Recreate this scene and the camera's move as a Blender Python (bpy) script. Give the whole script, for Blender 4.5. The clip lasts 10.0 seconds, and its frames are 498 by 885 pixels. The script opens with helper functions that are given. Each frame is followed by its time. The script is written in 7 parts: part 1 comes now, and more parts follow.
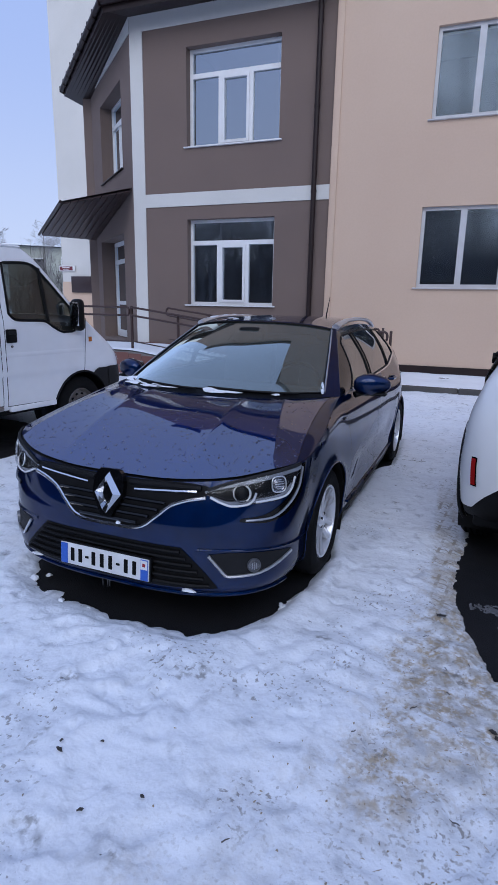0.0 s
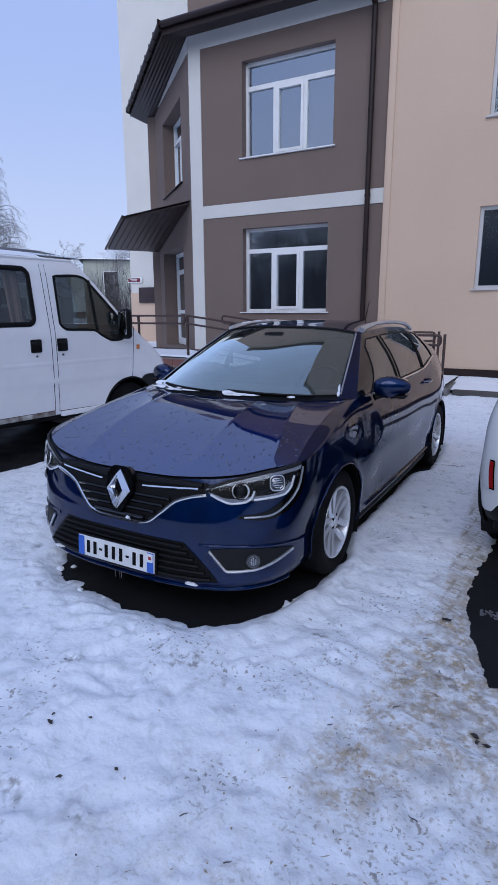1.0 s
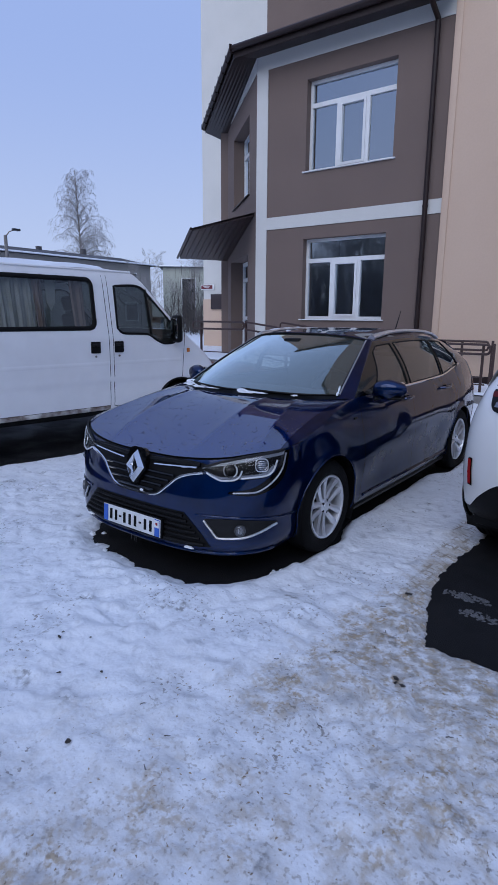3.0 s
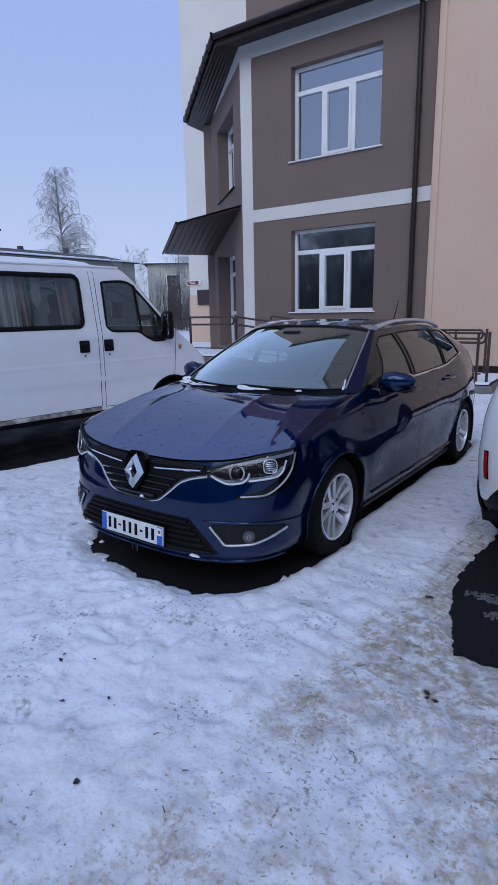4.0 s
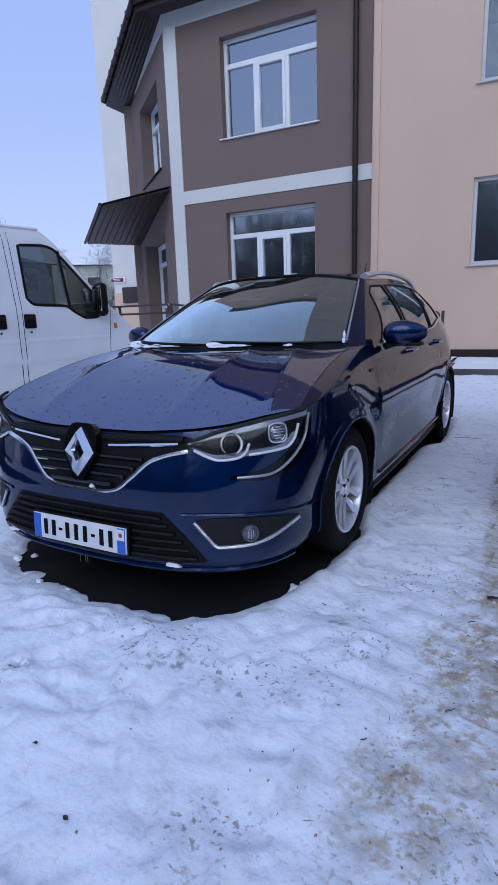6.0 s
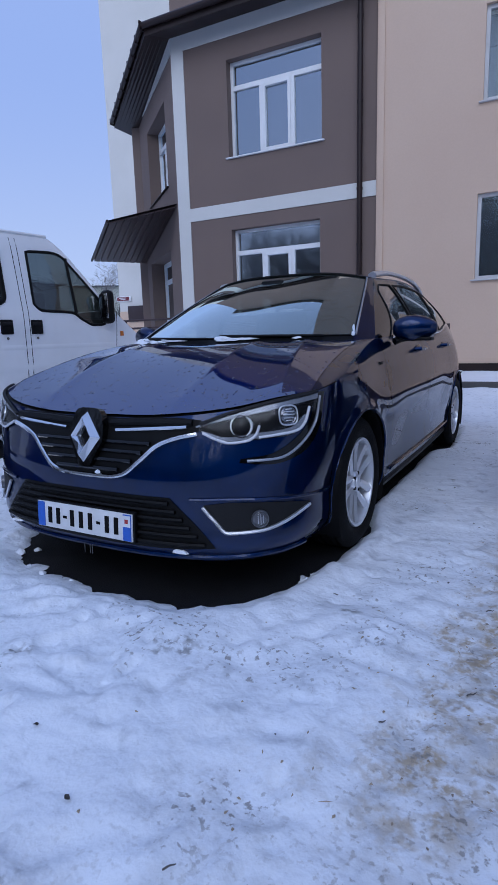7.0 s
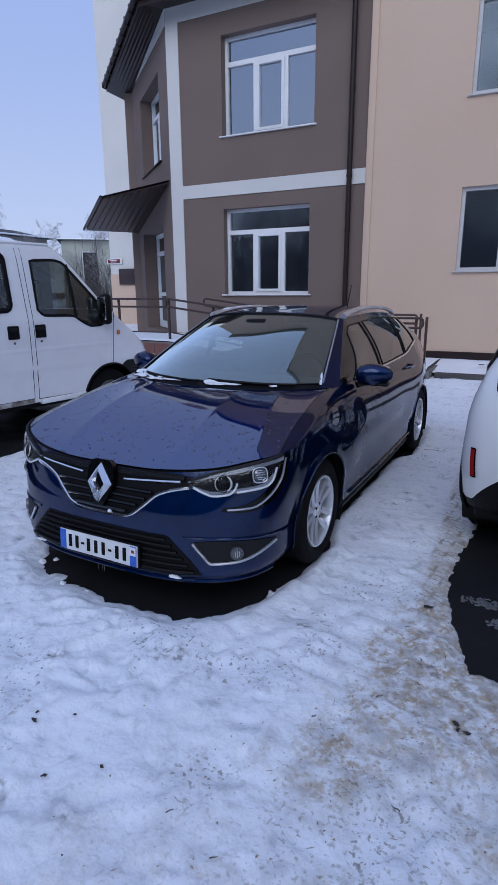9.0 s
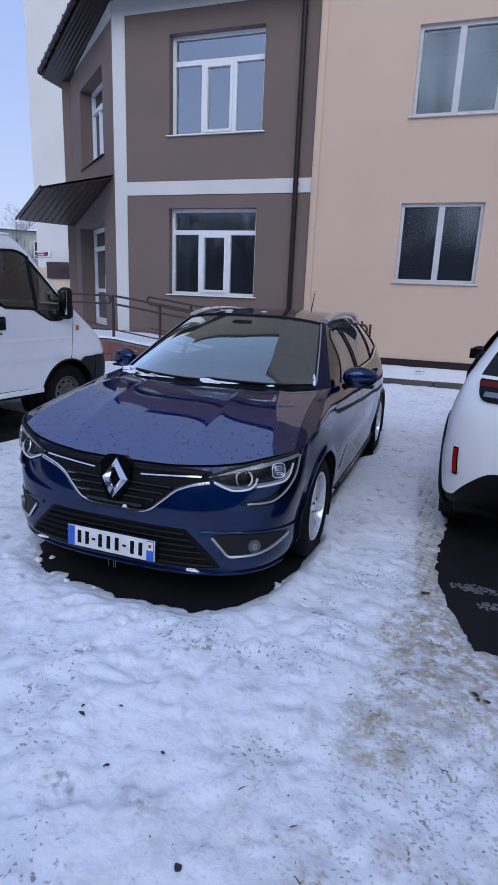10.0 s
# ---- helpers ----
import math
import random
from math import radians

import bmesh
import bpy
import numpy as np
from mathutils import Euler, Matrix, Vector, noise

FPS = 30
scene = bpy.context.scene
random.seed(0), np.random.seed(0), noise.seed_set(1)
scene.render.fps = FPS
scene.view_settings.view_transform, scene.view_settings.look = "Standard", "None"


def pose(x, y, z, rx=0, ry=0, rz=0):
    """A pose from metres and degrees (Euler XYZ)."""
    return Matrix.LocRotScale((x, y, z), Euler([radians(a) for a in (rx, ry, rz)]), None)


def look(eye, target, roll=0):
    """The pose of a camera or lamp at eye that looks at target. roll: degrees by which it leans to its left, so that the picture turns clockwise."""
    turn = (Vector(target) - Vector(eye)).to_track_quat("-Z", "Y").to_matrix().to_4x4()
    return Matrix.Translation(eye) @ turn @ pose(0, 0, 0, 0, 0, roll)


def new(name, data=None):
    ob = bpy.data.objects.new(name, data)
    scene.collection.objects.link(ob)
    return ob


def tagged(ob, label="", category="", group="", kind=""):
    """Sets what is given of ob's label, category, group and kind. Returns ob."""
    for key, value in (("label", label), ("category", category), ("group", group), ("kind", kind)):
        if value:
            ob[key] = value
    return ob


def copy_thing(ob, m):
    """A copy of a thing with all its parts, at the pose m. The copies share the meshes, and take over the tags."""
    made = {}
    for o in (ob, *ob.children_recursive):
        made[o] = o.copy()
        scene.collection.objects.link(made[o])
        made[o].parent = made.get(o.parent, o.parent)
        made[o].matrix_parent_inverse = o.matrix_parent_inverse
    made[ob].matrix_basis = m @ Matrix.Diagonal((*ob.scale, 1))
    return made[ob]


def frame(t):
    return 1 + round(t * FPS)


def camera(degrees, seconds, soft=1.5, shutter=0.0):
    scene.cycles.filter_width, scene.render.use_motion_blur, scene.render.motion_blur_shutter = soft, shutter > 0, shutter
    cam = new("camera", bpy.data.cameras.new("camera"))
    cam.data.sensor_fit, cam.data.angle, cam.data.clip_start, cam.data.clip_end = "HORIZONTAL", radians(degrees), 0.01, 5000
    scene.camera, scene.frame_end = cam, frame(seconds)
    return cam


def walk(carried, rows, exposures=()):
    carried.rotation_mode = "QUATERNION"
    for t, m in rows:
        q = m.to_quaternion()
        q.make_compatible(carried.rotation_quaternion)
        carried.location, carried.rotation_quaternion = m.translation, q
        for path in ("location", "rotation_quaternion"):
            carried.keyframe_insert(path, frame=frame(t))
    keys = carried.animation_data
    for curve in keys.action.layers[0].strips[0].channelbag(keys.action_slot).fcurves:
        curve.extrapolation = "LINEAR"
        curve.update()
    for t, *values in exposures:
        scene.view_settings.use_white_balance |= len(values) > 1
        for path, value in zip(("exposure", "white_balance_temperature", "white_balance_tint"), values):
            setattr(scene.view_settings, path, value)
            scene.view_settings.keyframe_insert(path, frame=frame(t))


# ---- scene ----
cam = camera(48.2, 10.0, 1.0)
PATH = [
    (0, (1.608, -2.983, 1.535), (0.861, -1.192, 1.052), 1.1),
    (0.5, (1.725, -3.008, 1.539), (0.909, -1.245, 1.065), 0.8),
    (1, (1.937, -2.923, 1.525), (0.969, -1.235, 1.064), -0.2),
    (1.5, (2.14, -2.977, 1.529), (1.074, -1.343, 1.089), -0.3),
    (2, (2.347, -3.06, 1.547), (1.208, -1.476, 1.109), 0.5),
    (2.5, (2.506, -3.076, 1.54), (1.33, -1.519, 1.102), 0.5),
    (2.7, (2.575, -3.105, 1.541), (1.393, -1.553, 1.102), 0.6),
    (3.8, (2.455, -3.043, 1.529), (1.279, -1.489, 1.078), -0.8),
    (4, (2.383, -3.005, 1.523), (1.229, -1.436, 1.066), -1.1),
    (4.5, (2.172, -2.84, 1.493), (1.071, -1.234, 1.035), -1.5),
    (5, (1.944, -2.659, 1.489), (0.912, -1.009, 1.03), -1.0),
    (5.5, (1.754, -2.548, 1.385), (0.812, -0.844, 0.926), -1.5),
    (5.7, (1.709, -2.509, 1.292), (0.77, -0.805, 0.83), -1.8),
    (6.8, (1.671, -2.514, 0.989), (0.719, -0.795, 0.618), -1.9),
    (7, (1.657, -2.508, 1.012), (0.699, -0.793, 0.641), -1.8),
    (7.5, (1.679, -2.502, 1.275), (0.712, -0.811, 0.821), -1.7),
    (8, (1.749, -2.611, 1.474), (0.781, -0.937, 0.964), -1.7),
    (8.5, (1.903, -2.755, 1.532), (0.939, -1.082, 1.01), -1.9),
    (9, (1.929, -2.892, 1.568), (1.019, -1.19, 1.043), -0.4),
    (9.5, (1.75, -3.081, 1.566), (1.014, -1.294, 1.05), 1.8),
    (10, (1.54, -3.179, 1.562), (0.885, -1.361, 1.047), 2.3),
]
walk(cam, [(t, look(eye, target, roll)) for t, eye, target, roll in PATH],
     [(0.0, 0.34, 5990, 11.3), (1.0, 0.33, 5980, 11.3), (1.5, 0.15, 5850, 11.3), (2.5, 0.15, 5850, 11.3), (4.5, 0.20, 5900, 11.3), (5.0, 0.21, 5880, 11.3), (5.5, 0.40, 5820, 11.3),
      (7.0, 0.15, 5520, 11.3), (7.5, 0.17, 5500, 11.3), (9.0, 0.20, 5900, 11.3), (9.5, 0.25, 5940, 11.3), (10.0, 0.37, 5990, 11.3)])

# ---- world and light: overcast winter day ----
world = bpy.data.worlds.new("overcast_sky")
scene.world = world
world.use_nodes = True
wn, wl = world.node_tree.nodes, world.node_tree.links
wn.clear()
w_out = wn.new("ShaderNodeOutputWorld")
w_bg = wn.new("ShaderNodeBackground")
w_sky = wn.new("ShaderNodeTexSky")
w_sky.sky_type = "NISHITA"
w_sky.sun_disc = False
w_sky.sun_elevation, w_sky.sun_rotation = radians(25), radians(196)
w_sky.air_density, w_sky.dust_density, w_sky.ozone_density = 1.0, 1.0, 3.0
w_mix = wn.new("ShaderNodeMix")
w_mix.data_type = "RGBA"
w_mix.inputs[0].default_value = 0.92
w_co = wn.new("ShaderNodeTexCoord")
w_sep = wn.new("ShaderNodeSeparateXYZ")
w_fade = wn.new("ShaderNodeMapRange")
w_fade.interpolation_type = "SMOOTHSTEP"
w_fade.inputs[1].default_value, w_fade.inputs[2].default_value = 0.0, 0.42
w_cloud = wn.new("ShaderNodeMix")
w_cloud.data_type = "RGBA"
w_cloud.inputs[6].default_value = (5.8, 6.5, 8.4, 1)      # paler towards the horizon
w_cloud.inputs[7].default_value = (4.0, 5.05, 8.15, 1)     # even cloud cover
wl.new(w_co.outputs["Generated"], w_sep.inputs[0])
wl.new(w_sep.outputs[2], w_fade.inputs[0])
wl.new(w_fade.outputs[0], w_cloud.inputs[0])
wl.new(w_cloud.outputs[2], w_mix.inputs[7])
wl.new(w_sky.outputs[0], w_mix.inputs[6])
wl.new(w_mix.outputs[2], w_bg.inputs[0])
w_bg.inputs[1].default_value = 0.085
wl.new(w_bg.outputs[0], w_out.inputs[0])

sun_data = bpy.data.lights.new("sun", "SUN")
sun_data.energy, sun_data.angle, sun_data.color = 1.45, radians(60), (1.0, 0.98, 0.97)
sun = new("sun", sun_data)
sun.matrix_world = look((4, -14, 8), (0, 0, 0))

# ---- small tools ----


def part(name, bm, material, parent=None, label="", smooth=40, category="", group="", kind=""):
    """Link a bmesh as one mesh object, under a thing or a part."""
    me = bpy.data.meshes.new(name)
    bm.normal_update()
    bm.to_mesh(me)
    bm.free()
    for m in material if isinstance(material, (list, tuple)) else [material]:
        me.materials.append(m)
    if smooth:
        for p in me.polygons:
            p.use_smooth = True
        me.set_sharp_from_angle(angle=radians(smooth))
    ob = new(name, me)
    if parent is not None:
        ob.parent = parent
    return tagged(ob, label, category, group, kind)


def thing(name, m, label, category, group="", kind=""):
    ob = new(name)
    ob.matrix_world = m
    return tagged(ob, label, category, group, kind)


def curve(xs, ys):
    """Monotone cubic through the given knots."""
    xs, ys = np.array(xs, float), np.array(ys, float)
    h = np.diff(xs)
    dl = np.diff(ys) / h
    m = np.zeros(len(xs))
    m[0], m[-1] = dl[0], dl[-1]
    for i in range(1, len(xs) - 1):
        if dl[i - 1] * dl[i] > 0:
            w1, w2 = 2 * h[i] + h[i - 1], h[i] + 2 * h[i - 1]
            m[i] = (w1 + w2) / (w1 / dl[i - 1] + w2 / dl[i])

    def f(x):
        x = min(max(x, xs[0]), xs[-1])
        i = min(int(np.searchsorted(xs, x, "right")) - 1, len(h) - 1)
        t = (x - xs[i]) / h[i]
        return float((2 * t**3 - 3 * t**2 + 1) * ys[i] + (t**3 - 2 * t**2 + t) * h[i] * m[i]
                     + (3 * t**2 - 2 * t**3) * ys[i + 1] + (t**3 - t**2) * h[i] * m[i + 1])
    return f


def line(pts):
    """A polyline by arc length, 0 to 1, of points of any dimension, softly rounded."""
    p = np.array(pts, float)
    d = np.concatenate([[0], np.cumsum(np.linalg.norm(np.diff(p, axis=0), axis=1))])
    d /= d[-1]
    fs = [curve(d, p[:, k]) for k in range(p.shape[1])]
    return lambda t: np.array([f(t) for f in fs])


def sheet(fn, nu, nv, bm=None, flip=False, keep=None):
    """A grid surface fn(u, v), u and v from 0 to 1."""
    bm = bm or bmesh.new()
    vs = [[bm.verts.new(fn(i / nu, j / nv)) for j in range(nv + 1)] for i in range(nu + 1)]
    for i in range(nu):
        for j in range(nv):
            q = [vs[i][j], vs[i + 1][j], vs[i + 1][j + 1], vs[i][j + 1]]
            if keep and not keep((i + .5) / nu, (j + .5) / nv):
                continue
            bm.faces.new(q[::-1] if flip else q)
    return bm


def weld(bm, d=0.0004):
    bmesh.ops.remove_doubles(bm, verts=bm.verts, dist=d)
    bmesh.ops.delete(bm, geom=[v for v in bm.verts if not v.link_faces], context="VERTS")
    return bm


def box(sx, sy, sz, at=(0, 0, 0), bevel=0.0, bm=None, m=None, seg=2):
    """A box of that size, centred at a place, with rounded edges."""
    bm = bm or bmesh.new()
    t = (m or Matrix()) @ Matrix.Translation(at) @ Matrix.Diagonal((sx, sy, sz, 1))
    made = bmesh.ops.create_cube(bm, size=1, matrix=t)
    if bevel:
        es = list({e for v in made["verts"] for e in v.link_edges})
        bmesh.ops.bevel(bm, geom=es, offset=bevel, segments=seg, affect="EDGES", profile=0.5)
    return bm


def tube(pts, r, n=10, bm=None, closed=False, flat=1.0):
    """A round bar along points."""
    bm = bm or bmesh.new()
    p = [Vector(q) for q in pts]
    rings, up = [], None
    for i, q in enumerate(p):
        a = p[i - 1] if i or closed else q
        b = p[(i + 1) % len(p)] if i < len(p) - 1 or closed else q
        d = (b - a).normalized()
        if up is None:
            up = Vector((0, 0, 1)) if abs(d.z) < 0.9 else Vector((1, 0, 0))
        side = d.cross(up).normalized()
        up = side.cross(d).normalized()
        rr = r[i] if isinstance(r, (list, tuple)) else r
        rings.append([bm.verts.new(q + rr * (math.cos(k * 2 * math.pi / n) * side + flat * math.sin(k * 2 * math.pi / n) * up)) for k in range(n)])
    pairs = list(zip(rings, rings[1:])) + ([(rings[-1], rings[0])] if closed else [])
    for a, b in pairs:
        for k in range(n):
            bm.faces.new((a[k], a[(k + 1) % n], b[(k + 1) % n], b[k]))
    if not closed:
        bm.faces.new(rings[0][::-1])
        bm.faces.new(rings[-1])
    return bm


def lathe(profile, n=48, bm=None, m=None):
    """A body turned about the x axis; profile of (x, radius)."""
    bm = bm or bmesh.new()
    m = m or Matrix()
    rings = [[bm.verts.new(m @ Vector((x, r * math.cos(k * 2 * math.pi / n), r * math.sin(k * 2 * math.pi / n)))) for k in range(n)] for x, r in profile]
    for a, b in zip(rings, rings[1:]):
        for k in range(n):
            bm.faces.new((a[k], b[k], b[(k + 1) % n], a[(k + 1) % n]))
    return bm


def prism(outline, y0, y1, bm=None, m=None):
    """A closed outline in x and z, drawn out from y0 to y1."""
    bm = bm or bmesh.new()
    m = m or Matrix()
    a = [bm.verts.new(m @ Vector((x, y0, z))) for x, z in outline]
    b = [bm.verts.new(m @ Vector((x, y1, z))) for x, z in outline]
    bm.faces.new(a)
    bm.faces.new(b[::-1])
    for i in range(len(a)):
        bm.faces.new((a[i - 1], b[i - 1], b[i], a[i]))
    bmesh.ops.recalc_face_normals(bm, faces=bm.faces)
    return bm


# ---- materials ----


def material(name, colour, rough=0.5, metal=0.0, coat=0.0, grain=0.0, grain_size=40.0, patch=0.0, patch_size=2.0, bump=0.0, bump_size=60.0, spec=0.5, tint=None, shift=0.0, ior=1.48):
    """A surface with variation at two scales and fine relief."""
    m = bpy.data.materials.new(name)
    m.use_nodes = True
    nt = m.node_tree
    b = nt.nodes["Principled BSDF"]
    b.inputs["Base Color"].default_value = (*colour, 1)
    b.inputs["Roughness"].default_value = rough
    b.inputs["Metallic"].default_value = metal
    b.inputs["Coat Weight"].default_value = coat
    b.inputs["Coat Roughness"].default_value = 0.02
    b.inputs["Coat IOR"].default_value = ior
    b.inputs["Specular IOR Level"].default_value = spec
    co = nt.nodes.new("ShaderNodeTexCoord")

    def tex(size, detail=4.0):
        t = nt.nodes.new("ShaderNodeTexNoise")
        t.inputs["Scale"].default_value, t.inputs["Detail"].default_value = size, detail
        nt.links.new(co.outputs["Object"], t.inputs["Vector"])
        return t

    col = None
    for amount, size, other in ((patch, patch_size, tint), (grain, grain_size, None)):
        if not amount:
            continue
        t = tex(size)
        ramp = nt.nodes.new("ShaderNodeMapRange")
        ramp.inputs[1].default_value, ramp.inputs[2].default_value = 0.35, 0.65
        ramp.inputs[3].default_value, ramp.inputs[4].default_value = 0.0, 1.0
        nt.links.new(t.outputs["Fac"], ramp.inputs[0])
        mx = nt.nodes.new("ShaderNodeMix")
        mx.data_type = "RGBA"
        mx.blend_type = "MIX" if other else "MULTIPLY"
        sc = nt.nodes.new("ShaderNodeMath")
        sc.operation = "MULTIPLY"
        sc.inputs[1].default_value = amount
        nt.links.new(ramp.outputs[0], sc.inputs[0])
        nt.links.new(sc.outputs[0], mx.inputs[0])
        if col:
            nt.links.new(col, mx.inputs[6])
        else:
            mx.inputs[6].default_value = (*colour, 1)
        mx.inputs[7].default_value = (*(other or (0.35, 0.35, 0.35)), 1)
        col = mx.outputs[2]
    if shift:
        oi = nt.nodes.new("ShaderNodeObjectInfo")
        hs = nt.nodes.new("ShaderNodeHueSaturation")
        mr = nt.nodes.new("ShaderNodeMapRange")
        mr.inputs[3].default_value, mr.inputs[4].default_value = 1 - shift, 1 + shift
        nt.links.new(oi.outputs["Random"], mr.inputs[0])
        nt.links.new(mr.outputs[0], hs.inputs["Value"])
        if col:
            nt.links.new(col, hs.inputs["Color"])
        else:
            hs.inputs["Color"].default_value = (*colour, 1)
        col = hs.outputs[0]
    if col:
        nt.links.new(col, b.inputs["Base Color"])
    if bump:
        t = tex(bump_size, 6.0)
        bp = nt.nodes.new("ShaderNodeBump")
        bp.inputs["Strength"].default_value, bp.inputs["Distance"].default_value = bump, 0.01
        nt.links.new(t.outputs["Fac"], bp.inputs["Height"])
        nt.links.new(bp.outputs[0], b.inputs["Normal"])
    return m


def glass(name, tint, gloss_rough=0.0, clear=0.6, base=(0.01, 0.012, 0.014), mirror=1.2, sheen=(1, 1, 1)):
    """A tinted pane: sees through and mirrors by Fresnel."""
    m = bpy.data.materials.new(name)
    m.use_nodes = True
    nt = m.node_tree
    nt.nodes.clear()
    out = nt.nodes.new("ShaderNodeOutputMaterial")
    tr = nt.nodes.new("ShaderNodeBsdfTransparent")
    tr.inputs[0].default_value = (*tint, 1)
    df = nt.nodes.new("ShaderNodeBsdfDiffuse")
    df.inputs[0].default_value = (*base, 1)
    gl = nt.nodes.new("ShaderNodeBsdfGlossy")
    gl.inputs["Roughness"].default_value = gloss_rough
    gl.inputs[0].default_value = (*sheen, 1)
    lw = nt.nodes.new("ShaderNodeLayerWeight")
    pw = nt.nodes.new("ShaderNodeMath")
    pw.operation = "POWER"
    pw.inputs[1].default_value = 4.5
    fr = nt.nodes.new("ShaderNodeMath")
    fr.operation = "MULTIPLY_ADD"
    fr.inputs[1].default_value, fr.inputs[2].default_value = 0.94, 0.06
    nt.links.new(lw.outputs["Facing"], pw.inputs[0])
    nt.links.new(pw.outputs[0], fr.inputs[0])
    ml = nt.nodes.new("ShaderNodeMath")
    ml.operation = "MULTIPLY"
    ml.use_clamp = True
    ml.inputs[1].default_value = mirror
    a, b = nt.nodes.new("ShaderNodeMixShader"), nt.nodes.new("ShaderNodeMixShader")
    a.inputs[0].default_value = clear
    nt.links.new(df.outputs[0], a.inputs[1])
    nt.links.new(tr.outputs[0], a.inputs[2])
    nt.links.new(fr.outputs[0], ml.inputs[0])
    nt.links.new(ml.outputs[0], b.inputs[0])
    nt.links.new(a.outputs[0], b.inputs[1])
    nt.links.new(gl.outputs[0], b.inputs[2])
    nt.links.new(b.outputs[0], out.inputs[0])
    return m


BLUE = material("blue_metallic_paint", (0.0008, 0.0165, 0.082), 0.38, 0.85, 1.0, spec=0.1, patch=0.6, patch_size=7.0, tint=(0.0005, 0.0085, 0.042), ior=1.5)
BLUE.node_tree.nodes["Principled BSDF"].inputs["Coat Roughness"].default_value = 0.015
BLUE.node_tree.nodes["Principled BSDF"].inputs["Specular Tint"].default_value = (0.03, 0.08, 0.28, 1)
BLACK_PLASTIC = material("black_plastic", (0.004, 0.004, 0.0045), 0.5, grain=0.3, grain_size=300, bump=0.15, bump_size=400, spec=0.18)
GLOSS_BLACK = material("gloss_black", (0.003, 0.003, 0.0035), 0.12, coat=0.35, spec=0.2)
DARK_GREY = material("dark_grey_plastic", (0.012, 0.012, 0.013), 0.55, grain=0.3, grain_size=250, bump=0.2, bump_size=300, spec=0.25)
CHROME = material("chrome", (0.75, 0.76, 0.78), 0.09, 1.0, grain=0.1, grain_size=20)
ALLOY = material("silver_alloy", (0.76, 0.77, 0.80), 0.28, 0.6, coat=0.3, patch=0.35, patch_size=9, tint=(0.55, 0.55, 0.56))
RUBBER = material("tyre_rubber", (0.005, 0.005, 0.0055), 0.8, patch=0.6, patch_size=8, tint=(0.009, 0.0088, 0.009), bump=0.3, bump_size=150, spec=0.15)
STEEL = material("grey_steel", (0.2, 0.19, 0.18), 0.5, 0.7, patch=0.6, patch_size=14, tint=(0.1, 0.07, 0.05))
SILVER = material("satin_silver", (0.72, 0.73, 0.75), 0.34, 0.85, grain=0.15, grain_size=30)
WHITE_VAN = material("white_van_paint", (0.86, 0.87, 0.88), 0.3, coat=0.5, patch=0.3, patch_size=2.5, tint=(0.74, 0.74, 0.74), grain=0.04, grain_size=6)
WHITE_PEARL = material("white_car_paint", (0.80, 0.80, 0.79), 0.25, coat=0.9, patch=0.2, patch_size=2, tint=(0.7, 0.7, 0.69))
LENS = glass("lamp_lens", (0.97, 0.97, 0.97), 0.0, 1.0, mirror=0.4)
CAR_GLASS = glass("car_glass", (0.62, 0.68, 0.66), 0.0, 0.95, (0.1, 0.11, 0.11), 1.25)
# pale diffuse base puts extra brightness into the screen, beyond what it mirrors
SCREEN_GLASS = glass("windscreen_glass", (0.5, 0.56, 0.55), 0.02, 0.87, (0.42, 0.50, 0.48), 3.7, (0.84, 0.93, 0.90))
VAN_GLASS = glass("van_glass", (0.36, 0.40, 0.39), 0.0, 0.96, (0.02, 0.02, 0.02), 0.9)
HOUSE_GLASS = glass("window_glass", (0.5, 0.54, 0.55), 0.05, 0.9, (0.02, 0.022, 0.025), 6.2, (0.80, 0.89, 0.98))
PANE_GLASS = glass("plain_window_glass", (0.5, 0.54, 0.55), 0.08, 0.8, (0.075, 0.095, 0.125), 1.5, (0.70, 0.85, 1.0))
SMOKED_RED = material("smoked_red_lens", (0.11, 0.006, 0.006), 0.3, spec=0.2, grain=0.2, grain_size=60)
BRUSH = material("winter_brush", (0.20, 0.19, 0.185), 0.9, patch=0.5, patch_size=0.4, tint=(0.27, 0.26, 0.255))
BRUSH_GREY = material("birch_twigs", (0.21, 0.20, 0.20), 0.9, patch=0.5, patch_size=0.4, tint=(0.28, 0.27, 0.27))
RED_LENS = material("red_lens", (0.35, 0.012, 0.012), 0.15, coat=0.8)
AMBER = material("amber_lens", (0.55, 0.16, 0.02), 0.2, coat=0.6)
CABIN = material("cabin_grey", (0.06, 0.06, 0.062), 0.8, grain=0.4, grain_size=120, bump=0.2, bump_size=200)
CLOTH = material("seat_cloth", (0.045, 0.045, 0.05), 0.9, grain=0.5, grain_size=200, bump=0.4, bump_size=300)
PLATE_WHITE = material("plate_white", (0.75, 0.76, 0.77), 0.4, patch=0.35, patch_size=12, tint=(0.5, 0.5, 0.48))
PLATE_BLUE = material("plate_blue", (0.03, 0.12, 0.55), 0.4, grain=0.2, grain_size=80)
INK = material("black_ink", (0.004, 0.004, 0.004), 0.6, grain=0.2, grain_size=80, spec=0.1)
BROWN_STUCCO = material("brown_render", (0.172, 0.127, 0.108), 0.9, patch=0.35, patch_size=0.7, tint=(0.125, 0.095, 0.085), grain=0.12, grain_size=60, bump=0.25, bump_size=140)
PEACH_STUCCO = material("peach_render", (0.585, 0.438, 0.328), 0.9, patch=0.4, patch_size=0.6, tint=(0.53, 0.38, 0.285), grain=0.04, grain_size=30, bump=0.10, bump_size=120)
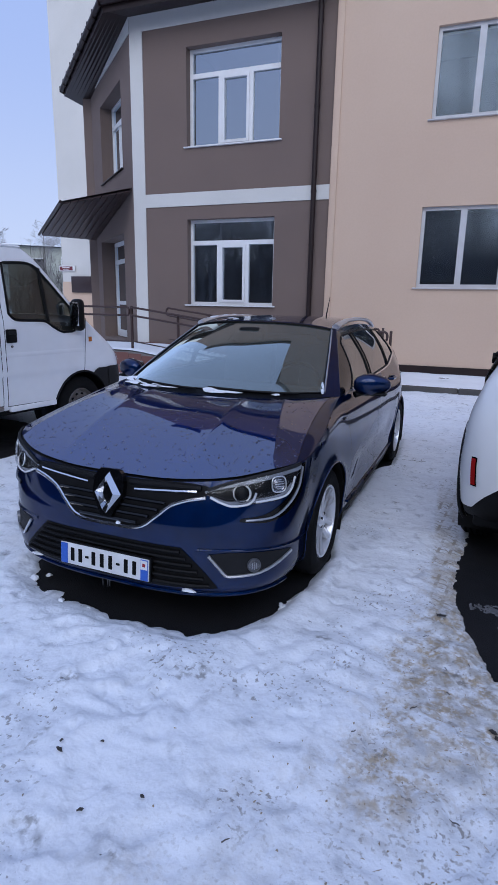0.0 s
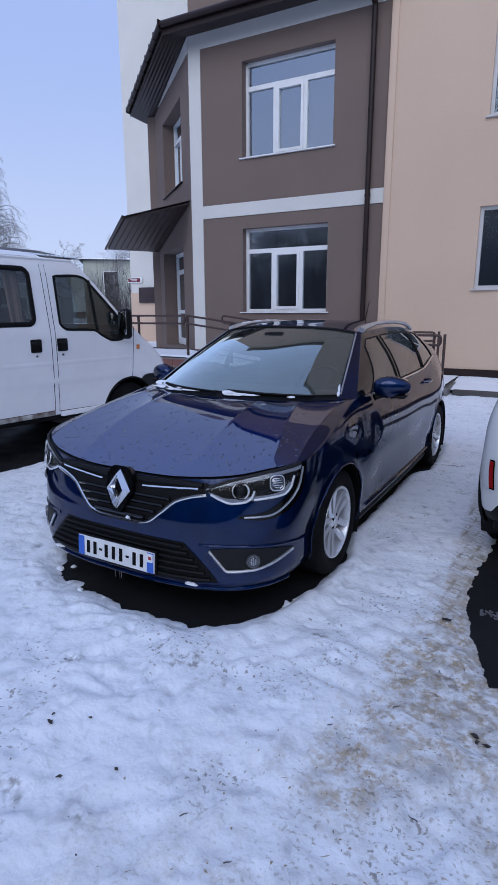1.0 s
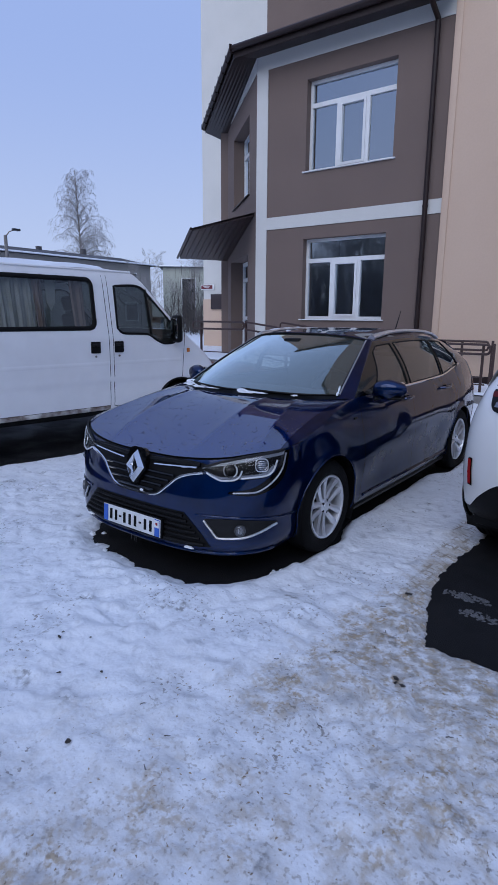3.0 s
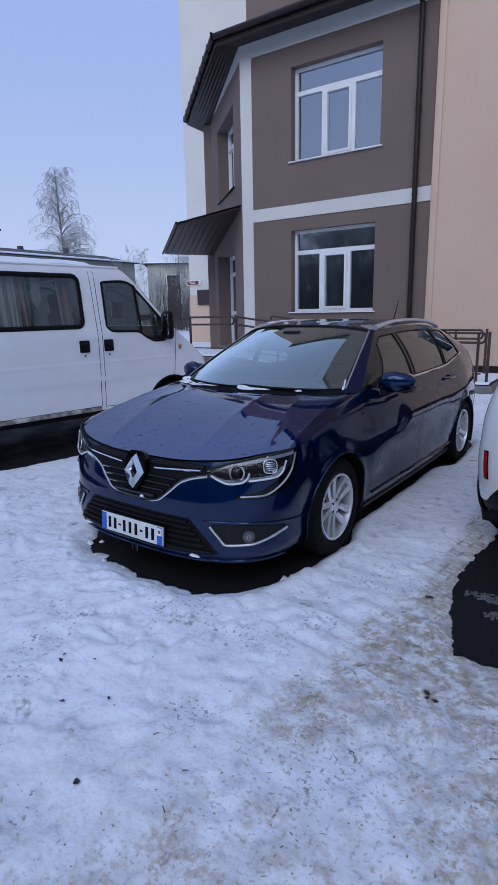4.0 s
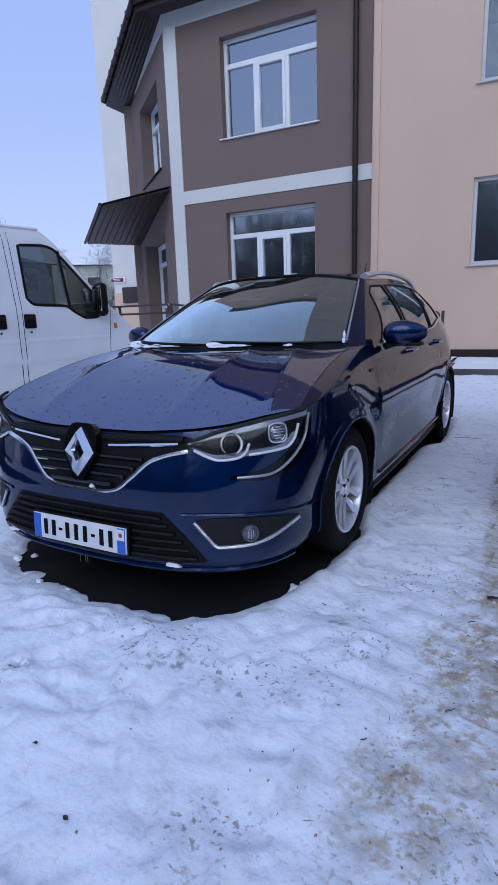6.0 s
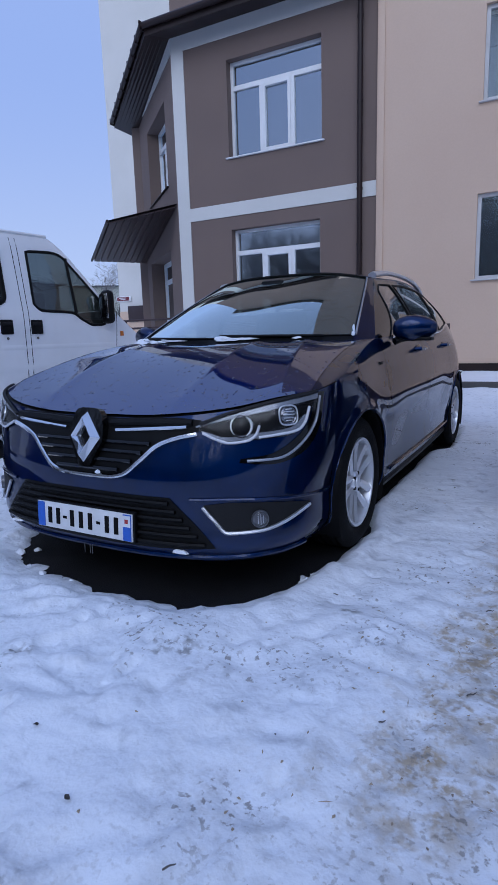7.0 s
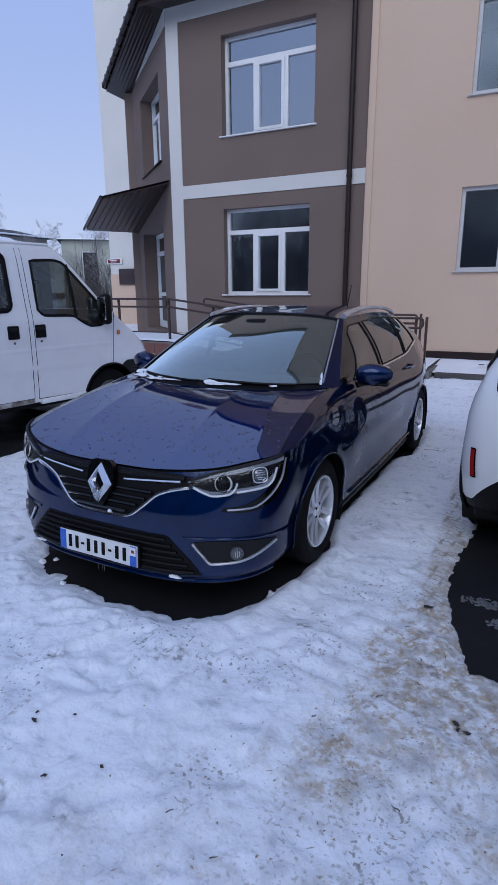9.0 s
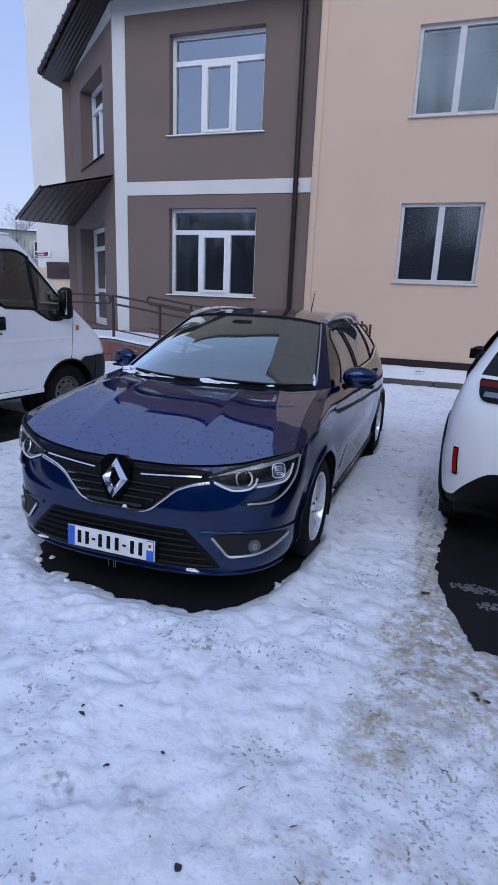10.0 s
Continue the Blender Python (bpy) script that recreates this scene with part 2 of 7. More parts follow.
WHITE_STUCCO = material("white_render", (0.62, 0.61, 0.58), 0.9, patch=0.35, patch_size=0.8, tint=(0.52, 0.52, 0.49), grain=0.1, grain_size=60, bump=0.2, bump_size=140)
PVC = material("white_pvc", (0.72, 0.73, 0.74), 0.35, patch=0.25, patch_size=5, tint=(0.58, 0.58, 0.57))
PVC_GREY = material("weathered_grey_frame", (0.54, 0.54, 0.55), 0.5, patch=0.5, patch_size=4, tint=(0.42, 0.41, 0.40))
WET_KERB = material("wet_concrete", (0.05, 0.047, 0.045), 0.6, patch=0.6, patch_size=4, tint=(0.09, 0.085, 0.08), grain=0.3, grain_size=80, bump=0.4, bump_size=90)
DARK_METAL = material("dark_brown_sheet", (0.024, 0.014, 0.013), 0.42, 0.0, patch=0.5, patch_size=3, tint=(0.014, 0.010, 0.010), bump=0.05, bump_size=30, spec=0.22)
# lighter copy of DARK_METAL: snow light on the canopy's underside, put into the colour
CANOPY_BOARD_LIT = material("brown_canopy_board_lit", (0.052, 0.034, 0.032), 0.5, patch=0.5, patch_size=3, tint=(0.036, 0.024, 0.023), bump=0.05, bump_size=30, spec=0.25, shift=0.12)
RUST_RAIL = material("brown_railing_paint", (0.045, 0.023, 0.02), 0.5, 0.1, patch=0.5, patch_size=12, tint=(0.045, 0.025, 0.022), bump=0.1, bump_size=120)
BRICK_TILE = material("red_brown_tile", (0.16, 0.065, 0.05), 0.6, patch=0.5, patch_size=5, tint=(0.11, 0.05, 0.045), bump=0.2, bump_size=90, shift=0.15)
CONCRETE = material("grey_concrete", (0.22, 0.21, 0.20), 0.85, patch=0.6, patch_size=4, tint=(0.13, 0.12, 0.12), grain=0.3, grain_size=80, bump=0.4, bump_size=90)
CURTAIN = material("curtain_cloth", (0.72, 0.71, 0.72), 0.9, patch=0.4, patch_size=12, tint=(0.55, 0.52, 0.54))
CURTAIN_BROWN = material("brown_curtain", (0.42, 0.31, 0.30), 0.9, patch=0.4, patch_size=12, tint=(0.28, 0.20, 0.20))
BARK = material("bark", (0.05, 0.042, 0.038), 0.9, patch=0.5, patch_size=6, tint=(0.10, 0.09, 0.085), bump=0.4, bump_size=40)
BIRCH = material("birch_bark", (0.30, 0.29, 0.28), 0.8, patch=0.8, patch_size=5, tint=(0.06, 0.05, 0.05), bump=0.3, bump_size=40)
RUSTY = material("rusty_white_sill", (0.62, 0.61, 0.58), 0.6, patch=1.0, patch_size=7, tint=(0.09, 0.05, 0.03), bump=0.4, bump_size=60)


def wet_lit_paint():
    """The car's paint with beads of water standing on it, lightened for the sky on the bonnet."""
    # lighter blue than BLUE: the bonnet's sky brightness is put into the base
    m = material("wet_blue_paint_lit", (0.0026, 0.0310, 0.148), 0.36, 0.85, 1.0, spec=0.1, patch=0.35, patch_size=2.5, tint=(0.0018, 0.0220, 0.106), ior=2.35)
    nt = m.node_tree
    b = nt.nodes["Principled BSDF"]
    b.inputs["Specular Tint"].default_value = (0.03, 0.08, 0.28, 1)
    co = nt.nodes.new("ShaderNodeTexCoord")
    vo = nt.nodes.new("ShaderNodeTexVoronoi")
    vo.inputs["Scale"].default_value = 44.0
    sz = nt.nodes.new("ShaderNodeSeparateColor")
    rad = nt.nodes.new("ShaderNodeMapRange")
    rad.inputs[1].default_value, rad.inputs[2].default_value, rad.inputs[3].default_value, rad.inputs[4].default_value = 0.25, 1.0, 0.0, 0.36
    hgt = nt.nodes.new("ShaderNodeMath")
    hgt.operation = "SUBTRACT"
    top = nt.nodes.new("ShaderNodeMapRange")
    top.inputs[1].default_value, top.inputs[2].default_value = 0.0, 0.12
    bp = nt.nodes.new("ShaderNodeBump")
    bp.inputs["Strength"].default_value, bp.inputs["Distance"].default_value = 1.0, 0.010
    nt.links.new(co.outputs["Object"], vo.inputs["Vector"])
    nt.links.new(vo.outputs["Color"], sz.inputs[0])
    nt.links.new(sz.outputs[0], rad.inputs[0])
    nt.links.new(rad.outputs[0], hgt.inputs[0])
    nt.links.new(vo.outputs["Distance"], hgt.inputs[1])
    nt.links.new(hgt.outputs[0], top.inputs[0])
    nt.links.new(top.outputs[0], bp.inputs["Height"])
    nt.links.new(bp.outputs[0], b.inputs["Coat Normal"])
    nt.links.new(bp.outputs[0], b.inputs["Normal"])
    return m


BLUE_WET_LIT = wet_lit_paint()
LAMP_BLACK = material("lamp_black", (0.004, 0.004, 0.005), 0.35, spec=0.2, grain=0.2, grain_size=30)
GARNISH = material("satin_grey_garnish", (0.16, 0.165, 0.18), 0.3, 0.5, grain=0.2, grain_size=60)
FROST = material("frosted_lamp_grey", (0.27, 0.29, 0.33), 0.25, 0.3, coat=0.5, grain=0.2, grain_size=60)
LAMP_WHITE = material("lamp_white_plastic", (0.66, 0.68, 0.72), 0.2, coat=0.4, grain=0.1, grain_size=50)
PROJECTOR = material("projector_glass", (0.20, 0.21, 0.24), 0.10, 0.7, coat=1.0, grain=0.2, grain_size=60)
SLUSH = material("grey_slush", (0.13, 0.13, 0.135), 0.35, patch=0.7, patch_size=14, tint=(0.05, 0.05, 0.05), bump=0.5, bump_size=90)
LEAF = material("wet_dead_leaf", (0.10, 0.09, 0.085), 0.6, patch=0.6, patch_size=30, tint=(0.05, 0.042, 0.034))

# ---- ground: wet asphalt under trodden snow ----


def value_noise(x, y, seed):
    """Smooth lattice noise on arrays, -1 to 1."""
    xi, yi = np.floor(x).astype(np.int64), np.floor(y).astype(np.int64)
    fx, fy = x - xi, y - yi
    fx, fy = fx * fx * (3 - 2 * fx), fy * fy * (3 - 2 * fy)

    def h(a, b):
        n = (a * 374761393 + b * 668265263 + seed * 1442695041) & 0x7FFFFFFF
        n = ((n ^ (n >> 13)) * 1274126177) & 0x7FFFFFFF
        return ((n ^ (n >> 16)) & 0xFFFF) / 32767.5 - 1
    a = h(xi, yi) * (1 - fx) + h(xi + 1, yi) * fx
    b = h(xi, yi + 1) * (1 - fx) + h(xi + 1, yi + 1) * fx
    return a * (1 - fy) + b * fy


def fractal(x, y, seed, octaves=4, fall=0.5):
    out, amp = 0, 1.0
    for k in range(octaves):
        out, x, y, amp = out + amp * value_noise(x, y, seed + k), x * 2.03, y * 2.03, amp * fall
    return out


def rise(y):
    """The yard climbs a little towards the building."""
    t = np.clip((y - 3.4) / 3.4, 0, 1)
    return 0.09 * t * t * (3 - 2 * t)


def smooth01(a, b, v):
    t = np.clip((v - a) / (b - a), 0, 1)
    return t * t * (3 - 2 * t)


def oval(x, y, cx, cy, rx, ry, power, turn=0.0):
    """Signed fraction: below 1 inside a rounded box."""
    c, s = math.cos(radians(turn)), math.sin(radians(turn))
    u, v = (x - cx) * c + (y - cy) * s, -(x - cx) * s + (y - cy) * c
    return (np.abs(u / rx) ** power + np.abs(v / ry) ** power) ** (1 / power)


def grid_lines(parts):
    out = []
    for a, b, step in parts:
        out.extend(np.arange(a, b - 1e-6, step))
    out.append(parts[-1][1])
    return np.array(out)


def terrain(name, gx, gy, z, mat, label, category, kind="structure", keep=None):
    nx, ny = len(gx), len(gy)
    X, Y = np.meshgrid(gx, gy, indexing="ij")
    co = np.stack([X.ravel(), Y.ravel(), z.ravel()], 1)
    i, j = np.meshgrid(np.arange(nx - 1), np.arange(ny - 1), indexing="ij")
    a = (i * ny + j).ravel()
    f = np.stack([a, a + ny, a + ny + 1, a + 1], 1)
    if keep is not None:
        f = f[keep.ravel()[f].any(1)]
    me = bpy.data.meshes.new(name)
    me.from_pydata(co.tolist(), [], f.tolist())
    me.materials.append(mat)
    for p in me.polygons:
        p.use_smooth = True
    return tagged(new(name, me), label, category, kind=kind)


def wet_asphalt():
    m = material("wet_asphalt", (0.014, 0.014, 0.0155), 0.6, grain=0.5, grain_size=130, patch=0.5, patch_size=1.6, tint=(0.021, 0.021, 0.023), spec=0.12, bump=0.5, bump_size=160)
    nt = m.node_tree
    b = nt.nodes["Principled BSDF"]
    t = nt.nodes.new("ShaderNodeTexNoise")
    t.inputs["Scale"].default_value = 2.2
    r = nt.nodes.new("ShaderNodeMapRange")
    r.inputs[1].default_value, r.inputs[2].default_value = 0.4, 0.6
    r.inputs[3].default_value, r.inputs[4].default_value = 0.6, 0.85
    c = nt.nodes.new("ShaderNodeTexCoord")
    nt.links.new(c.outputs["Object"], t.inputs["Vector"])
    nt.links.new(t.outputs["Fac"], r.inputs[0])
    nt.links.new(r.outputs[0], b.inputs["Roughness"])
    return m


def snow_material():
    """Old snow: white, greyed where trodden, browned by sand along the wheel track; shade of dents painted on."""
    m = bpy.data.materials.new("trodden_snow")
    m.use_nodes = True
    nt = m.node_tree
    n, l = nt.nodes, nt.links
    b = n["Principled BSDF"]
    b.inputs["Roughness"].default_value = 0.55
    b.inputs["Specular IOR Level"].default_value = 0.3
    co = n.new("ShaderNodeTexCoord")
    sep = n.new("ShaderNodeSeparateXYZ")
    l.new(co.outputs["Object"], sep.inputs[0])

    def noise_tex(scale, detail=5.0, warp=0.0):
        t = n.new("ShaderNodeTexNoise")
        t.inputs["Scale"].default_value, t.inputs["Detail"].default_value, t.inputs["Distortion"].default_value = scale, detail, warp
        l.new(co.outputs["Object"], t.inputs["Vector"])
        return t.outputs["Fac"]

    def span(v, a, b_, lo=0.0, hi=1.0):
        r = n.new("ShaderNodeMapRange")
        r.interpolation_type = "SMOOTHSTEP"
        r.inputs[1].default_value, r.inputs[2].default_value, r.inputs[3].default_value, r.inputs[4].default_value = a, b_, lo, hi
        l.new(v, r.inputs[0])
        return r.outputs[0]

    def math_(op, a, c):
        q = n.new("ShaderNodeMath")
        q.operation = op
        for k, v in enumerate((a, c)):
            if isinstance(v, (int, float)):
                q.inputs[k].default_value = v
            else:
                l.new(v, q.inputs[k])
        return q.outputs[0]

    def blend(fac, a, colour):
        x = n.new("ShaderNodeMix")
        x.data_type = "RGBA"
        l.new(fac, x.inputs[0])
        if isinstance(a, tuple):
            x.inputs[6].default_value = (*a, 1)
        else:
            l.new(a, x.inputs[6])
        x.inputs[7].default_value = (*colour, 1)
        return x.outputs[2]

    # track: the driven strip beside the white car, wider and fainter towards the yard's drive
    off = math_("SUBTRACT", sep.outputs[0], math_("MULTIPLY", sep.outputs[1], 0.115))
    off = math_("ADD", off, math_("MULTIPLY", math_("SUBTRACT", noise_tex(3.5, 4.0), 0.5), 0.5))
    track = math_("MULTIPLY", span(off, 1.24, 1.60), span(sep.outputs[1], 2.3, 0.6))
    track = math_("MULTIPLY", track, span(sep.outputs[0], 4.2, 3.2))
    spill = math_("MULTIPLY", span(off, 0.70, 1.40, 0.0, 0.5), span(sep.outputs[1], -1.15, -2.0))
    track = math_("MAXIMUM", track, math_("MULTIPLY", spill, span(sep.outputs[0], 4.2, 3.2)))
    col = blend(span(noise_tex(2.2), 0.45, 0.7, 0.0, 0.45), (0.84, 0.87, 0.91), (0.70, 0.74, 0.80))
    col = blend(span(noise_tex(18.0, 7.0), 0.52, 0.72, 0.0, 0.4), col, (0.58, 0.60, 0.64))
    grey = math_("MULTIPLY", track, math_("MULTIPLY", span(noise_tex(2.6, 4.0), 0.30, 0.62, 0.3, 0.9), span(noise_tex(9.0, 10.0), 0.36, 0.66, 0.08, 0.60)))
    col = blend(grey, col, (0.40, 0.395, 0.385))
    sand = math_("MULTIPLY", math_("MULTIPLY", track, math_("MAXIMUM", span(noise_tex(2.6, 5.0), 0.34, 0.72), math_("MULTIPLY", span(off, 1.36, 1.58, 0.0, 1.0), span(sep.outputs[1], -1.7, -0.9)))), math_("MULTIPLY", span(noise_tex(14.0, 10.0), 0.40, 0.60, 0.20, 1.0), span(noise_tex(44.0, 8.0), 0.38, 0.58, 0.2, 0.95)))
    col = blend(sand, col, (0.43, 0.345, 0.23))
    fringe = math_("MULTIPLY", math_("MULTIPLY", span(off, 1.48, 1.70), span(sep.outputs[1], 0.9, 0.0)), math_("MULTIPLY", span(sep.outputs[1], -1.6, -0.8), span(noise_tex(17.0, 9.0), 0.40, 0.62, 0.0, 0.62)))
    col = blend(fringe, col, (0.27, 0.235, 0.185))
    crumbs = math_("MULTIPLY", track, span(noise_tex(62.0, 7.0), 0.55, 0.68, 0.0, 0.50))
    col = blend(crumbs, col, (0.24, 0.205, 0.16))
    specks = span(noise_tex(48.0, 6.0), 0.58, 0.66, 0.0, 0.75)
    col = blend(math_("MULTIPLY", specks, span(noise_tex(2.3), 0.50, 0.64)), col, (0.20, 0.18, 0.16))
    # bluish grey blotches paint the shade of small dents into the snow's colour
    dent_shade = span(noise_tex(9.0, 6.0, 0.6), 0.56, 0.74, 0.0, 0.50)
    col = blend(dent_shade, col, (0.40, 0.42, 0.46))
    spots = math_("MULTIPLY", span(noise_tex(5.2, 3.0), 0.63, 0.74), span(noise_tex(40.0, 4.0), 0.40, 0.62, 0.0, 0.8))
    col = blend(spots, col, (0.17, 0.165, 0.16))
    # brown tread marks pressed in by the white car's tyre
    lane = math_("ABSOLUTE", math_("ADD", math_("SUBTRACT", sep.outputs[0], 1.552), math_("MULTIPLY", sep.outputs[1], 0.06)), 0)
    lane = math_("MULTIPLY", span(lane, 0.10, 0.05), math_("MULTIPLY", span(sep.outputs[1], -0.45, 0.0), span(sep.outputs[1], 2.2, 1.2)))
    across = math_("SINE", math_("ADD", math_("MULTIPLY", sep.outputs[1], 120.0), math_("MULTIPLY", math_("ADD", sep.outputs[0], math_("MULTIPLY", noise_tex(14.0, 3.0), 0.12)), 45.0)), 0)
    along = math_("SINE", math_("MULTIPLY", math_("SUBTRACT", sep.outputs[0], math_("MULTIPLY", sep.outputs[1], 0.1)), 90.0), 0)
    ribs_ = math_("MULTIPLY", span(math_("MAXIMUM", across, along), 0.45, 0.85), span(noise_tex(11.0, 6.0), 0.40, 0.60, 0.05, 0.75))
    col = blend(math_("MULTIPLY", lane, span(noise_tex(7.0, 6.0), 0.34, 0.66, 0.1, 0.6)), col, (0.50, 0.46, 0.40))
    col = blend(math_("MULTIPLY", lane, ribs_), col, (0.27, 0.225, 0.165))
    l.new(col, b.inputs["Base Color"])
    bp = n.new("ShaderNodeBump")
    bp.inputs["Strength"].default_value, bp.inputs["Distance"].default_value = 0.62, 0.02
    l.new(math_("ADD", math_("ADD", noise_tex(11.0, 7.0), math_("MULTIPLY", noise_tex(30.0, 5.0), 0.45)), math_("MULTIPLY", noise_tex(80.0, 4.0), 0.10)), bp.inputs["Height"])
    l.new(bp.outputs[0], b.inputs["Normal"])
    return m


ASPHALT = wet_asphalt()
SNOW = snow_material()
SNOW_CLEAN = material("clean_snow", (0.84, 0.87, 0.91), 0.6, patch=0.3, patch_size=6, tint=(0.74, 0.78, 0.84), bump=0.4, bump_size=50)

gx = grid_lines([(-900, -100, 100), (-100, -20, 5), (-20, -6, 0.5), (-6, 6, 0.25), (6, 20, 0.5), (20, 100, 5), (100, 900, 100)])
gy = grid_lines([(-900, -100, 100), (-100, -20, 5), (-20, -4, 0.5), (-4, 8, 0.25), (8, 20, 0.5), (20, 100, 5), (100, 900, 100)])
GY = np.meshgrid(gx, gy, indexing="ij")[1]
terrain("ground", gx, gy, rise(GY), ASPHALT, "dark wet asphalt yard surface", "ground")

sx = grid_lines([(-90, -12, 3), (-12, -4.5, 0.12), (-4.5, -2, 0.05), (-2, 2.6, 0.018), (2.6, 5, 0.06), (5, 12, 0.25), (12, 90, 3)])
sy = grid_lines([(-60, -8, 3), (-8, -3.2, 0.08), (-3.2, 1.5, 0.018), (1.5, 6.9, 0.04), (6.9, 7.3, 0.1), (7.3, 12, 0.3), (12, 90, 3)])
SX, SY = np.meshgrid(sx, sy, indexing="ij")


prng = random.Random(5)
PRINTS = [(1.25, -2.28, 70), (0.62, -1.92, 30), (1.02, -2.2, -60), (0.45, -1.35, 15), (2.2, -1.9, 40), (2.45, -1.5, 20)]
PRINTS += [(prng.uniform(-0.8, 3.2), prng.uniform(-3.0, -1.1), prng.uniform(0, 180)) for _ in range(34)]

DENTS = [(prng.uniform(-2.0, 3.2), prng.uniform(-3.1, 0.2), prng.uniform(0.018, 0.042), prng.uniform(0, 3.14)) for _ in range(430)]


def snow_height(x, y):
    calm = 1 - 0.6 * smooth01(-0.5, 0.3, y)
    h = 0.03 + 0.008 * fractal(x * 1.3, y * 1.3, 3, 3) + 0.012 * calm * fractal(x * 5.0, y * 5.0, 9, 3, 0.45)
    # trodden prints
    lumps = value_noise(x * 13 + 2 * value_noise(x * 4, y * 4, 7), y * 13, 31)
    h += calm * (0.008 * smooth01(0.1, 0.8, lumps) - 0.012 * smooth01(-0.15, -0.7, lumps))
    cell = value_noise(x * 3.1 + 0.6 * value_noise(x * 2, y * 2, 40), y * 3.1, 21)
    h -= 0.012 * smooth01(0.35, 0.75, cell)
    # shoe prints
    for fx, fy, turn in PRINTS:
        c, s = math.cos(radians(turn)), math.sin(radians(turn))
        u, v = (x - fx) * c + (y - fy) * s, -(x - fx) * s + (y - fy) * c
        m = smooth01(1.08, 0.85, (np.abs(u / (0.047 - 0.01 * np.sin(v * 12))) ** 3 + np.abs(v / 0.14) ** 3) ** (1 / 3))
        h = h * (1 - m) + m * (np.minimum(h, 0.017) + 0.004 * np.sign(np.sin(v * 160)) * np.where(np.abs(v) > 0.02, 1, 0))
    # small dents and scuffs with a pushed-up rim
    for fx, fy, r, turn in DENTS:
        c, s = math.cos(turn), math.sin(turn)
        near = np.abs(x - fx) + np.abs(y - fy) < 4 * r + 0.06
        u, v = (x[near] - fx) * c + (y[near] - fy) * s, (-(x[near] - fx) * s + (y[near] - fy) * c) * 1.6
        d = np.hypot(u, v) / r
        h[near] += 0.46 * r * (0.35 * np.exp(-((d - 1.25) / 0.3) ** 2) - np.exp(-(d ** 4)))
    # hard packed along the wheel track, with a tread pattern beside the white car
    packed = smooth01(1.25, 1.55, x - 0.115 * y) * smooth01(2.6, 0.6, y) * smooth01(3.6, 2.8, x)
    h -= 0.014 * packed
    tread = np.maximum(np.sin((y + 0.3 * x) * 105), 0) * np.maximum(np.sin((x - 0.1 * y) * 90) + 0.6, 0)
    strip = smooth01(0.11, 0.06, np.abs(x - 1.51 + 0.06 * (y - 0.7))) * smooth01(-0.4, 0.0, y) * smooth01(2.3, 1.3, y)
    h -= 0.013 * strip * tread
    edge = 0.018 * fractal(x * 2.6, y * 2.6, 55, 3) + 0.016 * fractal(x * 13, y * 13, 66, 3)
    # bare asphalt under the parked vehicles
    m_car = oval(x * (1 + 0.16 * smooth01(0.16, 0.55, y) * smooth01(2.5, 2.1, y)), y, 0.0, 1.45, 0.875, 2.38, 4.6)
    bank = np.exp(-((m_car - 1.06) / 0.07) ** 2)
    h = np.maximum(h, 0.012 + 0.004 * value_noise(x * 9, y * 9, 77)) + 0.020 * bank
    left = np.interp(y, [-0.75, -0.57, -0.28, 0.12, 0.53, 0.9, 3.4], [1.83, 1.75, 1.655, 1.595, 1.60, 1.63, 1.88])
    inside = np.minimum(np.minimum(x - left, y + 0.68), np.minimum(3.75 - x, 3.2 - y))
    m_white = 1.0 - 1.1 * inside + 0.8 * edge + 0.012 * fractal(x * 30, y * 30, 91, 2)
    m_van = oval(x, y, -3.95, -0.35, 1.12, 2.75, 6, -7) + 0.5 * edge
    bare = np.minimum(np.minimum(m_car + 0.75 * edge, m_white), m_van)
    h = np.where(bare < 1.12, h * smooth01(0.965, 1.06, bare) - 0.05 * smooth01(1.0, 0.95, bare), h)
    return h


SZ = snow_height(SX, SY)
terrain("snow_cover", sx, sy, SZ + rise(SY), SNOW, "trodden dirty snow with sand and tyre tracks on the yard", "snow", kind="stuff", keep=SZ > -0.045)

# ---- the building ----
BUILD = pose(-1.55, 8.45, 0, 0, 0, 1.5)
building = thing("office_building", BUILD, "brown and peach rendered building with a two-storey bay", "building")


def wall_sheet(w0, w1, z0, z1, holes, depth, m):
    """A wall in x and z with openings cut through it and its outer face at y = 0."""
    bm = bmesh.new()
    xs = sorted({w0, w1, *[h[0] for h in holes], *[h[1] for h in holes]})
    zs = sorted({z0, z1, *[h[2] for h in holes], *[h[3] for h in holes]})
    solid = {(i, j) for i in range(len(xs) - 1) for j in range(len(zs) - 1)
             if not any(h[0] <= (xs[i] + xs[i + 1]) / 2 <= h[1] and h[2] <= (zs[j] + zs[j + 1]) / 2 <= h[3] for h in holes)}

    def quad(*p):
        bm.faces.new([bm.verts.new(m @ Vector(q)) for q in p])
    for i, j in solid:
        a, b, c, d = xs[i], xs[i + 1], zs[j], zs[j + 1]
        quad((a, 0, c), (b, 0, c), (b, 0, d), (a, 0, d))
        quad((a, depth, c), (a, depth, d), (b, depth, d), (b, depth, c))
        for di, dj, p in ((-1, 0, ((a, 0, c), (a, 0, d), (a, depth, d), (a, depth, c))), (1, 0, ((b, 0, c), (b, depth, c), (b, depth, d), (b, 0, d))),
                          (0, -1, ((a, 0, c), (a, depth, c), (b, depth, c), (b, 0, c))), (0, 1, ((a, 0, d), (b, 0, d), (b, depth, d), (a, depth, d)))):
            if (i + di, j + dj) not in solid:
                quad(*p)
    bmesh.ops.remove_doubles(bm, verts=bm.verts, dist=1e-4)
    return bm


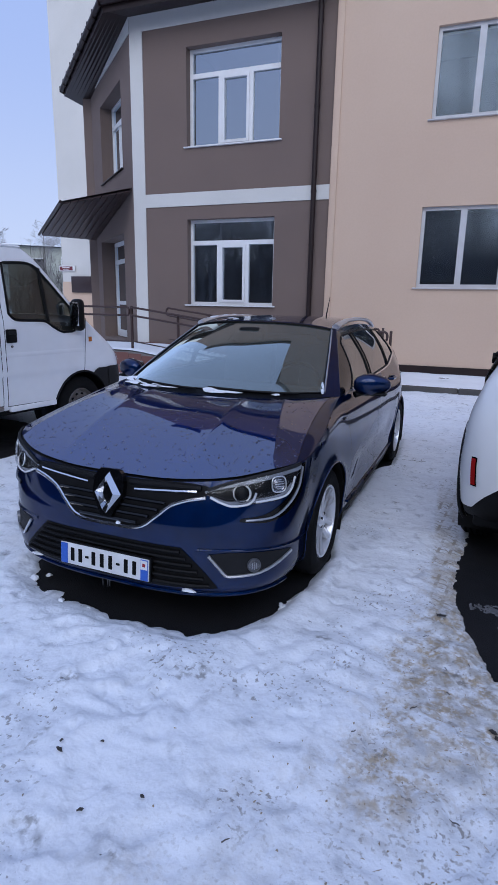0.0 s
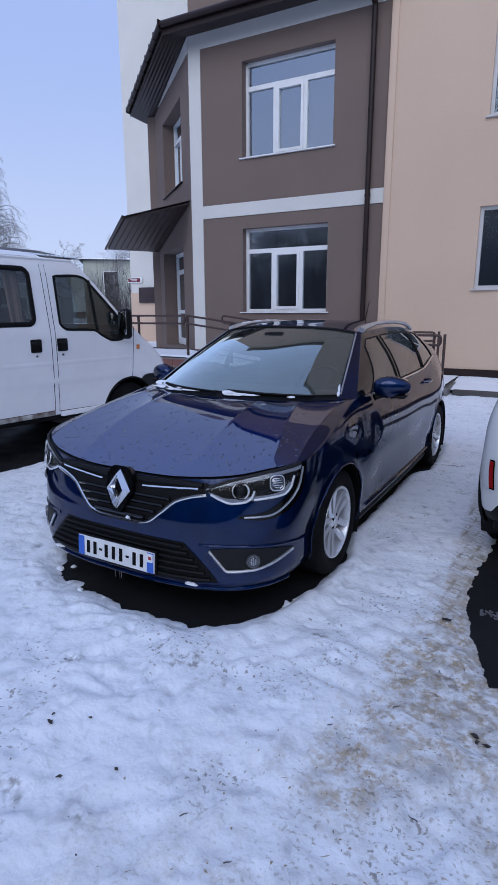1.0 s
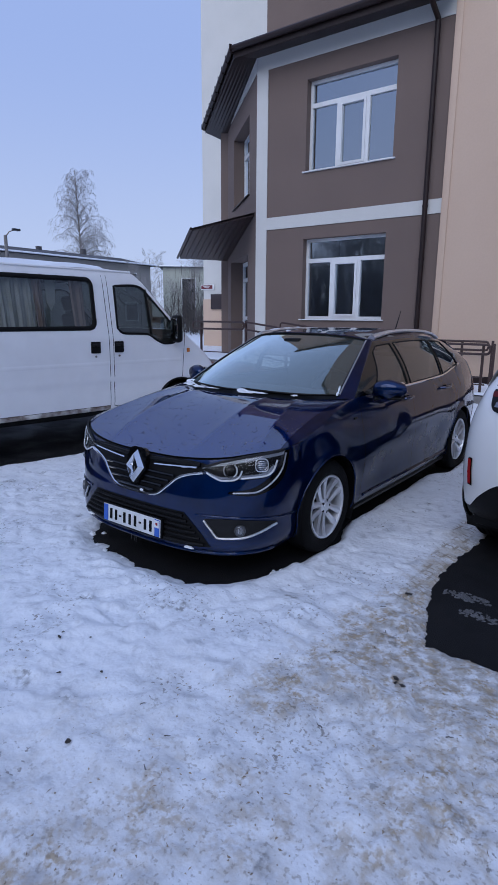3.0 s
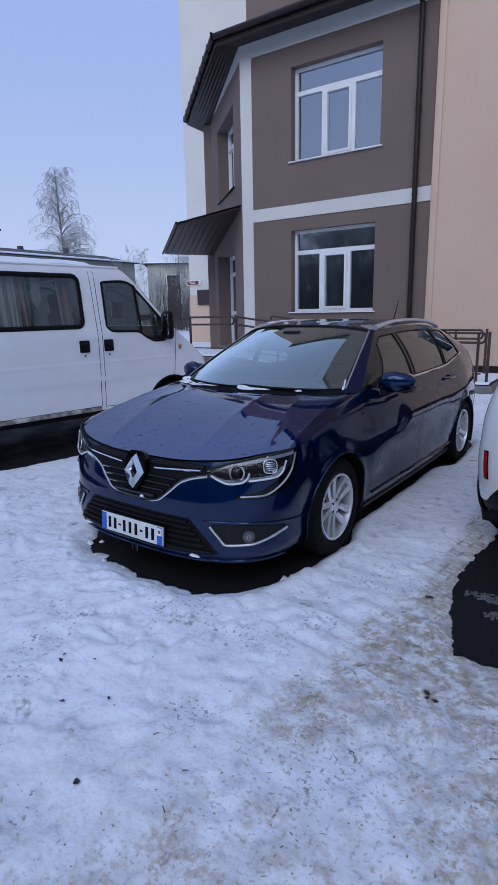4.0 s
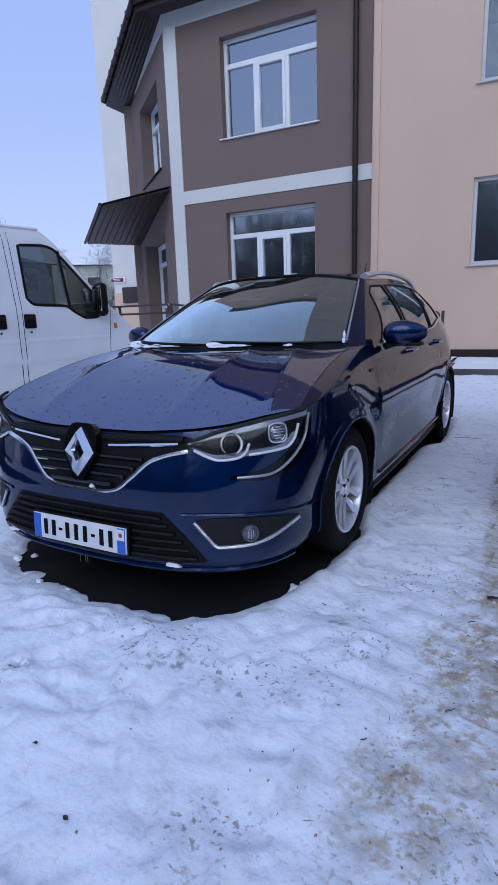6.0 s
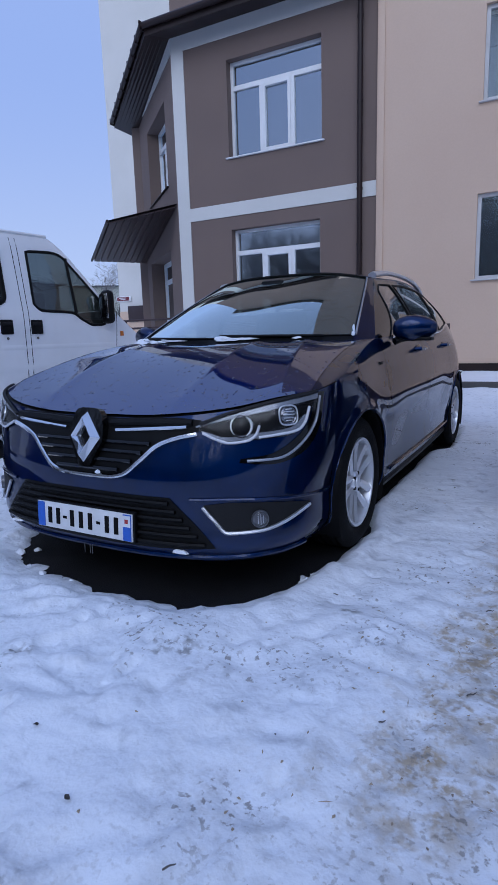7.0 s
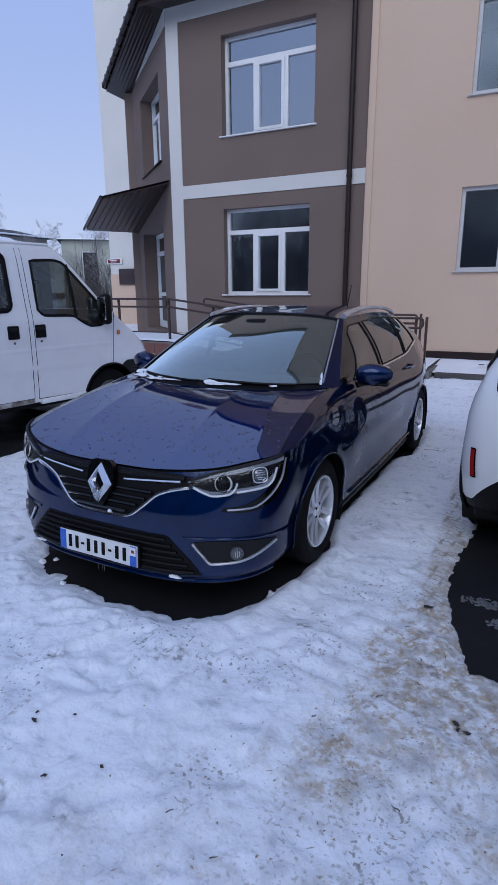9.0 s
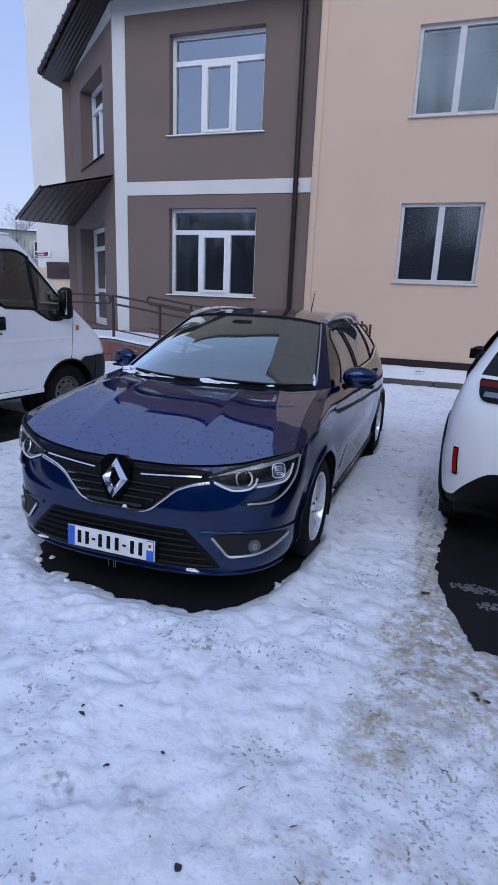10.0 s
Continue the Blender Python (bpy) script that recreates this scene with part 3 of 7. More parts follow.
def window(x0, x1, z0, z1, m, layout, inset, label, pvc=None):
    """A white plastic window of several lights in an opening, with glass and a metal sill."""
    t, dp, y = 0.062, 0.07, inset
    pvc = pvc or PVC
    sash = None
    if layout == "three":
        zt = z0 + (z1 - z0) * 0.735
        m1, m2 = x0 + (x1 - x0) * 0.338, x0 + (x1 - x0) * 0.672
        holes = [(x0 + t, x1 - t, zt + 0.045, z1 - t), (x0 + t, m1 - 0.04, z0 + t, zt - 0.045), (m2 + 0.04, x1 - t, z0 + t, zt - 0.045)]
        sash = (m1 + 0.04, m2 - 0.04, z0 + t, zt - 0.045)
        lit = (sash[0] + 0.055, sash[1] - 0.055, sash[2] + 0.055, sash[3] - 0.055)
        panes = holes + [lit]
        holes = holes + [sash]
    else:
        q = (x0 + x1) / 2
        holes = panes = [(x0 + t, q - 0.055, z0 + t, z1 - t), (q + 0.055, x1 - t, z0 + t, z1 - t)]
    fr = wall_sheet(x0, x1, z0, z1, holes, dp, m @ Matrix.Translation((0, y, 0)))
    w = part("window", fr, pvc, building, label, smooth=0)
    if sash:
        part("sash", wall_sheet(*sash, [lit], 0.085, m @ Matrix.Translation((0, y - 0.02, 0))), PVC, w, smooth=0)
    for a, b, c, d in panes:
        gb = bmesh.new()
        gb.faces.new([gb.verts.new(m @ Vector(p)) for p in ((a - .01, y + 0.045, c - .01), (b + .01, y + 0.045, c - .01), (b + .01, y + 0.045, d + .01), (a - .01, y + 0.045, d + .01))])
        part("pane", gb, HOUSE_GLASS if pvc is PVC else PANE_GLASS, w, smooth=0).visible_shadow = False
    sb = box(x1 - x0 + 0.12, inset + 0.05, 0.025, ((x0 + x1) / 2, inset / 2 - 0.025, z0 - 0.014), 0.006, None, m)
    part("sill", sb, DARK_METAL if m is ANGLE else pvc, w)
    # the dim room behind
    # added box: an unlit room's darkness put into its near-black colour
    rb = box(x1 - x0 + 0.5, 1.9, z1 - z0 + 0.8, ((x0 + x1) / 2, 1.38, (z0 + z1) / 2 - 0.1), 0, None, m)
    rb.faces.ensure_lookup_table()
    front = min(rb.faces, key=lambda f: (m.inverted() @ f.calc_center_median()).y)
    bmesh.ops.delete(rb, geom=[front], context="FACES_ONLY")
    part("room_back", rb, ROOM_DARK, w, "near-black box standing in for the unlit room behind the glass")
    return w


ROOM_DARK = material("room_dark_fill", (0.05, 0.05, 0.052), 0.9, patch=0.5, patch_size=1.2, tint=(0.03, 0.03, 0.033))
FLAT = Matrix()
ANGLE = BUILD.inverted() @ pose(-9.40, 11.27, 0, 0, 0, -41.0)        # the canted side of the bay
BAY_L, CANT = -4.45, 4.50

UP, LOW = (-3.13, -1.08, 4.72, 6.57), (-3.13, -1.13, 1.50, 3.29)
part("wall", wall_sheet(BAY_L, 0.0, -0.2, 7.3, [UP, LOW], 0.4, FLAT), BROWN_STUCCO, building, "brown rendered bay wall", smooth=0)
window(*UP, FLAT, "three", 0.17, "tall white three-light window reflecting sky")
window(*LOW, FLAT, "three", 0.16, "white three-light window reflecting bare trees")
AUP, ADOOR = (1.42, 3.62, 4.56, 6.40), (0.92, 3.50, 0.55, 3.14)
part("wall", wall_sheet(0, CANT, -0.2, 7.3, [AUP, ADOOR], 0.4, ANGLE), BROWN_STUCCO, building, "canted brown rendered bay wall", smooth=0)
window(*AUP, ANGLE, "three", 0.30, "white three-light window in the canted wall")
PEACH_W = [(1.78, 3.26, 1.9, 3.34), (1.80, 3.26, 4.80, 6.26), (5.4, 6.9, 1.9, 3.34), (5.4, 6.9, 4.8, 6.26)]
part("wall", wall_sheet(0.0, 11.0, -0.2, 8.0, PEACH_W, 0.42, Matrix.Translation((0, -0.04, 0))), PEACH_STUCCO, building, "peach rendered main wall", smooth=0)
part("wall", wall_sheet(0.0, 11.0, 8.0, 23.0, [], 0.42, Matrix.Translation((0, -0.04, 0))), BROWN_STUCCO, building, "brown rendered upper storeys", smooth=0)
for q in PEACH_W:
    window(*q, Matrix.Translation((0, -0.04, 0)), "two", 0.07, "weathered two-light window with dark panes in the peach wall", PVC_GREY)
# tower behind
TOWER = BUILD.inverted() @ pose(-16.45, 18.0, 0, 0, 0, 1.5)
part("wall", wall_sheet(0.0, 3.58, 2.36, 16.2, [], 0.4, TOWER), WHITE_STUCCO, building, "white rendered tower wall", smooth=0)
# out of view: brown top added to darken what bonnet and windscreen mirror
part("wall", wall_sheet(0.0, 3.58, 16.2, 24.0, [], 0.4, TOWER), BROWN_STUCCO, building, "unseen brown tower top, added for the car's reflections", smooth=0)
part("wall", wall_sheet(3.58, 15.0, 2.36, 24.0, [], 0.4, TOWER), BROWN_STUCCO, building, "brown rendered upper wall behind the bay roof", smooth=0)
part("wall", wall_sheet(-0.02, 15.0, -0.2, 2.36, [], 0.42, TOWER @ Matrix.Translation((0, -0.02, 0))), PEACH_STUCCO, building, "peach rendered base of the tower", smooth=0)
side = TOWER @ pose(0.0, 0.4, 0, 0, 0, -90) @ Matrix.Translation((-9, 0, 0))
part("wall", wall_sheet(0, 9, -0.2, 24.0, [], 0.4, side), WHITE_STUCCO, building, "white rendered side wall of the tower", smooth=0)
# far sides and back, closing the block
part("wall", box(0.4, 10, 23.2, (10.8, 5.4, 11.4)), PEACH_STUCCO, building, smooth=0)
part("wall", box(11.0, 0.4, 23.2, (5.5, 10.6, 11.4)), PEACH_STUCCO, building, smooth=0)
part("wall", box(0.4, 7.6, 7.5, (-7.6, 6.6, 3.55)), BROWN_STUCCO, building, "brown rendered flank of the bay", smooth=0)
part("wall", box(0.4, 10.4, 23.2, (0.25, 5.6, 11.4)), PEACH_STUCCO, building, smooth=0)
part("wall", box(0.4, 9.4, 24.2, (0.0, 14.4, 11.9)), WHITE_STUCCO, building, smooth=0)
part("wall", box(15.0, 0.4, 24.2, (-7.3, 18.6, 11.9)), WHITE_STUCCO, building, smooth=0)
part("roof", box(11.6, 11.2, 0.3, (5.4, 5.2, 23.15), 0.03), DARK_METAL, building)
part("roof", box(15.6, 9.8, 0.3, (-7.3, 14.1, 24.15), 0.03), DARK_METAL, building)

# white bands and corner strips, a little proud of the brown
for a, b, c, d, m in ((BAY_L - 0.008, -4.15, -0.2, 6.98, FLAT), (-4.15, 0.0, 3.56, 3.83, FLAT), (BAY_L - 0.008, 0.0, 6.98, 7.3, FLAT),
                      (0, CANT + 0.008, 6.98, 7.3, ANGLE)):
    part("trim_band", wall_sheet(a, b, c, d, [], 0.05, m @ Matrix.Translation((0, -0.02, 0))), WHITE_STUCCO, building, "white rendered band", smooth=0)
part("plinth", wall_sheet(0.0, 11.0, -0.2, 0.42, [], 0.06, Matrix.Translation((0, -0.065, 0))), DARK_METAL, building, "dark brown plinth strip", smooth=0)
part("plinth", wall_sheet(BAY_L, 0.0, -0.2, 0.62, [], 0.05, Matrix.Translation((0, -0.03, 0))), BRICK_TILE, building, smooth=0)
# narrow pale edge where brown meets peach
part("corner_bead", box(0.13, 0.03, 8.0, (0.075, -0.05, 4.0), 0.008), PEACH_STUCCO, building)

# eaves: boarded soffit, fascia and gutter round the bay
E_OUT = 0.60


def offset_corner(e):
    """The bay's outline pushed out by e: right end, corner, far end, in the building's frame."""
    c = Vector((BAY_L, 0, 0))
    d = (ANGLE.to_3x3() @ Vector((-1, 0, 0))).normalized()
    n = (ANGLE.to_3x3() @ Vector((0, -1, 0))).normalized()
    far = ANGLE @ Vector((-0.3, 0, 0))
    k = e * math.tan(math.acos(max(-1, min(1, n.dot(Vector((0, -1, 0)))))) / 2)
    corner = c + Vector((-k, -e, 0))
    return Vector((0.0, -e, 0)), corner, far + n * e


def eave_band(e0, e1, z0, z1, bm):
    a, b = offset_corner(e0), offset_corner(e1)
    for i in (0, 1):
        d0, d1 = [0.42 * i * (1 - max(e, 0) / E_OUT * 0.75) for e in (e0, e1)]
        bm.faces.new([bm.verts.new(q) for q in (a[i] + Vector((0, 0, z0)), a[i + 1] + Vector((0, 0, z0 - d0)), b[i + 1] + Vector((0, 0, z1 - d1)), b[i] + Vector((0, 0, z1)))])
    return bm


n_board = 7
backing = part("soffit", eave_band(-0.01, E_OUT, 7.30, 7.20, bmesh.new()), DARK_METAL, building, "dark brown boarded soffit", smooth=0)
for k in range(n_board):
    part("board", eave_band(-0.01 + E_OUT * k / n_board, E_OUT * (k + 1) / n_board - 0.005, 7.28 - 0.1 * k / n_board, 7.28 - 0.1 * (k + 1) / n_board, bmesh.new()), DARK_METAL, backing, smooth=0)
fas = eave_band(E_OUT, E_OUT, 7.14, 7.34, bmesh.new())
part("fascia", fas, DARK_METAL, building, smooth=0)
g = [p + Vector((0, 0, 7.31 - 0.1 * (k == 2))) for k, p in enumerate(offset_corner(E_OUT + 0.06))]
part("gutter", tube([g[0], g[1], g[2]], 0.065, 12), DARK_METAL, building, "dark brown half-round gutter")
roof = eave_band(E_OUT + 0.02, -3.2, 7.34, 9.4, bmesh.new())
part("roof", roof, DARK_METAL, building, "dark brown metal bay roof", smooth=0)
brackets = [g[1].lerp(g[2], k / 9) for k in range(10)]
for p in brackets:
    part("gutter_bracket", box(0.03, 0.15, 0.15, p), DARK_METAL, building)

# downpipe with its swan neck and clips
px = -0.30
pipe = tube([(px, -E_OUT - 0.02, 7.28), (px, -E_OUT - 0.02, 7.14), (px, -0.4, 7.05), (px, -0.12, 6.95), (px, -0.10, 6.8), (px, -0.10, 0.32)], 0.05, 14)
part("downpipe", pipe, DARK_METAL, building, "dark brown round downpipe")
for z in (1.2, 2.7, 3.7, 5.2, 6.6):
    part("pipe_clip", lathe([(-.02, 0.058), (.02, 0.058)], 14, None, Matrix.Translation((px, -0.10, z)) @ pose(0, 0, 0, 0, 90, 0)), DARK_METAL, building)

# entrance in the canted wall: recessed white door, boarded canopy
dm = ANGLE @ Matrix.Translation((0, 0.36, 0))
D_HOLES = [(1.04, 2.16, 0.75, 1.45), (2.27, 3.38, 0.75, 1.45), (1.04, 2.16, 1.55, 2.55), (2.27, 3.38, 1.55, 2.55), (1.04, 3.38, 2.66, 3.02)]
df = wall_sheet(0.94, 3.48, 0.57, 3.12, D_HOLES, 0.07, dm)
door = part("door", df, PVC, building, "white glazed entrance door")
for a, b, c, d in D_HOLES:
    gb = box(b - a, 0.008, d - c, ((a + b) / 2, 0.04, (c + d) / 2), 0, None, dm)
    part("pane", gb, HOUSE_GLASS, door, smooth=0)
part("handle", tube([dm @ Vector((2.33, -0.05, 1.3)), dm @ Vector((2.33, -0.05, 1.9))], 0.014), SILVER, door)
# near-black sheet added for the darkness behind the door
part("room_back", wall_sheet(0.4, 3.9, 0.4, 3.4, [], 0.02, dm @ Matrix.Translation((0, 1.8, 0))), ROOM_DARK, door)

c0, c1, out_ = 0.30, CANT - 0.12, 1.5


def canopy_at(x, f, up=0.0):
    k = (x - c0) / (c1 - c0)
    return ANGLE @ Vector((x, -0.03 - out_ * f, (3.25 + 0.03 * f) * (1 - k) + (3.93 - 0.40 * f) * k + up))


top = sheet(lambda u, v: canopy_at(c0 - 0.05 + (c1 - c0 + 0.10) * u, -0.015 + 1.06 * v, 0.06), 10, 6)
bmesh.ops.solidify(top, geom=top.faces[:], thickness=0.02)
canopy = part("canopy", top, DARK_METAL, building, "dark brown boarded entrance canopy", smooth=0)
nb = 9
for k in range(nb):
    a, b = k / nb, (k + 1) / nb - 0.012
    bb = bmesh.new()
    lo = [bb.verts.new(canopy_at(x, f)) for x, f in ((c0, a), (c1, a), (c1, b), (c0, b))]
    hi = [bb.verts.new(canopy_at(x, f, 0.03)) for x, f in ((c0, a), (c1, a), (c1, b), (c0, b))]
    bb.faces.new(lo), bb.faces.new(hi[::-1])
    for i in range(4):
        bb.faces.new((lo[i - 1], hi[i - 1], hi[i], lo[i]))
    bmesh.ops.recalc_face_normals(bb, faces=bb.faces)
    part("board", bb, CANOPY_BOARD_LIT, canopy, smooth=0)
part("edge_trim", tube([ANGLE @ Vector((c0 - .06, -out_ - 0.07, 3.31)), ANGLE @ Vector((c1 + .06, -out_ - 0.07, 3.57))], 0.035, 8), DARK_METAL, canopy)

# notices on the tower base
sg = TOWER @ Matrix.Translation((0, -0.06, 0))
sign = part("sign", box(0.86, 0.02, 0.24, (0.30, 0, 2.93), 0.004, None, sg), PLATE_WHITE, building, "small red and white sign")
part("red_field", box(0.70, 0.006, 0.17, (0.26, -0.013, 2.93), 0, None, sg), material("sign_red", (0.15, 0.018, 0.028), 0.5, grain=0.2, grain_size=40), sign)
for k, z in enumerate((2.97, 2.90)):
    part("text_bar", box(0.42 - 0.1 * k, 0.004, 0.028, (0.24, -0.018, z), 0, None, sg), PLATE_WHITE, sign)
part("plaque", box(1.35, 0.03, 0.70, (1.20, -0.03, 2.24), 0.006, None, sg), material("plaque_brown", (0.035, 0.02, 0.02), 0.3, grain=0.3, grain_size=30), building, "dark brown wall plaque")

# ---- kerb, walkway and ramp before the building ----
WALK = pose(-1.55, 6.95, 0, 0, 0, 1.5)
kerb = thing("kerb", WALK @ Matrix.Translation((1.55, 0, 0)), "grey concrete kerb stones edging the walkway, snow against them", "kerb", kind="structure")
kb = box(0.99, 0.14, 0.30, (0, 0, 0), 0.02)
stone_me = None
for k in range(9):
    if stone_me is None:
        o = part("stone", kb, WET_KERB, kerb)
        stone_me = o.data
    else:
        o = new("stone", stone_me)
        o.parent = kerb
    o.matrix_local = pose(0.75 + k, 0.0, 0.055 + 0.006 * math.sin(k * 2.3), 0, 0, 0.4 * math.sin(k * 1.7))


def walk_snow(u, v):
    x, y = 0.15 + 10 * u, 0.07 + 1.4 * v
    h = 0.185 + 0.10 * v + 0.012 * noise.noise((x * 1.7, y * 2.1, 0)) + 0.008 * noise.noise((x * 6, y * 6, 3))
    return (x, y, h)


wk = part("walkway_snow", sheet(walk_snow, 120, 24), SNOW_CLEAN, None, "clean snow lying on the walkway along the wall", category="snow", kind="stuff")
wk.matrix_world = WALK @ Matrix.Translation((1.55, 0, 0))

ramp = thing("entrance_ramp", WALK, "red-brown tiled ramp and landing with snow on top", "ramp", kind="structure")
rp = [(-7.2, -0.1), (1.75, -0.1), (1.75, 0.24), (-1.0, 0.25), (-3.5, 0.555), (-7.2, 0.565)]
part("base", prism(rp, -0.22, 1.46), CONCRETE, ramp)
tile_me = {}
for i in range(26):
    for j in range(2):
        x0, w = -7.15 + i * 0.30, 0.29
        zt = 0.54 if x0 + w < -3.5 else 0.54 - (x0 + w + 3.5) * 0.122
        z0, z1 = 0.0 + j * 0.27, min(0.26 + j * 0.27, zt)
        if z1 - z0 < 0.05:
            continue
        key = round(z1 - z0, 3)
        if key not in tile_me:
            o = part("tile", box(w, 0.015, z1 - z0, (0, 0, 0), 0.004, seg=1), BRICK_TILE, ramp)
            tile_me[key] = o.data
        else:
            o = new("tile", tile_me[key])
            o.parent = ramp
        o.matrix_local = pose(x0 + w / 2, -0.2285, (z0 + z1) / 2)


def ramp_top(x):
    return 0.565 if x < -3.5 else (0.25 if x > -1.0 else 0.565 - (x + 3.5) * 0.126)


def ramp_snow(u, v):
    x, y = -7.2 + 8.9 * u, -0.23 + 1.66 * v
    e = min(1.0, 12 * min(v, 1 - v) + 0.25)
    return (x, y, ramp_top(x) + 0.005 + 0.045 * e + 0.008 * noise.noise((x * 3, y * 3, 8)))


rs = part("ramp_snow", sheet(ramp_snow, 90, 16), SNOW_CLEAN, None, "snow lying on the ramp and landing", category="snow", kind="stuff")
rs.matrix_world = WALK


def railing(name, x0, x1, y, label, posts):
    """Two round rails with looped ends, a foot bar and square posts."""
    r = thing(name, WALK, label, "railing", "ramp railings")
    n = max(2, int((x1 - x0) / 0.3))

    def z(x, h):
        return ramp_top(x) + h
    top_pts = [(x0 + (x1 - x0) * k / n, y, z(x0 + (x1 - x0) * k / n, 0.86)) for k in range(n + 1)]
    mid_pts = [(p[0], y, p[2] - 0.16) for p in top_pts]

    def loop(a, b, s):
        return [(a[0] + s * 0.05 * math.sin(t), y, (a[2] + b[2]) / 2 + (a[2] - b[2]) / 2 * math.cos(t)) for t in [k * math.pi / 6 for k in range(1, 6)]]
    part("handrail", tube(top_pts + loop(top_pts[-1], mid_pts[-1], 1) + mid_pts[::-1] + loop(mid_pts[0], top_pts[0], -1), 0.021, 8, closed=True), RUST_RAIL, r)
    part("foot_bar", tube([(p[0], y + 0.04, p[2] - 0.68) for p in top_pts], 0.013, 8), RUST_RAIL, r)
    for x in posts:
        part("post", box(0.042, 0.042, 0.90, (x, y + 0.04, z(x, 0.43)), 0.004), RUST_RAIL, r)
        part("bracket", tube([(x, y + 0.04, z(x, 0.80)), (x, y, z(x, 0.78)), (x, y, z(x, 0.85))], 0.008, 6), RUST_RAIL, r)
    return r


railing("railing", -5.0, -3.62, -0.14, "brown painted steel railing with looped ends on the landing", (-4.83, -3.62 + 0.08))
railing("railing", -3.48, 1.53, -0.14, "long brown steel railing down the snowy ramp", (-2.48, -1.3, -0.1, 0.85, 1.46, 1.63))
railing("railing", -3.4, 1.20, 1.15, "brown steel railing along the wall side of the ramp", (-2.4, -1.2, 0.0, 0.75, 1.31))

# ---- shared car pieces ----


def lines_sheet(fn, us, vs, keep=None, bm=None, flip=False):
    """A grid surface on given lines."""
    bm = bm or bmesh.new()
    g = [[bm.verts.new(fn(u, v)) for v in vs] for u in us]
    for i in range(len(us) - 1):
        for j in range(len(vs) - 1):
            if keep and not keep((us[i] + us[i + 1]) / 2, (vs[j] + vs[j + 1]) / 2):
                continue
            q = [g[i][j], g[i + 1][j], g[i + 1][j + 1], g[i][j + 1]]
            bm.faces.new(q[::-1] if flip else q)
    return weld(bm)


def steps(*knots, n=10):
    """Lines that pass through every knot, n or so between two."""
    out = []
    for a, b in zip(knots, knots[1:]):
        out += [a + (b - a) * k / n for k in range(n)]
    return out + [knots[-1]]


def cut_arch(bm, centres, r):
    """Open round wheel arches in a side sheet and pull its edge to the circle."""
    for cy, cz in centres:
        inside = {v for v in bm.verts if math.hypot(v.co.y - cy, v.co.z - cz) < r}
        bmesh.ops.delete(bm, geom=[f for f in bm.faces if all(v in inside for v in f.verts)], context="FACES")
        for v in bm.verts:
            if v in inside and v.link_faces:
                d = Vector((v.co.y - cy, v.co.z - cz))
                d = d.normalized() * r
                v.co.y, v.co.z = cy + d.x, cz + d.y
    bmesh.ops.delete(bm, geom=[v for v in bm.verts if not v.link_faces], context="VERTS")
    return bm


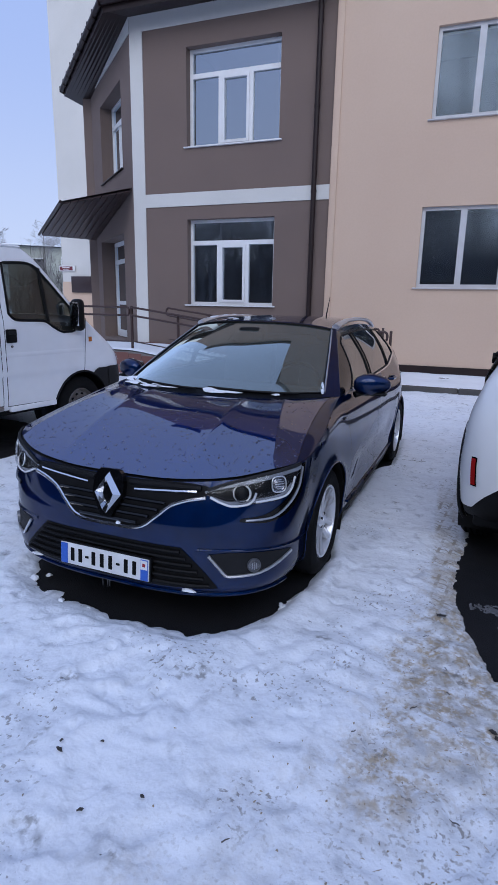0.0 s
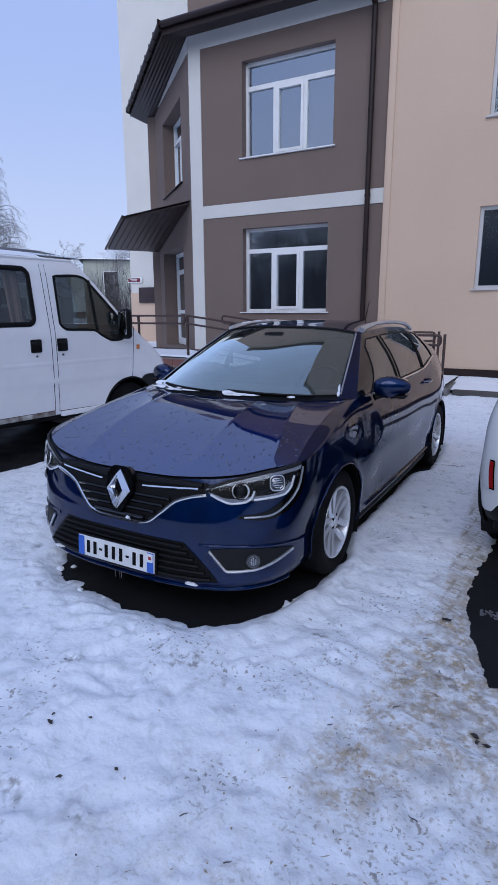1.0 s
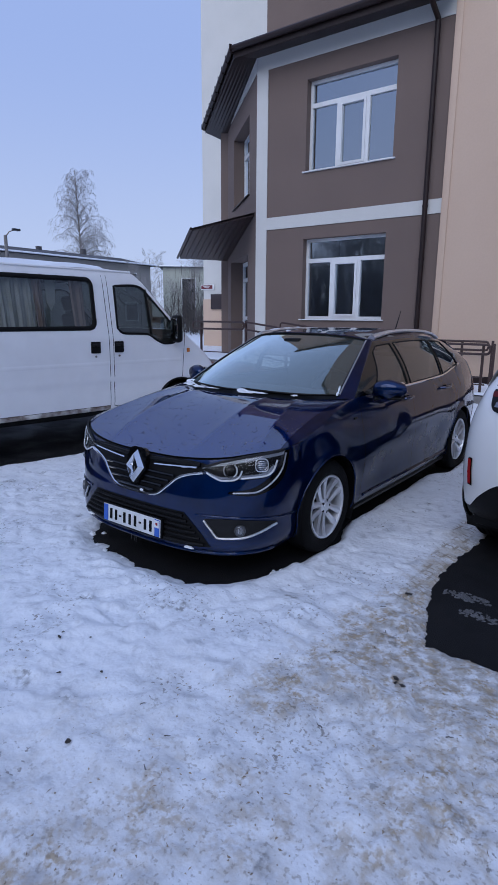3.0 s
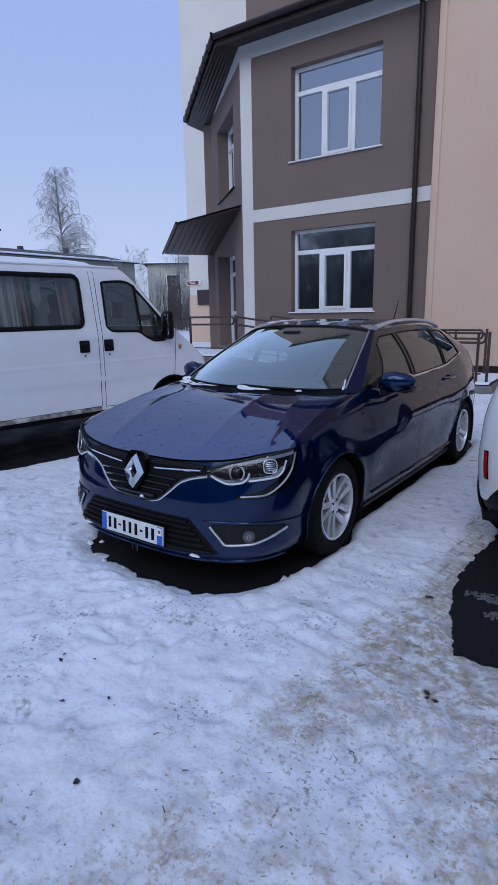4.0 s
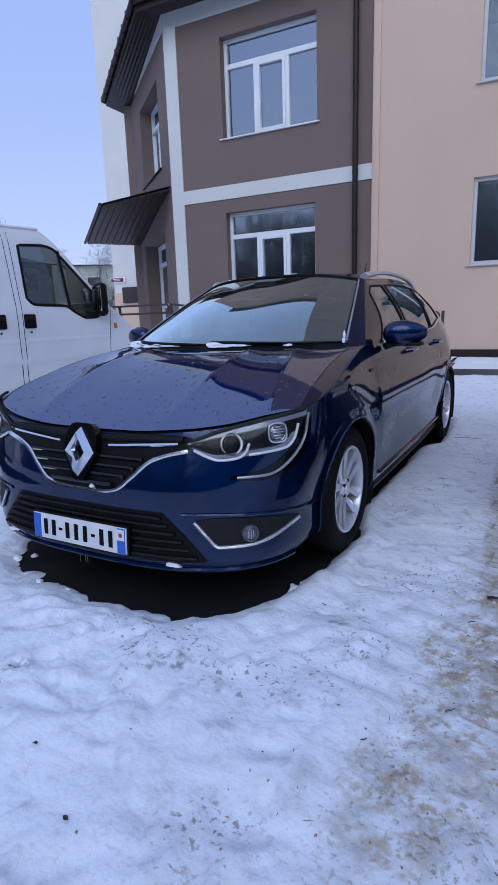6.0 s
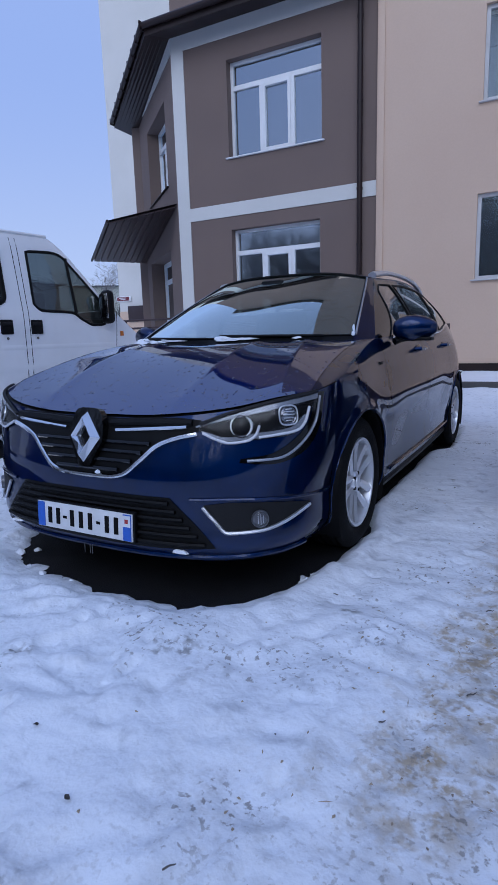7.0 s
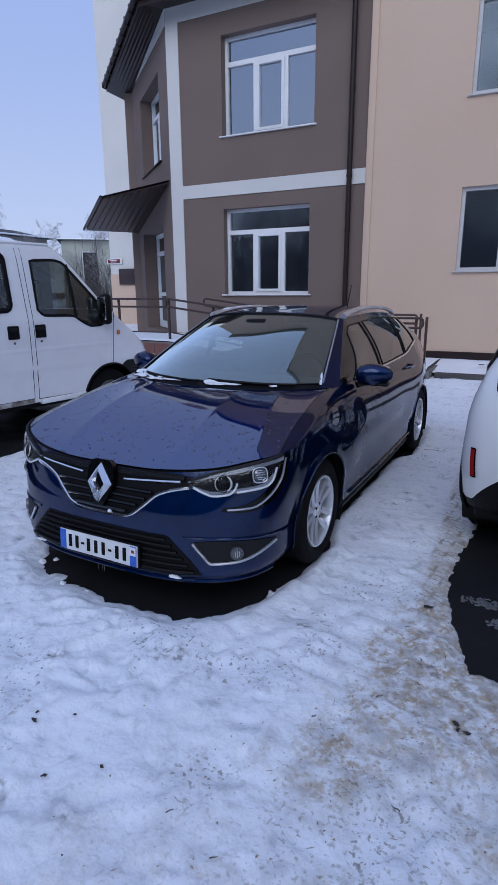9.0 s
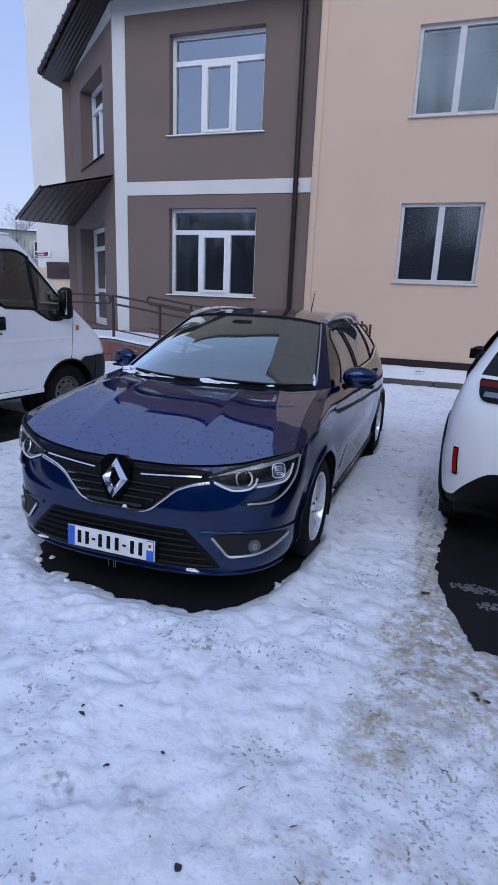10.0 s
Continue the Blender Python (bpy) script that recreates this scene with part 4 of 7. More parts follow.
def wheel(parent, x, y, side, r=0.316, width=0.205, rim_r=0.216, style="alloy"):
    """A tyre on its rim; side is +1 or -1, where the wheel faces."""
    m = Matrix.Translation((x, y, r)) @ Matrix.Diagonal((side, 1, 1, 1))
    h = width / 2
    prof = [(-h + 0.03, rim_r - 0.01), (-h, rim_r + 0.02), (-h - 0.006, (rim_r + r) / 2), (-h + 0.012, r - 0.018), (-h + 0.035, r - 0.002)]
    for k in range(4):
        a = -h + 0.05 + k * (width - 0.1) / 3
        prof += [(a - 0.008, r), (a - 0.003, r - 0.009), (a + 0.003, r - 0.009), (a + 0.008, r)]
    prof += [(h - 0.035, r - 0.002), (h - 0.012, r - 0.018), (h + 0.006, (rim_r + r) / 2), (h + 0.001, rim_r + 0.02), (h - 0.015, rim_r - 0.002)]
    t = part("wheel", lathe(prof, 56, None, m), RUBBER, parent, "black winter tyre")
    if style == "alloy":
        rim = lathe([(h - 0.018, rim_r), (h - 0.006, rim_r - 0.004), (h - 0.008, rim_r - 0.016), (h - 0.045, rim_r - 0.024), (-h + 0.03, rim_r - 0.03)], 56, None, m)
        part("rim", rim, ALLOY, t, "silver ten-spoke alloy rim")
        for k in range(5):
            for d in (-1, 1):
                a = k * 72 + 18 + d * 13
                sp = bmesh.new()
                q = m @ pose(0, 0, 0, a, 0, 0)
                secs = []
                for f in (0.0, 0.3, 0.7, 1.0):
                    rad = 0.035 + (rim_r - 0.042) * f
                    w = 0.0155 + 0.004 * abs(f - 0.35) + 0.006 * f
                    xo = h - 0.035 - 0.012 * f + 0.03 * f * f
                    off = -d * 0.014 * (1 - f) 
                    secs.append([q @ Vector((xo, off - w, rad)), q @ Vector((xo + 0.009, off, rad)), q @ Vector((xo, off + w, rad)), q @ Vector((xo - 0.03, off + w * 0.8, rad)), q @ Vector((xo - 0.03, off - w * 0.8, rad))])
                vs = [[sp.verts.new(p) for p in s] for s in secs]
                for u, v in zip(vs, vs[1:]):
                    for i in range(5):
                        sp.faces.new((u[i - 1], u[i], v[i], v[i - 1]))
                bmesh.ops.recalc_face_normals(sp, faces=sp.faces)
                part("spoke", sp, ALLOY, t, smooth=30)
        part("hub_cap", lathe([(h - 0.06, 0.05), (h - 0.028, 0.05), (h - 0.022, 0.045), (h - 0.020, 0.03), (h - 0.016, 0.028), (h - 0.014, 0.001)], 24, None, m), ALLOY, t)
        for k in range(5):
            part("wheel_nut", lathe([(0, 0.009), (0.012, 0.009), (0.014, 0.001)], 8, None, m @ Matrix.Translation((h - 0.032, 0.042 * math.cos(k * 1.2566), 0.042 * math.sin(k * 1.2566)))), DARK_GREY, t)
        part("brake_disc", lathe([(-0.02, 0.13), (0.0, 0.13), (0.0, 0.05)], 40, None, m), DARK_GREY, t)
        # black disc added to paint the gaps between the spokes dark
        part("wheel_back", lathe([(-0.03, rim_r - 0.02), (-0.03, 0.02)], 40, None, m), BLACK_PLASTIC, t)
    else:
        part("rim", lathe([(h - 0.015, rim_r - 0.002), (h - 0.008, rim_r - 0.012), (h - 0.05, rim_r - 0.03), (h - 0.045, rim_r - 0.055), (h - 0.028, 0.11), (h - 0.03, 0.075), (h - 0.0, 0.07), (h + 0.004, 0.05), (h + 0.004, 0.001)], 48, None, m), STEEL, t, "worn grey steel rim")
        for k in range(10):
            a = k * 2 * math.pi / 10
            part("rim_hole", lathe([(0, 0.001), (0.0, 0.022), (-0.02, 0.022)], 12, None, m @ Matrix.Translation((h - 0.0335, (rim_r - 0.078) * math.cos(a), (rim_r - 0.078) * math.sin(a)))), INK, t)
        for k in range(5):
            a = k * 2 * math.pi / 5
            part("wheel_nut", lathe([(0, 0.012), (0.018, 0.012), (0.02, 0.001)], 6, None, m @ Matrix.Translation((h - 0.03, 0.09 * math.cos(a), 0.09 * math.sin(a)))), STEEL, t)
    return t


def wheel_well(parent, cy, cz, r, x_in, x_out):
    """A dark half-round liner on both sides of a car."""
    for sd in (1, -1):
        bm = bmesh.new()
        n = 24
        prev = None
        for k in range(n + 1):
            a = -0.5 + (math.pi + 1.0) * k / n
            p = [bm.verts.new((sd * x, cy + r * math.cos(a), cz + r * math.sin(a))) for x in (x_in, x_out)]
            c = bm.verts.new((sd * x_in, cy, cz))
            if prev:
                bm.faces.new((prev[0], p[0], p[1], prev[1]))
                bm.faces.new((prev[0], prev[2], p[0]))
            prev = (*p, c)
        part("wheel_arch_liner", weld(bm), BLACK_PLASTIC, parent)


def seat(parent, x, y, z, s=1.0):
    """A front seat with headrest; faces -y when s is 1."""
    m = Matrix.Translation((x, y, z)) @ Matrix.Diagonal((1, s, 1, 1))
    st = part("seat", box(0.5, 0.5, 0.16, (0, 0, 0), 0.05, None, m), CLOTH, parent, "dark grey cloth seat")
    part("backrest", box(0.48, 0.13, 0.62, (0, 0.27, 0.36), 0.05, None, m @ pose(0, 0, 0, -14, 0, 0)), CLOTH, st)
    part("headrest", box(0.26, 0.09, 0.17, (0, 0.28, 0.79), 0.04, None, m @ pose(0, 0, 0, -14, 0, 0)), CLOTH, st)


def ring(r, t, m, n=40, k=8):
    return tube([m @ Vector((r * math.cos(i * 2 * math.pi / n), 0, r * math.sin(i * 2 * math.pi / n))) for i in range(n)], t, k, closed=True)


# ---- the blue estate car; it stands along y with its nose towards -y, the front axle at y = 0 ----
car = thing("estate_car", Matrix(), "dark blue estate car, wet, parked on bare asphalt amid snow", "car")

NB, YA = 2.9, -0.36
nose_prof = curve([0.16, 0.22, 0.27, 0.36, 0.48, 0.60, 0.72, 0.82, 0.88, 0.94, 1.0, 1.08], [0.80, 0.850, 0.866, 0.868, 0.882, 0.895, 0.902, 0.904, 0.890, 0.855, 0.815, 0.775])
side_prof = curve([0.16, 0.22, 0.27, 0.36, 0.48, 0.58, 0.66, 0.74, 0.82, 0.90, 0.94, 0.985, 1.08, 1.13], [0.80, 0.850, 0.866, 0.872, 0.890, 0.897, 0.890, 0.877, 0.861, 0.842, 0.828, 0.806, 0.755, 0.725])
taper = curve([-0.4, 0.2, 1.4, 2.7, 3.2, 3.6], [0.964, 0.992, 1.0, 0.97, 0.905, 0.82])
nose = curve([0.14, 0.19, 0.24, 0.32, 0.42, 0.5, 0.6, 0.7, 0.78, 0.9], [-0.83, -0.90, -0.925, -0.912, -0.903, -0.893, -0.868, -0.836, -0.797, -0.69])
hood_edge = curve([0, 0.081, 0.268, 0.398, 0.577, 0.802, 1.0], [0.718, 0.719, 0.736, 0.753, 0.783, 0.805, 0.828])


def nose_half(z):
    return nose_prof(z) * taper(YA)


def bump0(s, z):
    th = min(abs(s), 1.0) * math.pi / 2
    x = nose_half(z) * math.sin(th) ** (2 / NB)
    y = YA - (YA - nose(z)) * max(math.cos(th), 0.0) ** (2 / NB)
    return Vector((math.copysign(x, s), y, z))


def bump(s, z, off=0.0):
    """A point of the front bumper: s runs from the middle to the wheel arch."""
    p = bump0(s, z)
    if off:
        e = 0.004
        a = bump0(s + e, z) - bump0(s - e, z) if abs(s) < 0.99 else Vector((0, 1 if s > 0 else -1, 0))
        b = bump0(s, z + e) - bump0(s, z - e)
        n = a.cross(b).normalized()
        if n.y > 0.3 or (abs(s) > 0.9 and n.x * s < 0):
            n = -n
        p = p + n * off
    return p


def s_of(x, z):
    q = min(abs(x) / nose_half(z), 1.0)
    return math.copysign(math.asin(q ** (NB / 2)) * 2 / math.pi, x)


def bump_patch(upper, lower, off, nu=30, nv=6, bow=0.0):
    up, lo = line([(s_of(x, z), z) for x, z in upper]), line([(s_of(x, z), z) for x, z in lower])

    def f(u, v):
        q = up(u) * v + lo(u) * (1 - v)
        return bump(q[0], q[1], off + bow * math.sin(math.pi * v))
    return sheet(f, nu, nv)


def bump_tube(pts, off, r, n=40, k=8, flat=1.0):
    ln = line([(s_of(x, z), z) for x, z in pts])
    return tube([bump(*ln(i / n), off) for i in range(n + 1)], r, k, flat=flat)


def flip_pts(pts):
    return [(-x, z) for x, z in pts]


def smooth_step(a, b, v):
    t = min(max((v - a) / (b - a), 0), 1)
    return t * t * (3 - 2 * t)


def g_hood(w, q=1.0):
    return 1 - (1 - w) ** (1.6 - 0.35 * q)


COWL_Y, COWL_Z, COWL_S = 0.09, 0.982, 0.42


def side_top(y):
    """Height of the side's upper edge: along the wing, then the waistline."""
    if y < COWL_S:
        return 0.828 + (0.985 - 0.828) * g_hood(min(max((y - YA) / (COWL_S - YA), 0), 1))
    return waist(y)


waist = curve([COWL_S, 1.4, 2.2, 2.95, 3.7], [0.985, 0.988, 0.998, 1.068, 1.075])


def side_x(y, z):
    k = smooth_step(YA, 0.45, y)
    haunch = 0.018 * math.exp(-((y - 2.75) / 0.45) ** 2 - ((z - 0.80) / 0.16) ** 2)
    return (nose_prof(z) * (1 - k) + side_prof(z) * k) * taper(y) + haunch


def cowl(s):
    a = abs(s)
    return Vector((math.copysign(side_x(COWL_S, 0.985) * a ** 0.95, s), COWL_Y + (COWL_S - COWL_Y) * a ** 2.8, COWL_Z - (COWL_Z - 0.985) * a ** 2))


def crease_in(w):
    return 0.17 + 0.20 * w


def crease_out(w):
    return 0.60 + 0.04 * w


def hood_pt(s, w):
    z0 = hood_edge(abs(s))
    a, b = bump0(s, z0), cowl(s)
    p = a.lerp(b, w)
    p.z = a.z + (b.z - a.z) * g_hood(w, abs(s) ** 2)
    arch = math.sin(math.pi * w)
    q = abs(s)
    p.z += arch * 0.020 * (1 - q ** 3)
    # two creases on each side, running back from the badge and from the lamps
    p.z += min(1, 3 * arch) * (0.015 * math.exp(-abs(q - crease_out(w)) / 0.08) + 0.012 * math.exp(-abs(q - crease_in(w)) / 0.07))
    p.z -= 0.010 * arch * smooth_step(0.55, 0.85, q)
    if q > 0.7:
        k = ((q - 0.7) / 0.3) ** 4
        p.x += k * (math.copysign(side_x(p.y, p.z), s) - p.x)
    return p


HOOD_S = 0.79


def bonnet_s(u, w):
    """Columns of the bonnet that run along its creases."""
    return math.copysign(float(np.interp(abs(u), (0, 0.3, 0.7, 1), (0, crease_in(w), crease_out(w), HOOD_S + 0.125 * w))), u)


bon = lines_sheet(lambda u, w: hood_pt(bonnet_s(u, w), w), [k / 60 - 1 for k in range(121)], [0.012 + 0.973 * k / 60 for k in range(61)], flip=True)
bonnet = part("bonnet", bon, BLUE_WET_LIT, car, "wet bonnet beaded with water drops")
for sd in (1, -1):
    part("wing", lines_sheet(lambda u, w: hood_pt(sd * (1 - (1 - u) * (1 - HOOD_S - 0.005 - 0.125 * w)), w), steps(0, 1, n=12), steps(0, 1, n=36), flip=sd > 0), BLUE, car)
# dark gap under the bonnet's edges
part("panel_gap", lines_sheet(lambda s, w: hood_pt(s, w) - Vector((0, 0, 0.012)), steps(-0.95, 0.95, n=60), steps(0, 1, n=20), flip=True), BLACK_PLASTIC, car)

# bumper skin
part("front_bumper", lines_sheet(lambda s, v: bump(s, 0.165 + (hood_edge(abs(s)) - 0.004 - 0.165) * v), steps(-1, 1, n=100), steps(0, 1, n=44)), BLUE, car)
part("bumper_underside", lines_sheet(lambda s, v: Vector((bump0(s, 0.165).x * (1 - 0.1 * v), bump0(s, 0.165).y + 0.35 * v, 0.165 + 0.02 * v)), steps(-1, 1, n=40), [0, 0.5, 1]), BLACK_PLASTIC, car)

# sides with wheel arches
ARCHES, ARCH_R = ((0.0, 0.315), (2.712, 0.315)), 0.352
rear_y = curve([0.2, 0.5, 0.9, 1.06, 1.35], [3.60, 3.69, 3.66, 3.62, 3.36])


def side_pt(y, v, sd, inset=0.0):
    top = side_top(y)
    z = 0.20 + (top - 0.20) * v
    yy = y if y < 2.9 else 2.9 + (y - 2.9) * (rear_y(z) - 0.2 - 2.9) / 0.55
    # wheel arch flare and the hollow along the doors
    x = side_x(yy, z) - inset
    for cy, cz in ARCHES:
        d = math.hypot(y - cy, z - cz)
        x += 0.007 * math.exp(-((d - ARCH_R) / 0.03) ** 2)
    x -= 0.020 * math.exp(-((z - 0.45 - 0.05 * (y - 0.5)) / 0.12) ** 2) * smooth_step(0.42, 0.85, y) * smooth_step(2.38, 1.9, y)
    return Vector((sd * x, yy, z))


for sd in (1, -1):
    for name, a, b in (("wing_side", YA, 0.455), ("front_door", 0.462, 1.405), ("rear_door", 1.412, 2.345), ("rear_quarter", 2.352, 3.45)):
        n = max(8, int((b - a) / 0.018))
        sk = lines_sheet(lambda y, v: side_pt(y, v, sd), steps(a, b, n=n), steps(0, 1, n=44), flip=sd < 0)
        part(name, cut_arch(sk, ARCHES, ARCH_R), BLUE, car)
    ins = lines_sheet(lambda y, v: side_pt(y, v, sd, 0.02), steps(YA, 3.45, n=150), steps(0, 0.985, n=30), flip=sd < 0)
    part("inner_panel", cut_arch(ins, ARCHES, ARCH_R + 0.01), BLACK_PLASTIC, car)
    # arch lips and sill
    for cy, cz in ARCHES:
        lip = []
        for k in range(41):
            a = -0.28 + (math.pi + 0.56) * k / 40
            y, z = cy + ARCH_R * math.cos(a), cz + ARCH_R * math.sin(a)
            lip.append((sd * (side_x(y, max(z, 0.2)) + 0.008), y, max(z, 0.2)))
        part("arch_lip", tube(lip, 0.005, 6), BLUE, car)
    part("sill", tube([(sd * (side_x(y, 0.2) - 0.015), y, 0.205) for y in steps(0.37, 2.34, n=20)], 0.035, 8), BLACK_PLASTIC, car)
    part("sill_trim", tube([(sd * (side_pt(y, 0.11, 1).x + 0.004), y, 0.275) for y in steps(0.50, 2.30, n=24)], 0.010, 6), BLUE, car)

# tail


def tail_pt(s, v):
    z = 0.22 + (1.31 - 0.085 * abs(s) ** 2.8 - 0.22) * v
    th = abs(s) * math.pi / 2
    y0 = rear_y(z)
    half = side_x(y0 - 0.2, z) if z < 1.06 else side_x(3.42, 1.06) + (0.475 - side_x(3.42, 1.06)) * (z - 1.06) / (1.25 - 0.085 * abs(s) ** 2.8 - 1.0)
    return Vector((math.copysign(half * math.sin(th) ** 0.7, s), y0 - 0.2 + 0.2 * max(math.cos(th), 0) ** 0.7, z))


part("tailgate", lines_sheet(tail_pt, steps(-1, 1, n=60), steps(0, 1, n=40), flip=True), BLUE, car)
part("rear_window", lines_sheet(lambda s, v: tail_pt(s, v) + Vector((0, 0.004, 0.002)), steps(-0.48, 0.48, n=30), steps(0.74, 0.90, n=8), flip=True), GLOSS_BLACK, car)
for sd in (1, -1):
    part("tail_lamp", lines_sheet(lambda s, v: tail_pt(s * sd, v) + Vector((sd * 0.004, 0.005, 0)), steps(0.45, 0.98, n=16), steps(0.52, 0.64, n=6), flip=sd > 0), RED_LENS, car)

# greenhouse
edge_x = curve([1.12, 2.0, 3.0, 3.36], [0.575, 0.575, 0.515, 0.475])
edge_z = curve([1.12, 1.8, 2.5, 3.0, 3.36], [1.364, 1.388, 1.358, 1.292, 1.225])
P_FOOT, P_HEAD = Vector((side_x(COWL_S, 0.985), COWL_S, 0.985)), Vector((0.575, 1.12, 1.364))


def roof_edge(y):
    if y < 1.12:
        return P_FOOT.lerp(P_HEAD, max(0, (y - COWL_S) / (1.12 - COWL_S)))
    return Vector((edge_x(y), y, edge_z(y)))


def lean(y, t):
    """The window openings lean: back along the screen pillar, forward at the tail."""
    if COWL_S < y < 0.70:
        return y + 0.36 * t * (y - COWL_S) / (0.70 - COWL_S)
    if 0.70 <= y < 1.385:
        return y + 0.36 * t * (1.385 - y) / 0.685
    if 2.30 < y <= 2.90:
        return y - 0.20 * t * (y - 2.30) / 0.60
    if 2.90 < y < 3.42:
        return y - 0.20 * t * (3.42 - y) / 0.52
    return y


def green(y, t, sd, off=0.0):
    y = lean(y, t)
    a = Vector((side_x(min(y, 3.45), waist(y)), y, waist(y)))
    b = roof_edge(min(y, 3.36) if y > 1.12 else y)
    p = a.lerp(b, t)
    k = min(1.0, (y - COWL_S) / 0.5)
    p.x += 0.028 * math.sin(math.pi * t) * k + off
    p.y = min(p.y, 3.42 - 0.09 * t)
    return Vector((sd * p.x, p.y, p.z))


SIDE_GLASS = ((0.70, 1.385), (1.455, 2.25), (2.30, 2.90))
G_LO, G_HI = 0.055, 0.885
us = sorted({COWL_S, 0.56, *steps(0.70, 1.385, n=14), *steps(1.385, 1.455, n=2), *steps(1.455, 2.25, n=14), *steps(2.25, 2.30, n=2), *steps(2.30, 2.90, n=12), *steps(2.90, 3.42, n=6)})
vs = sorted({*steps(0, G_LO, n=2), *steps(G_LO, G_HI, n=10), *steps(G_HI, 0.94, n=2), *steps(0.94, 1, n=2)})


def is_glass(y, t):
    return G_LO < t < G_HI and any(a < y < b for a, b in SIDE_GLASS)


def is_black(y, t):
    # last band paints the edge of the body-coloured screen pillar black to darken it
    return (t < G_HI and (1.385 < y < 1.455 or 2.25 < y < 2.30 or (y < 0.70 and 0.05 < t))) or (G_HI < t < 0.94 and y < 2.90) or (G_HI < t < 0.97 and y < 1.2)


for sd in (1, -1):
    part("window_frame", lines_sheet(lambda y, t: green(y, t, sd), us, vs, lambda y, t: not is_glass(y, t) and not is_black(y, t), flip=sd < 0), BLUE, car)
    for lo_, hi_ in ((0.0, 1.42), (1.42, 2.275), (2.275, 3.0)):
        part("window_pillar", lines_sheet(lambda y, t: green(y, t, sd), us, vs, lambda y, t: is_black(y, t) and lo_ < y < hi_, flip=sd < 0), GLOSS_BLACK, car)
    for a, b in SIDE_GLASS:
        gl = lines_sheet(lambda y, t: green(y, t, sd, -0.004), steps(a - 0.005, b + 0.005, n=16), steps(G_LO - 0.01, G_HI + 0.01, n=10), flip=sd < 0)
        part("side_window", gl, CAR_GLASS, car, "tinted side window").visible_shadow = False
        rim_pts = [green(y, G_LO, sd, 0.002) for y in steps(a, b, n=12)] + [green(b, t, sd, 0.002) for t in steps(G_LO, G_HI, n=8)] + [green(y, G_HI, sd, 0.002) for y in steps(b, a, n=12)] + [green(a, t, sd, 0.002) for t in steps(G_HI, G_LO, n=8)]
        part("window_seal", tube(rim_pts, 0.0045, 6), BLACK_PLASTIC, car)
    part("waist_trim", tube([green(y, 0.025, sd, 0.004) for y in steps(0.72, 2.93, n=40)], 0.011, 6), CHROME, car, "thin bright waist trim")
    # roof rail
    rail = []
    for k in range(41):
        f = k / 40
        y = 1.15 + 1.62 * f
        e = roof_edge(y)
        lift = 0.026 * min(1, f * 5, (1 - f) * 4) ** 0.6 + 0.004
        rail.append((sd * (e.x - 0.012), y, e.z + lift + 0.010))
    part("roof_rail", tube(rail, [0.021 + 0.008 * max(0, 1 - k / 10) for k in range(41)], 10, flat=0.75), SILVER, car, "satin silver roof rail with a dusting of snow")

roof_mid = curve([0.95, 1.6, 2.4, 3.0, 3.36], [1.413, 1.446, 1.432, 1.380, 1.315])


def roof_pt(s, u):
    q = abs(s)
    yf = 0.985 + 0.135 * q ** 2.8
    y = yf + (3.36 - yf) * u
    e = roof_edge(max(y, 1.12))
    if y < 1.12:
        e = Vector((0.575, y, 1.364))
    x = e.x * q
    z = e.z + (roof_mid(y) - e.z) * (1 - q ** 2.8)
    return Vector((math.copysign(x, s), y, z))


part("roof", lines_sheet(roof_pt, steps(-1, 1, n=48), steps(0, 1, n=50), flip=True), BLUE, car, "dark blue roof")


W_S, W_LO, W_HI = 0.945, 0.05, 0.965


def screen_pt(s, t, off=0.0):
    """The screen's skin, its glass drawn in at the foot, so that the pillars widen downwards."""
    q, e = abs(s), 0.065 * (1 - t)
    s = math.copysign(q * (W_S - e) / W_S if q < W_S else 1 - (1 - q) * (1 - W_S + e) / (1 - W_S), s)
    k = math.sin(math.pi * t) * (1 - abs(s) ** 4)
    return cowl(s).lerp(roof_pt(s, 0), t) + Vector((0, -0.42, 0.9)) * (0.03 * k + off)


us2 = sorted({*steps(-1, -W_S, n=3), *steps(-W_S, W_S, n=48), *steps(W_S, 1, n=3)})
vs2 = sorted({*steps(0, W_LO, n=2), *steps(W_LO, W_HI, n=24), *steps(W_HI, 1, n=2)})
W_T = W_S + (1 - W_S) / 3 * 2.01
part("screen_pillar", lines_sheet(screen_pt, us2, vs2, lambda s, t: abs(s) > W_T or (t > W_HI and abs(s) <= W_T), flip=True), BLUE, car)
for sd in (1, -1):
    part("pillar_trim", lines_sheet(screen_pt, us2, vs2, lambda s, t: W_S < s * sd < W_T and t < W_HI, flip=True), BLUE, car)
    part("pillar_strip", tube([screen_pt(sd * (W_S + 0.006), t, 0.006) for t in steps(W_LO, W_HI - 0.01, n=20)], 0.0065, 6), FROST, car, "thin pale strip beside the windscreen")
part("cowl_panel", lines_sheet(screen_pt, us2, vs2, lambda s, t: abs(s) < W_S and t < W_LO, flip=True), BLACK_PLASTIC, car)
part("windscreen", lines_sheet(lambda s, t: screen_pt(s, t, -0.002), steps(-W_S - 0.01, W_S + 0.01, n=48), steps(W_LO - 0.01, W_HI + 0.01, n=24), flip=True), SCREEN_GLASS, car, "windscreen mirroring the sky over a pale base colour").visible_shadow = False
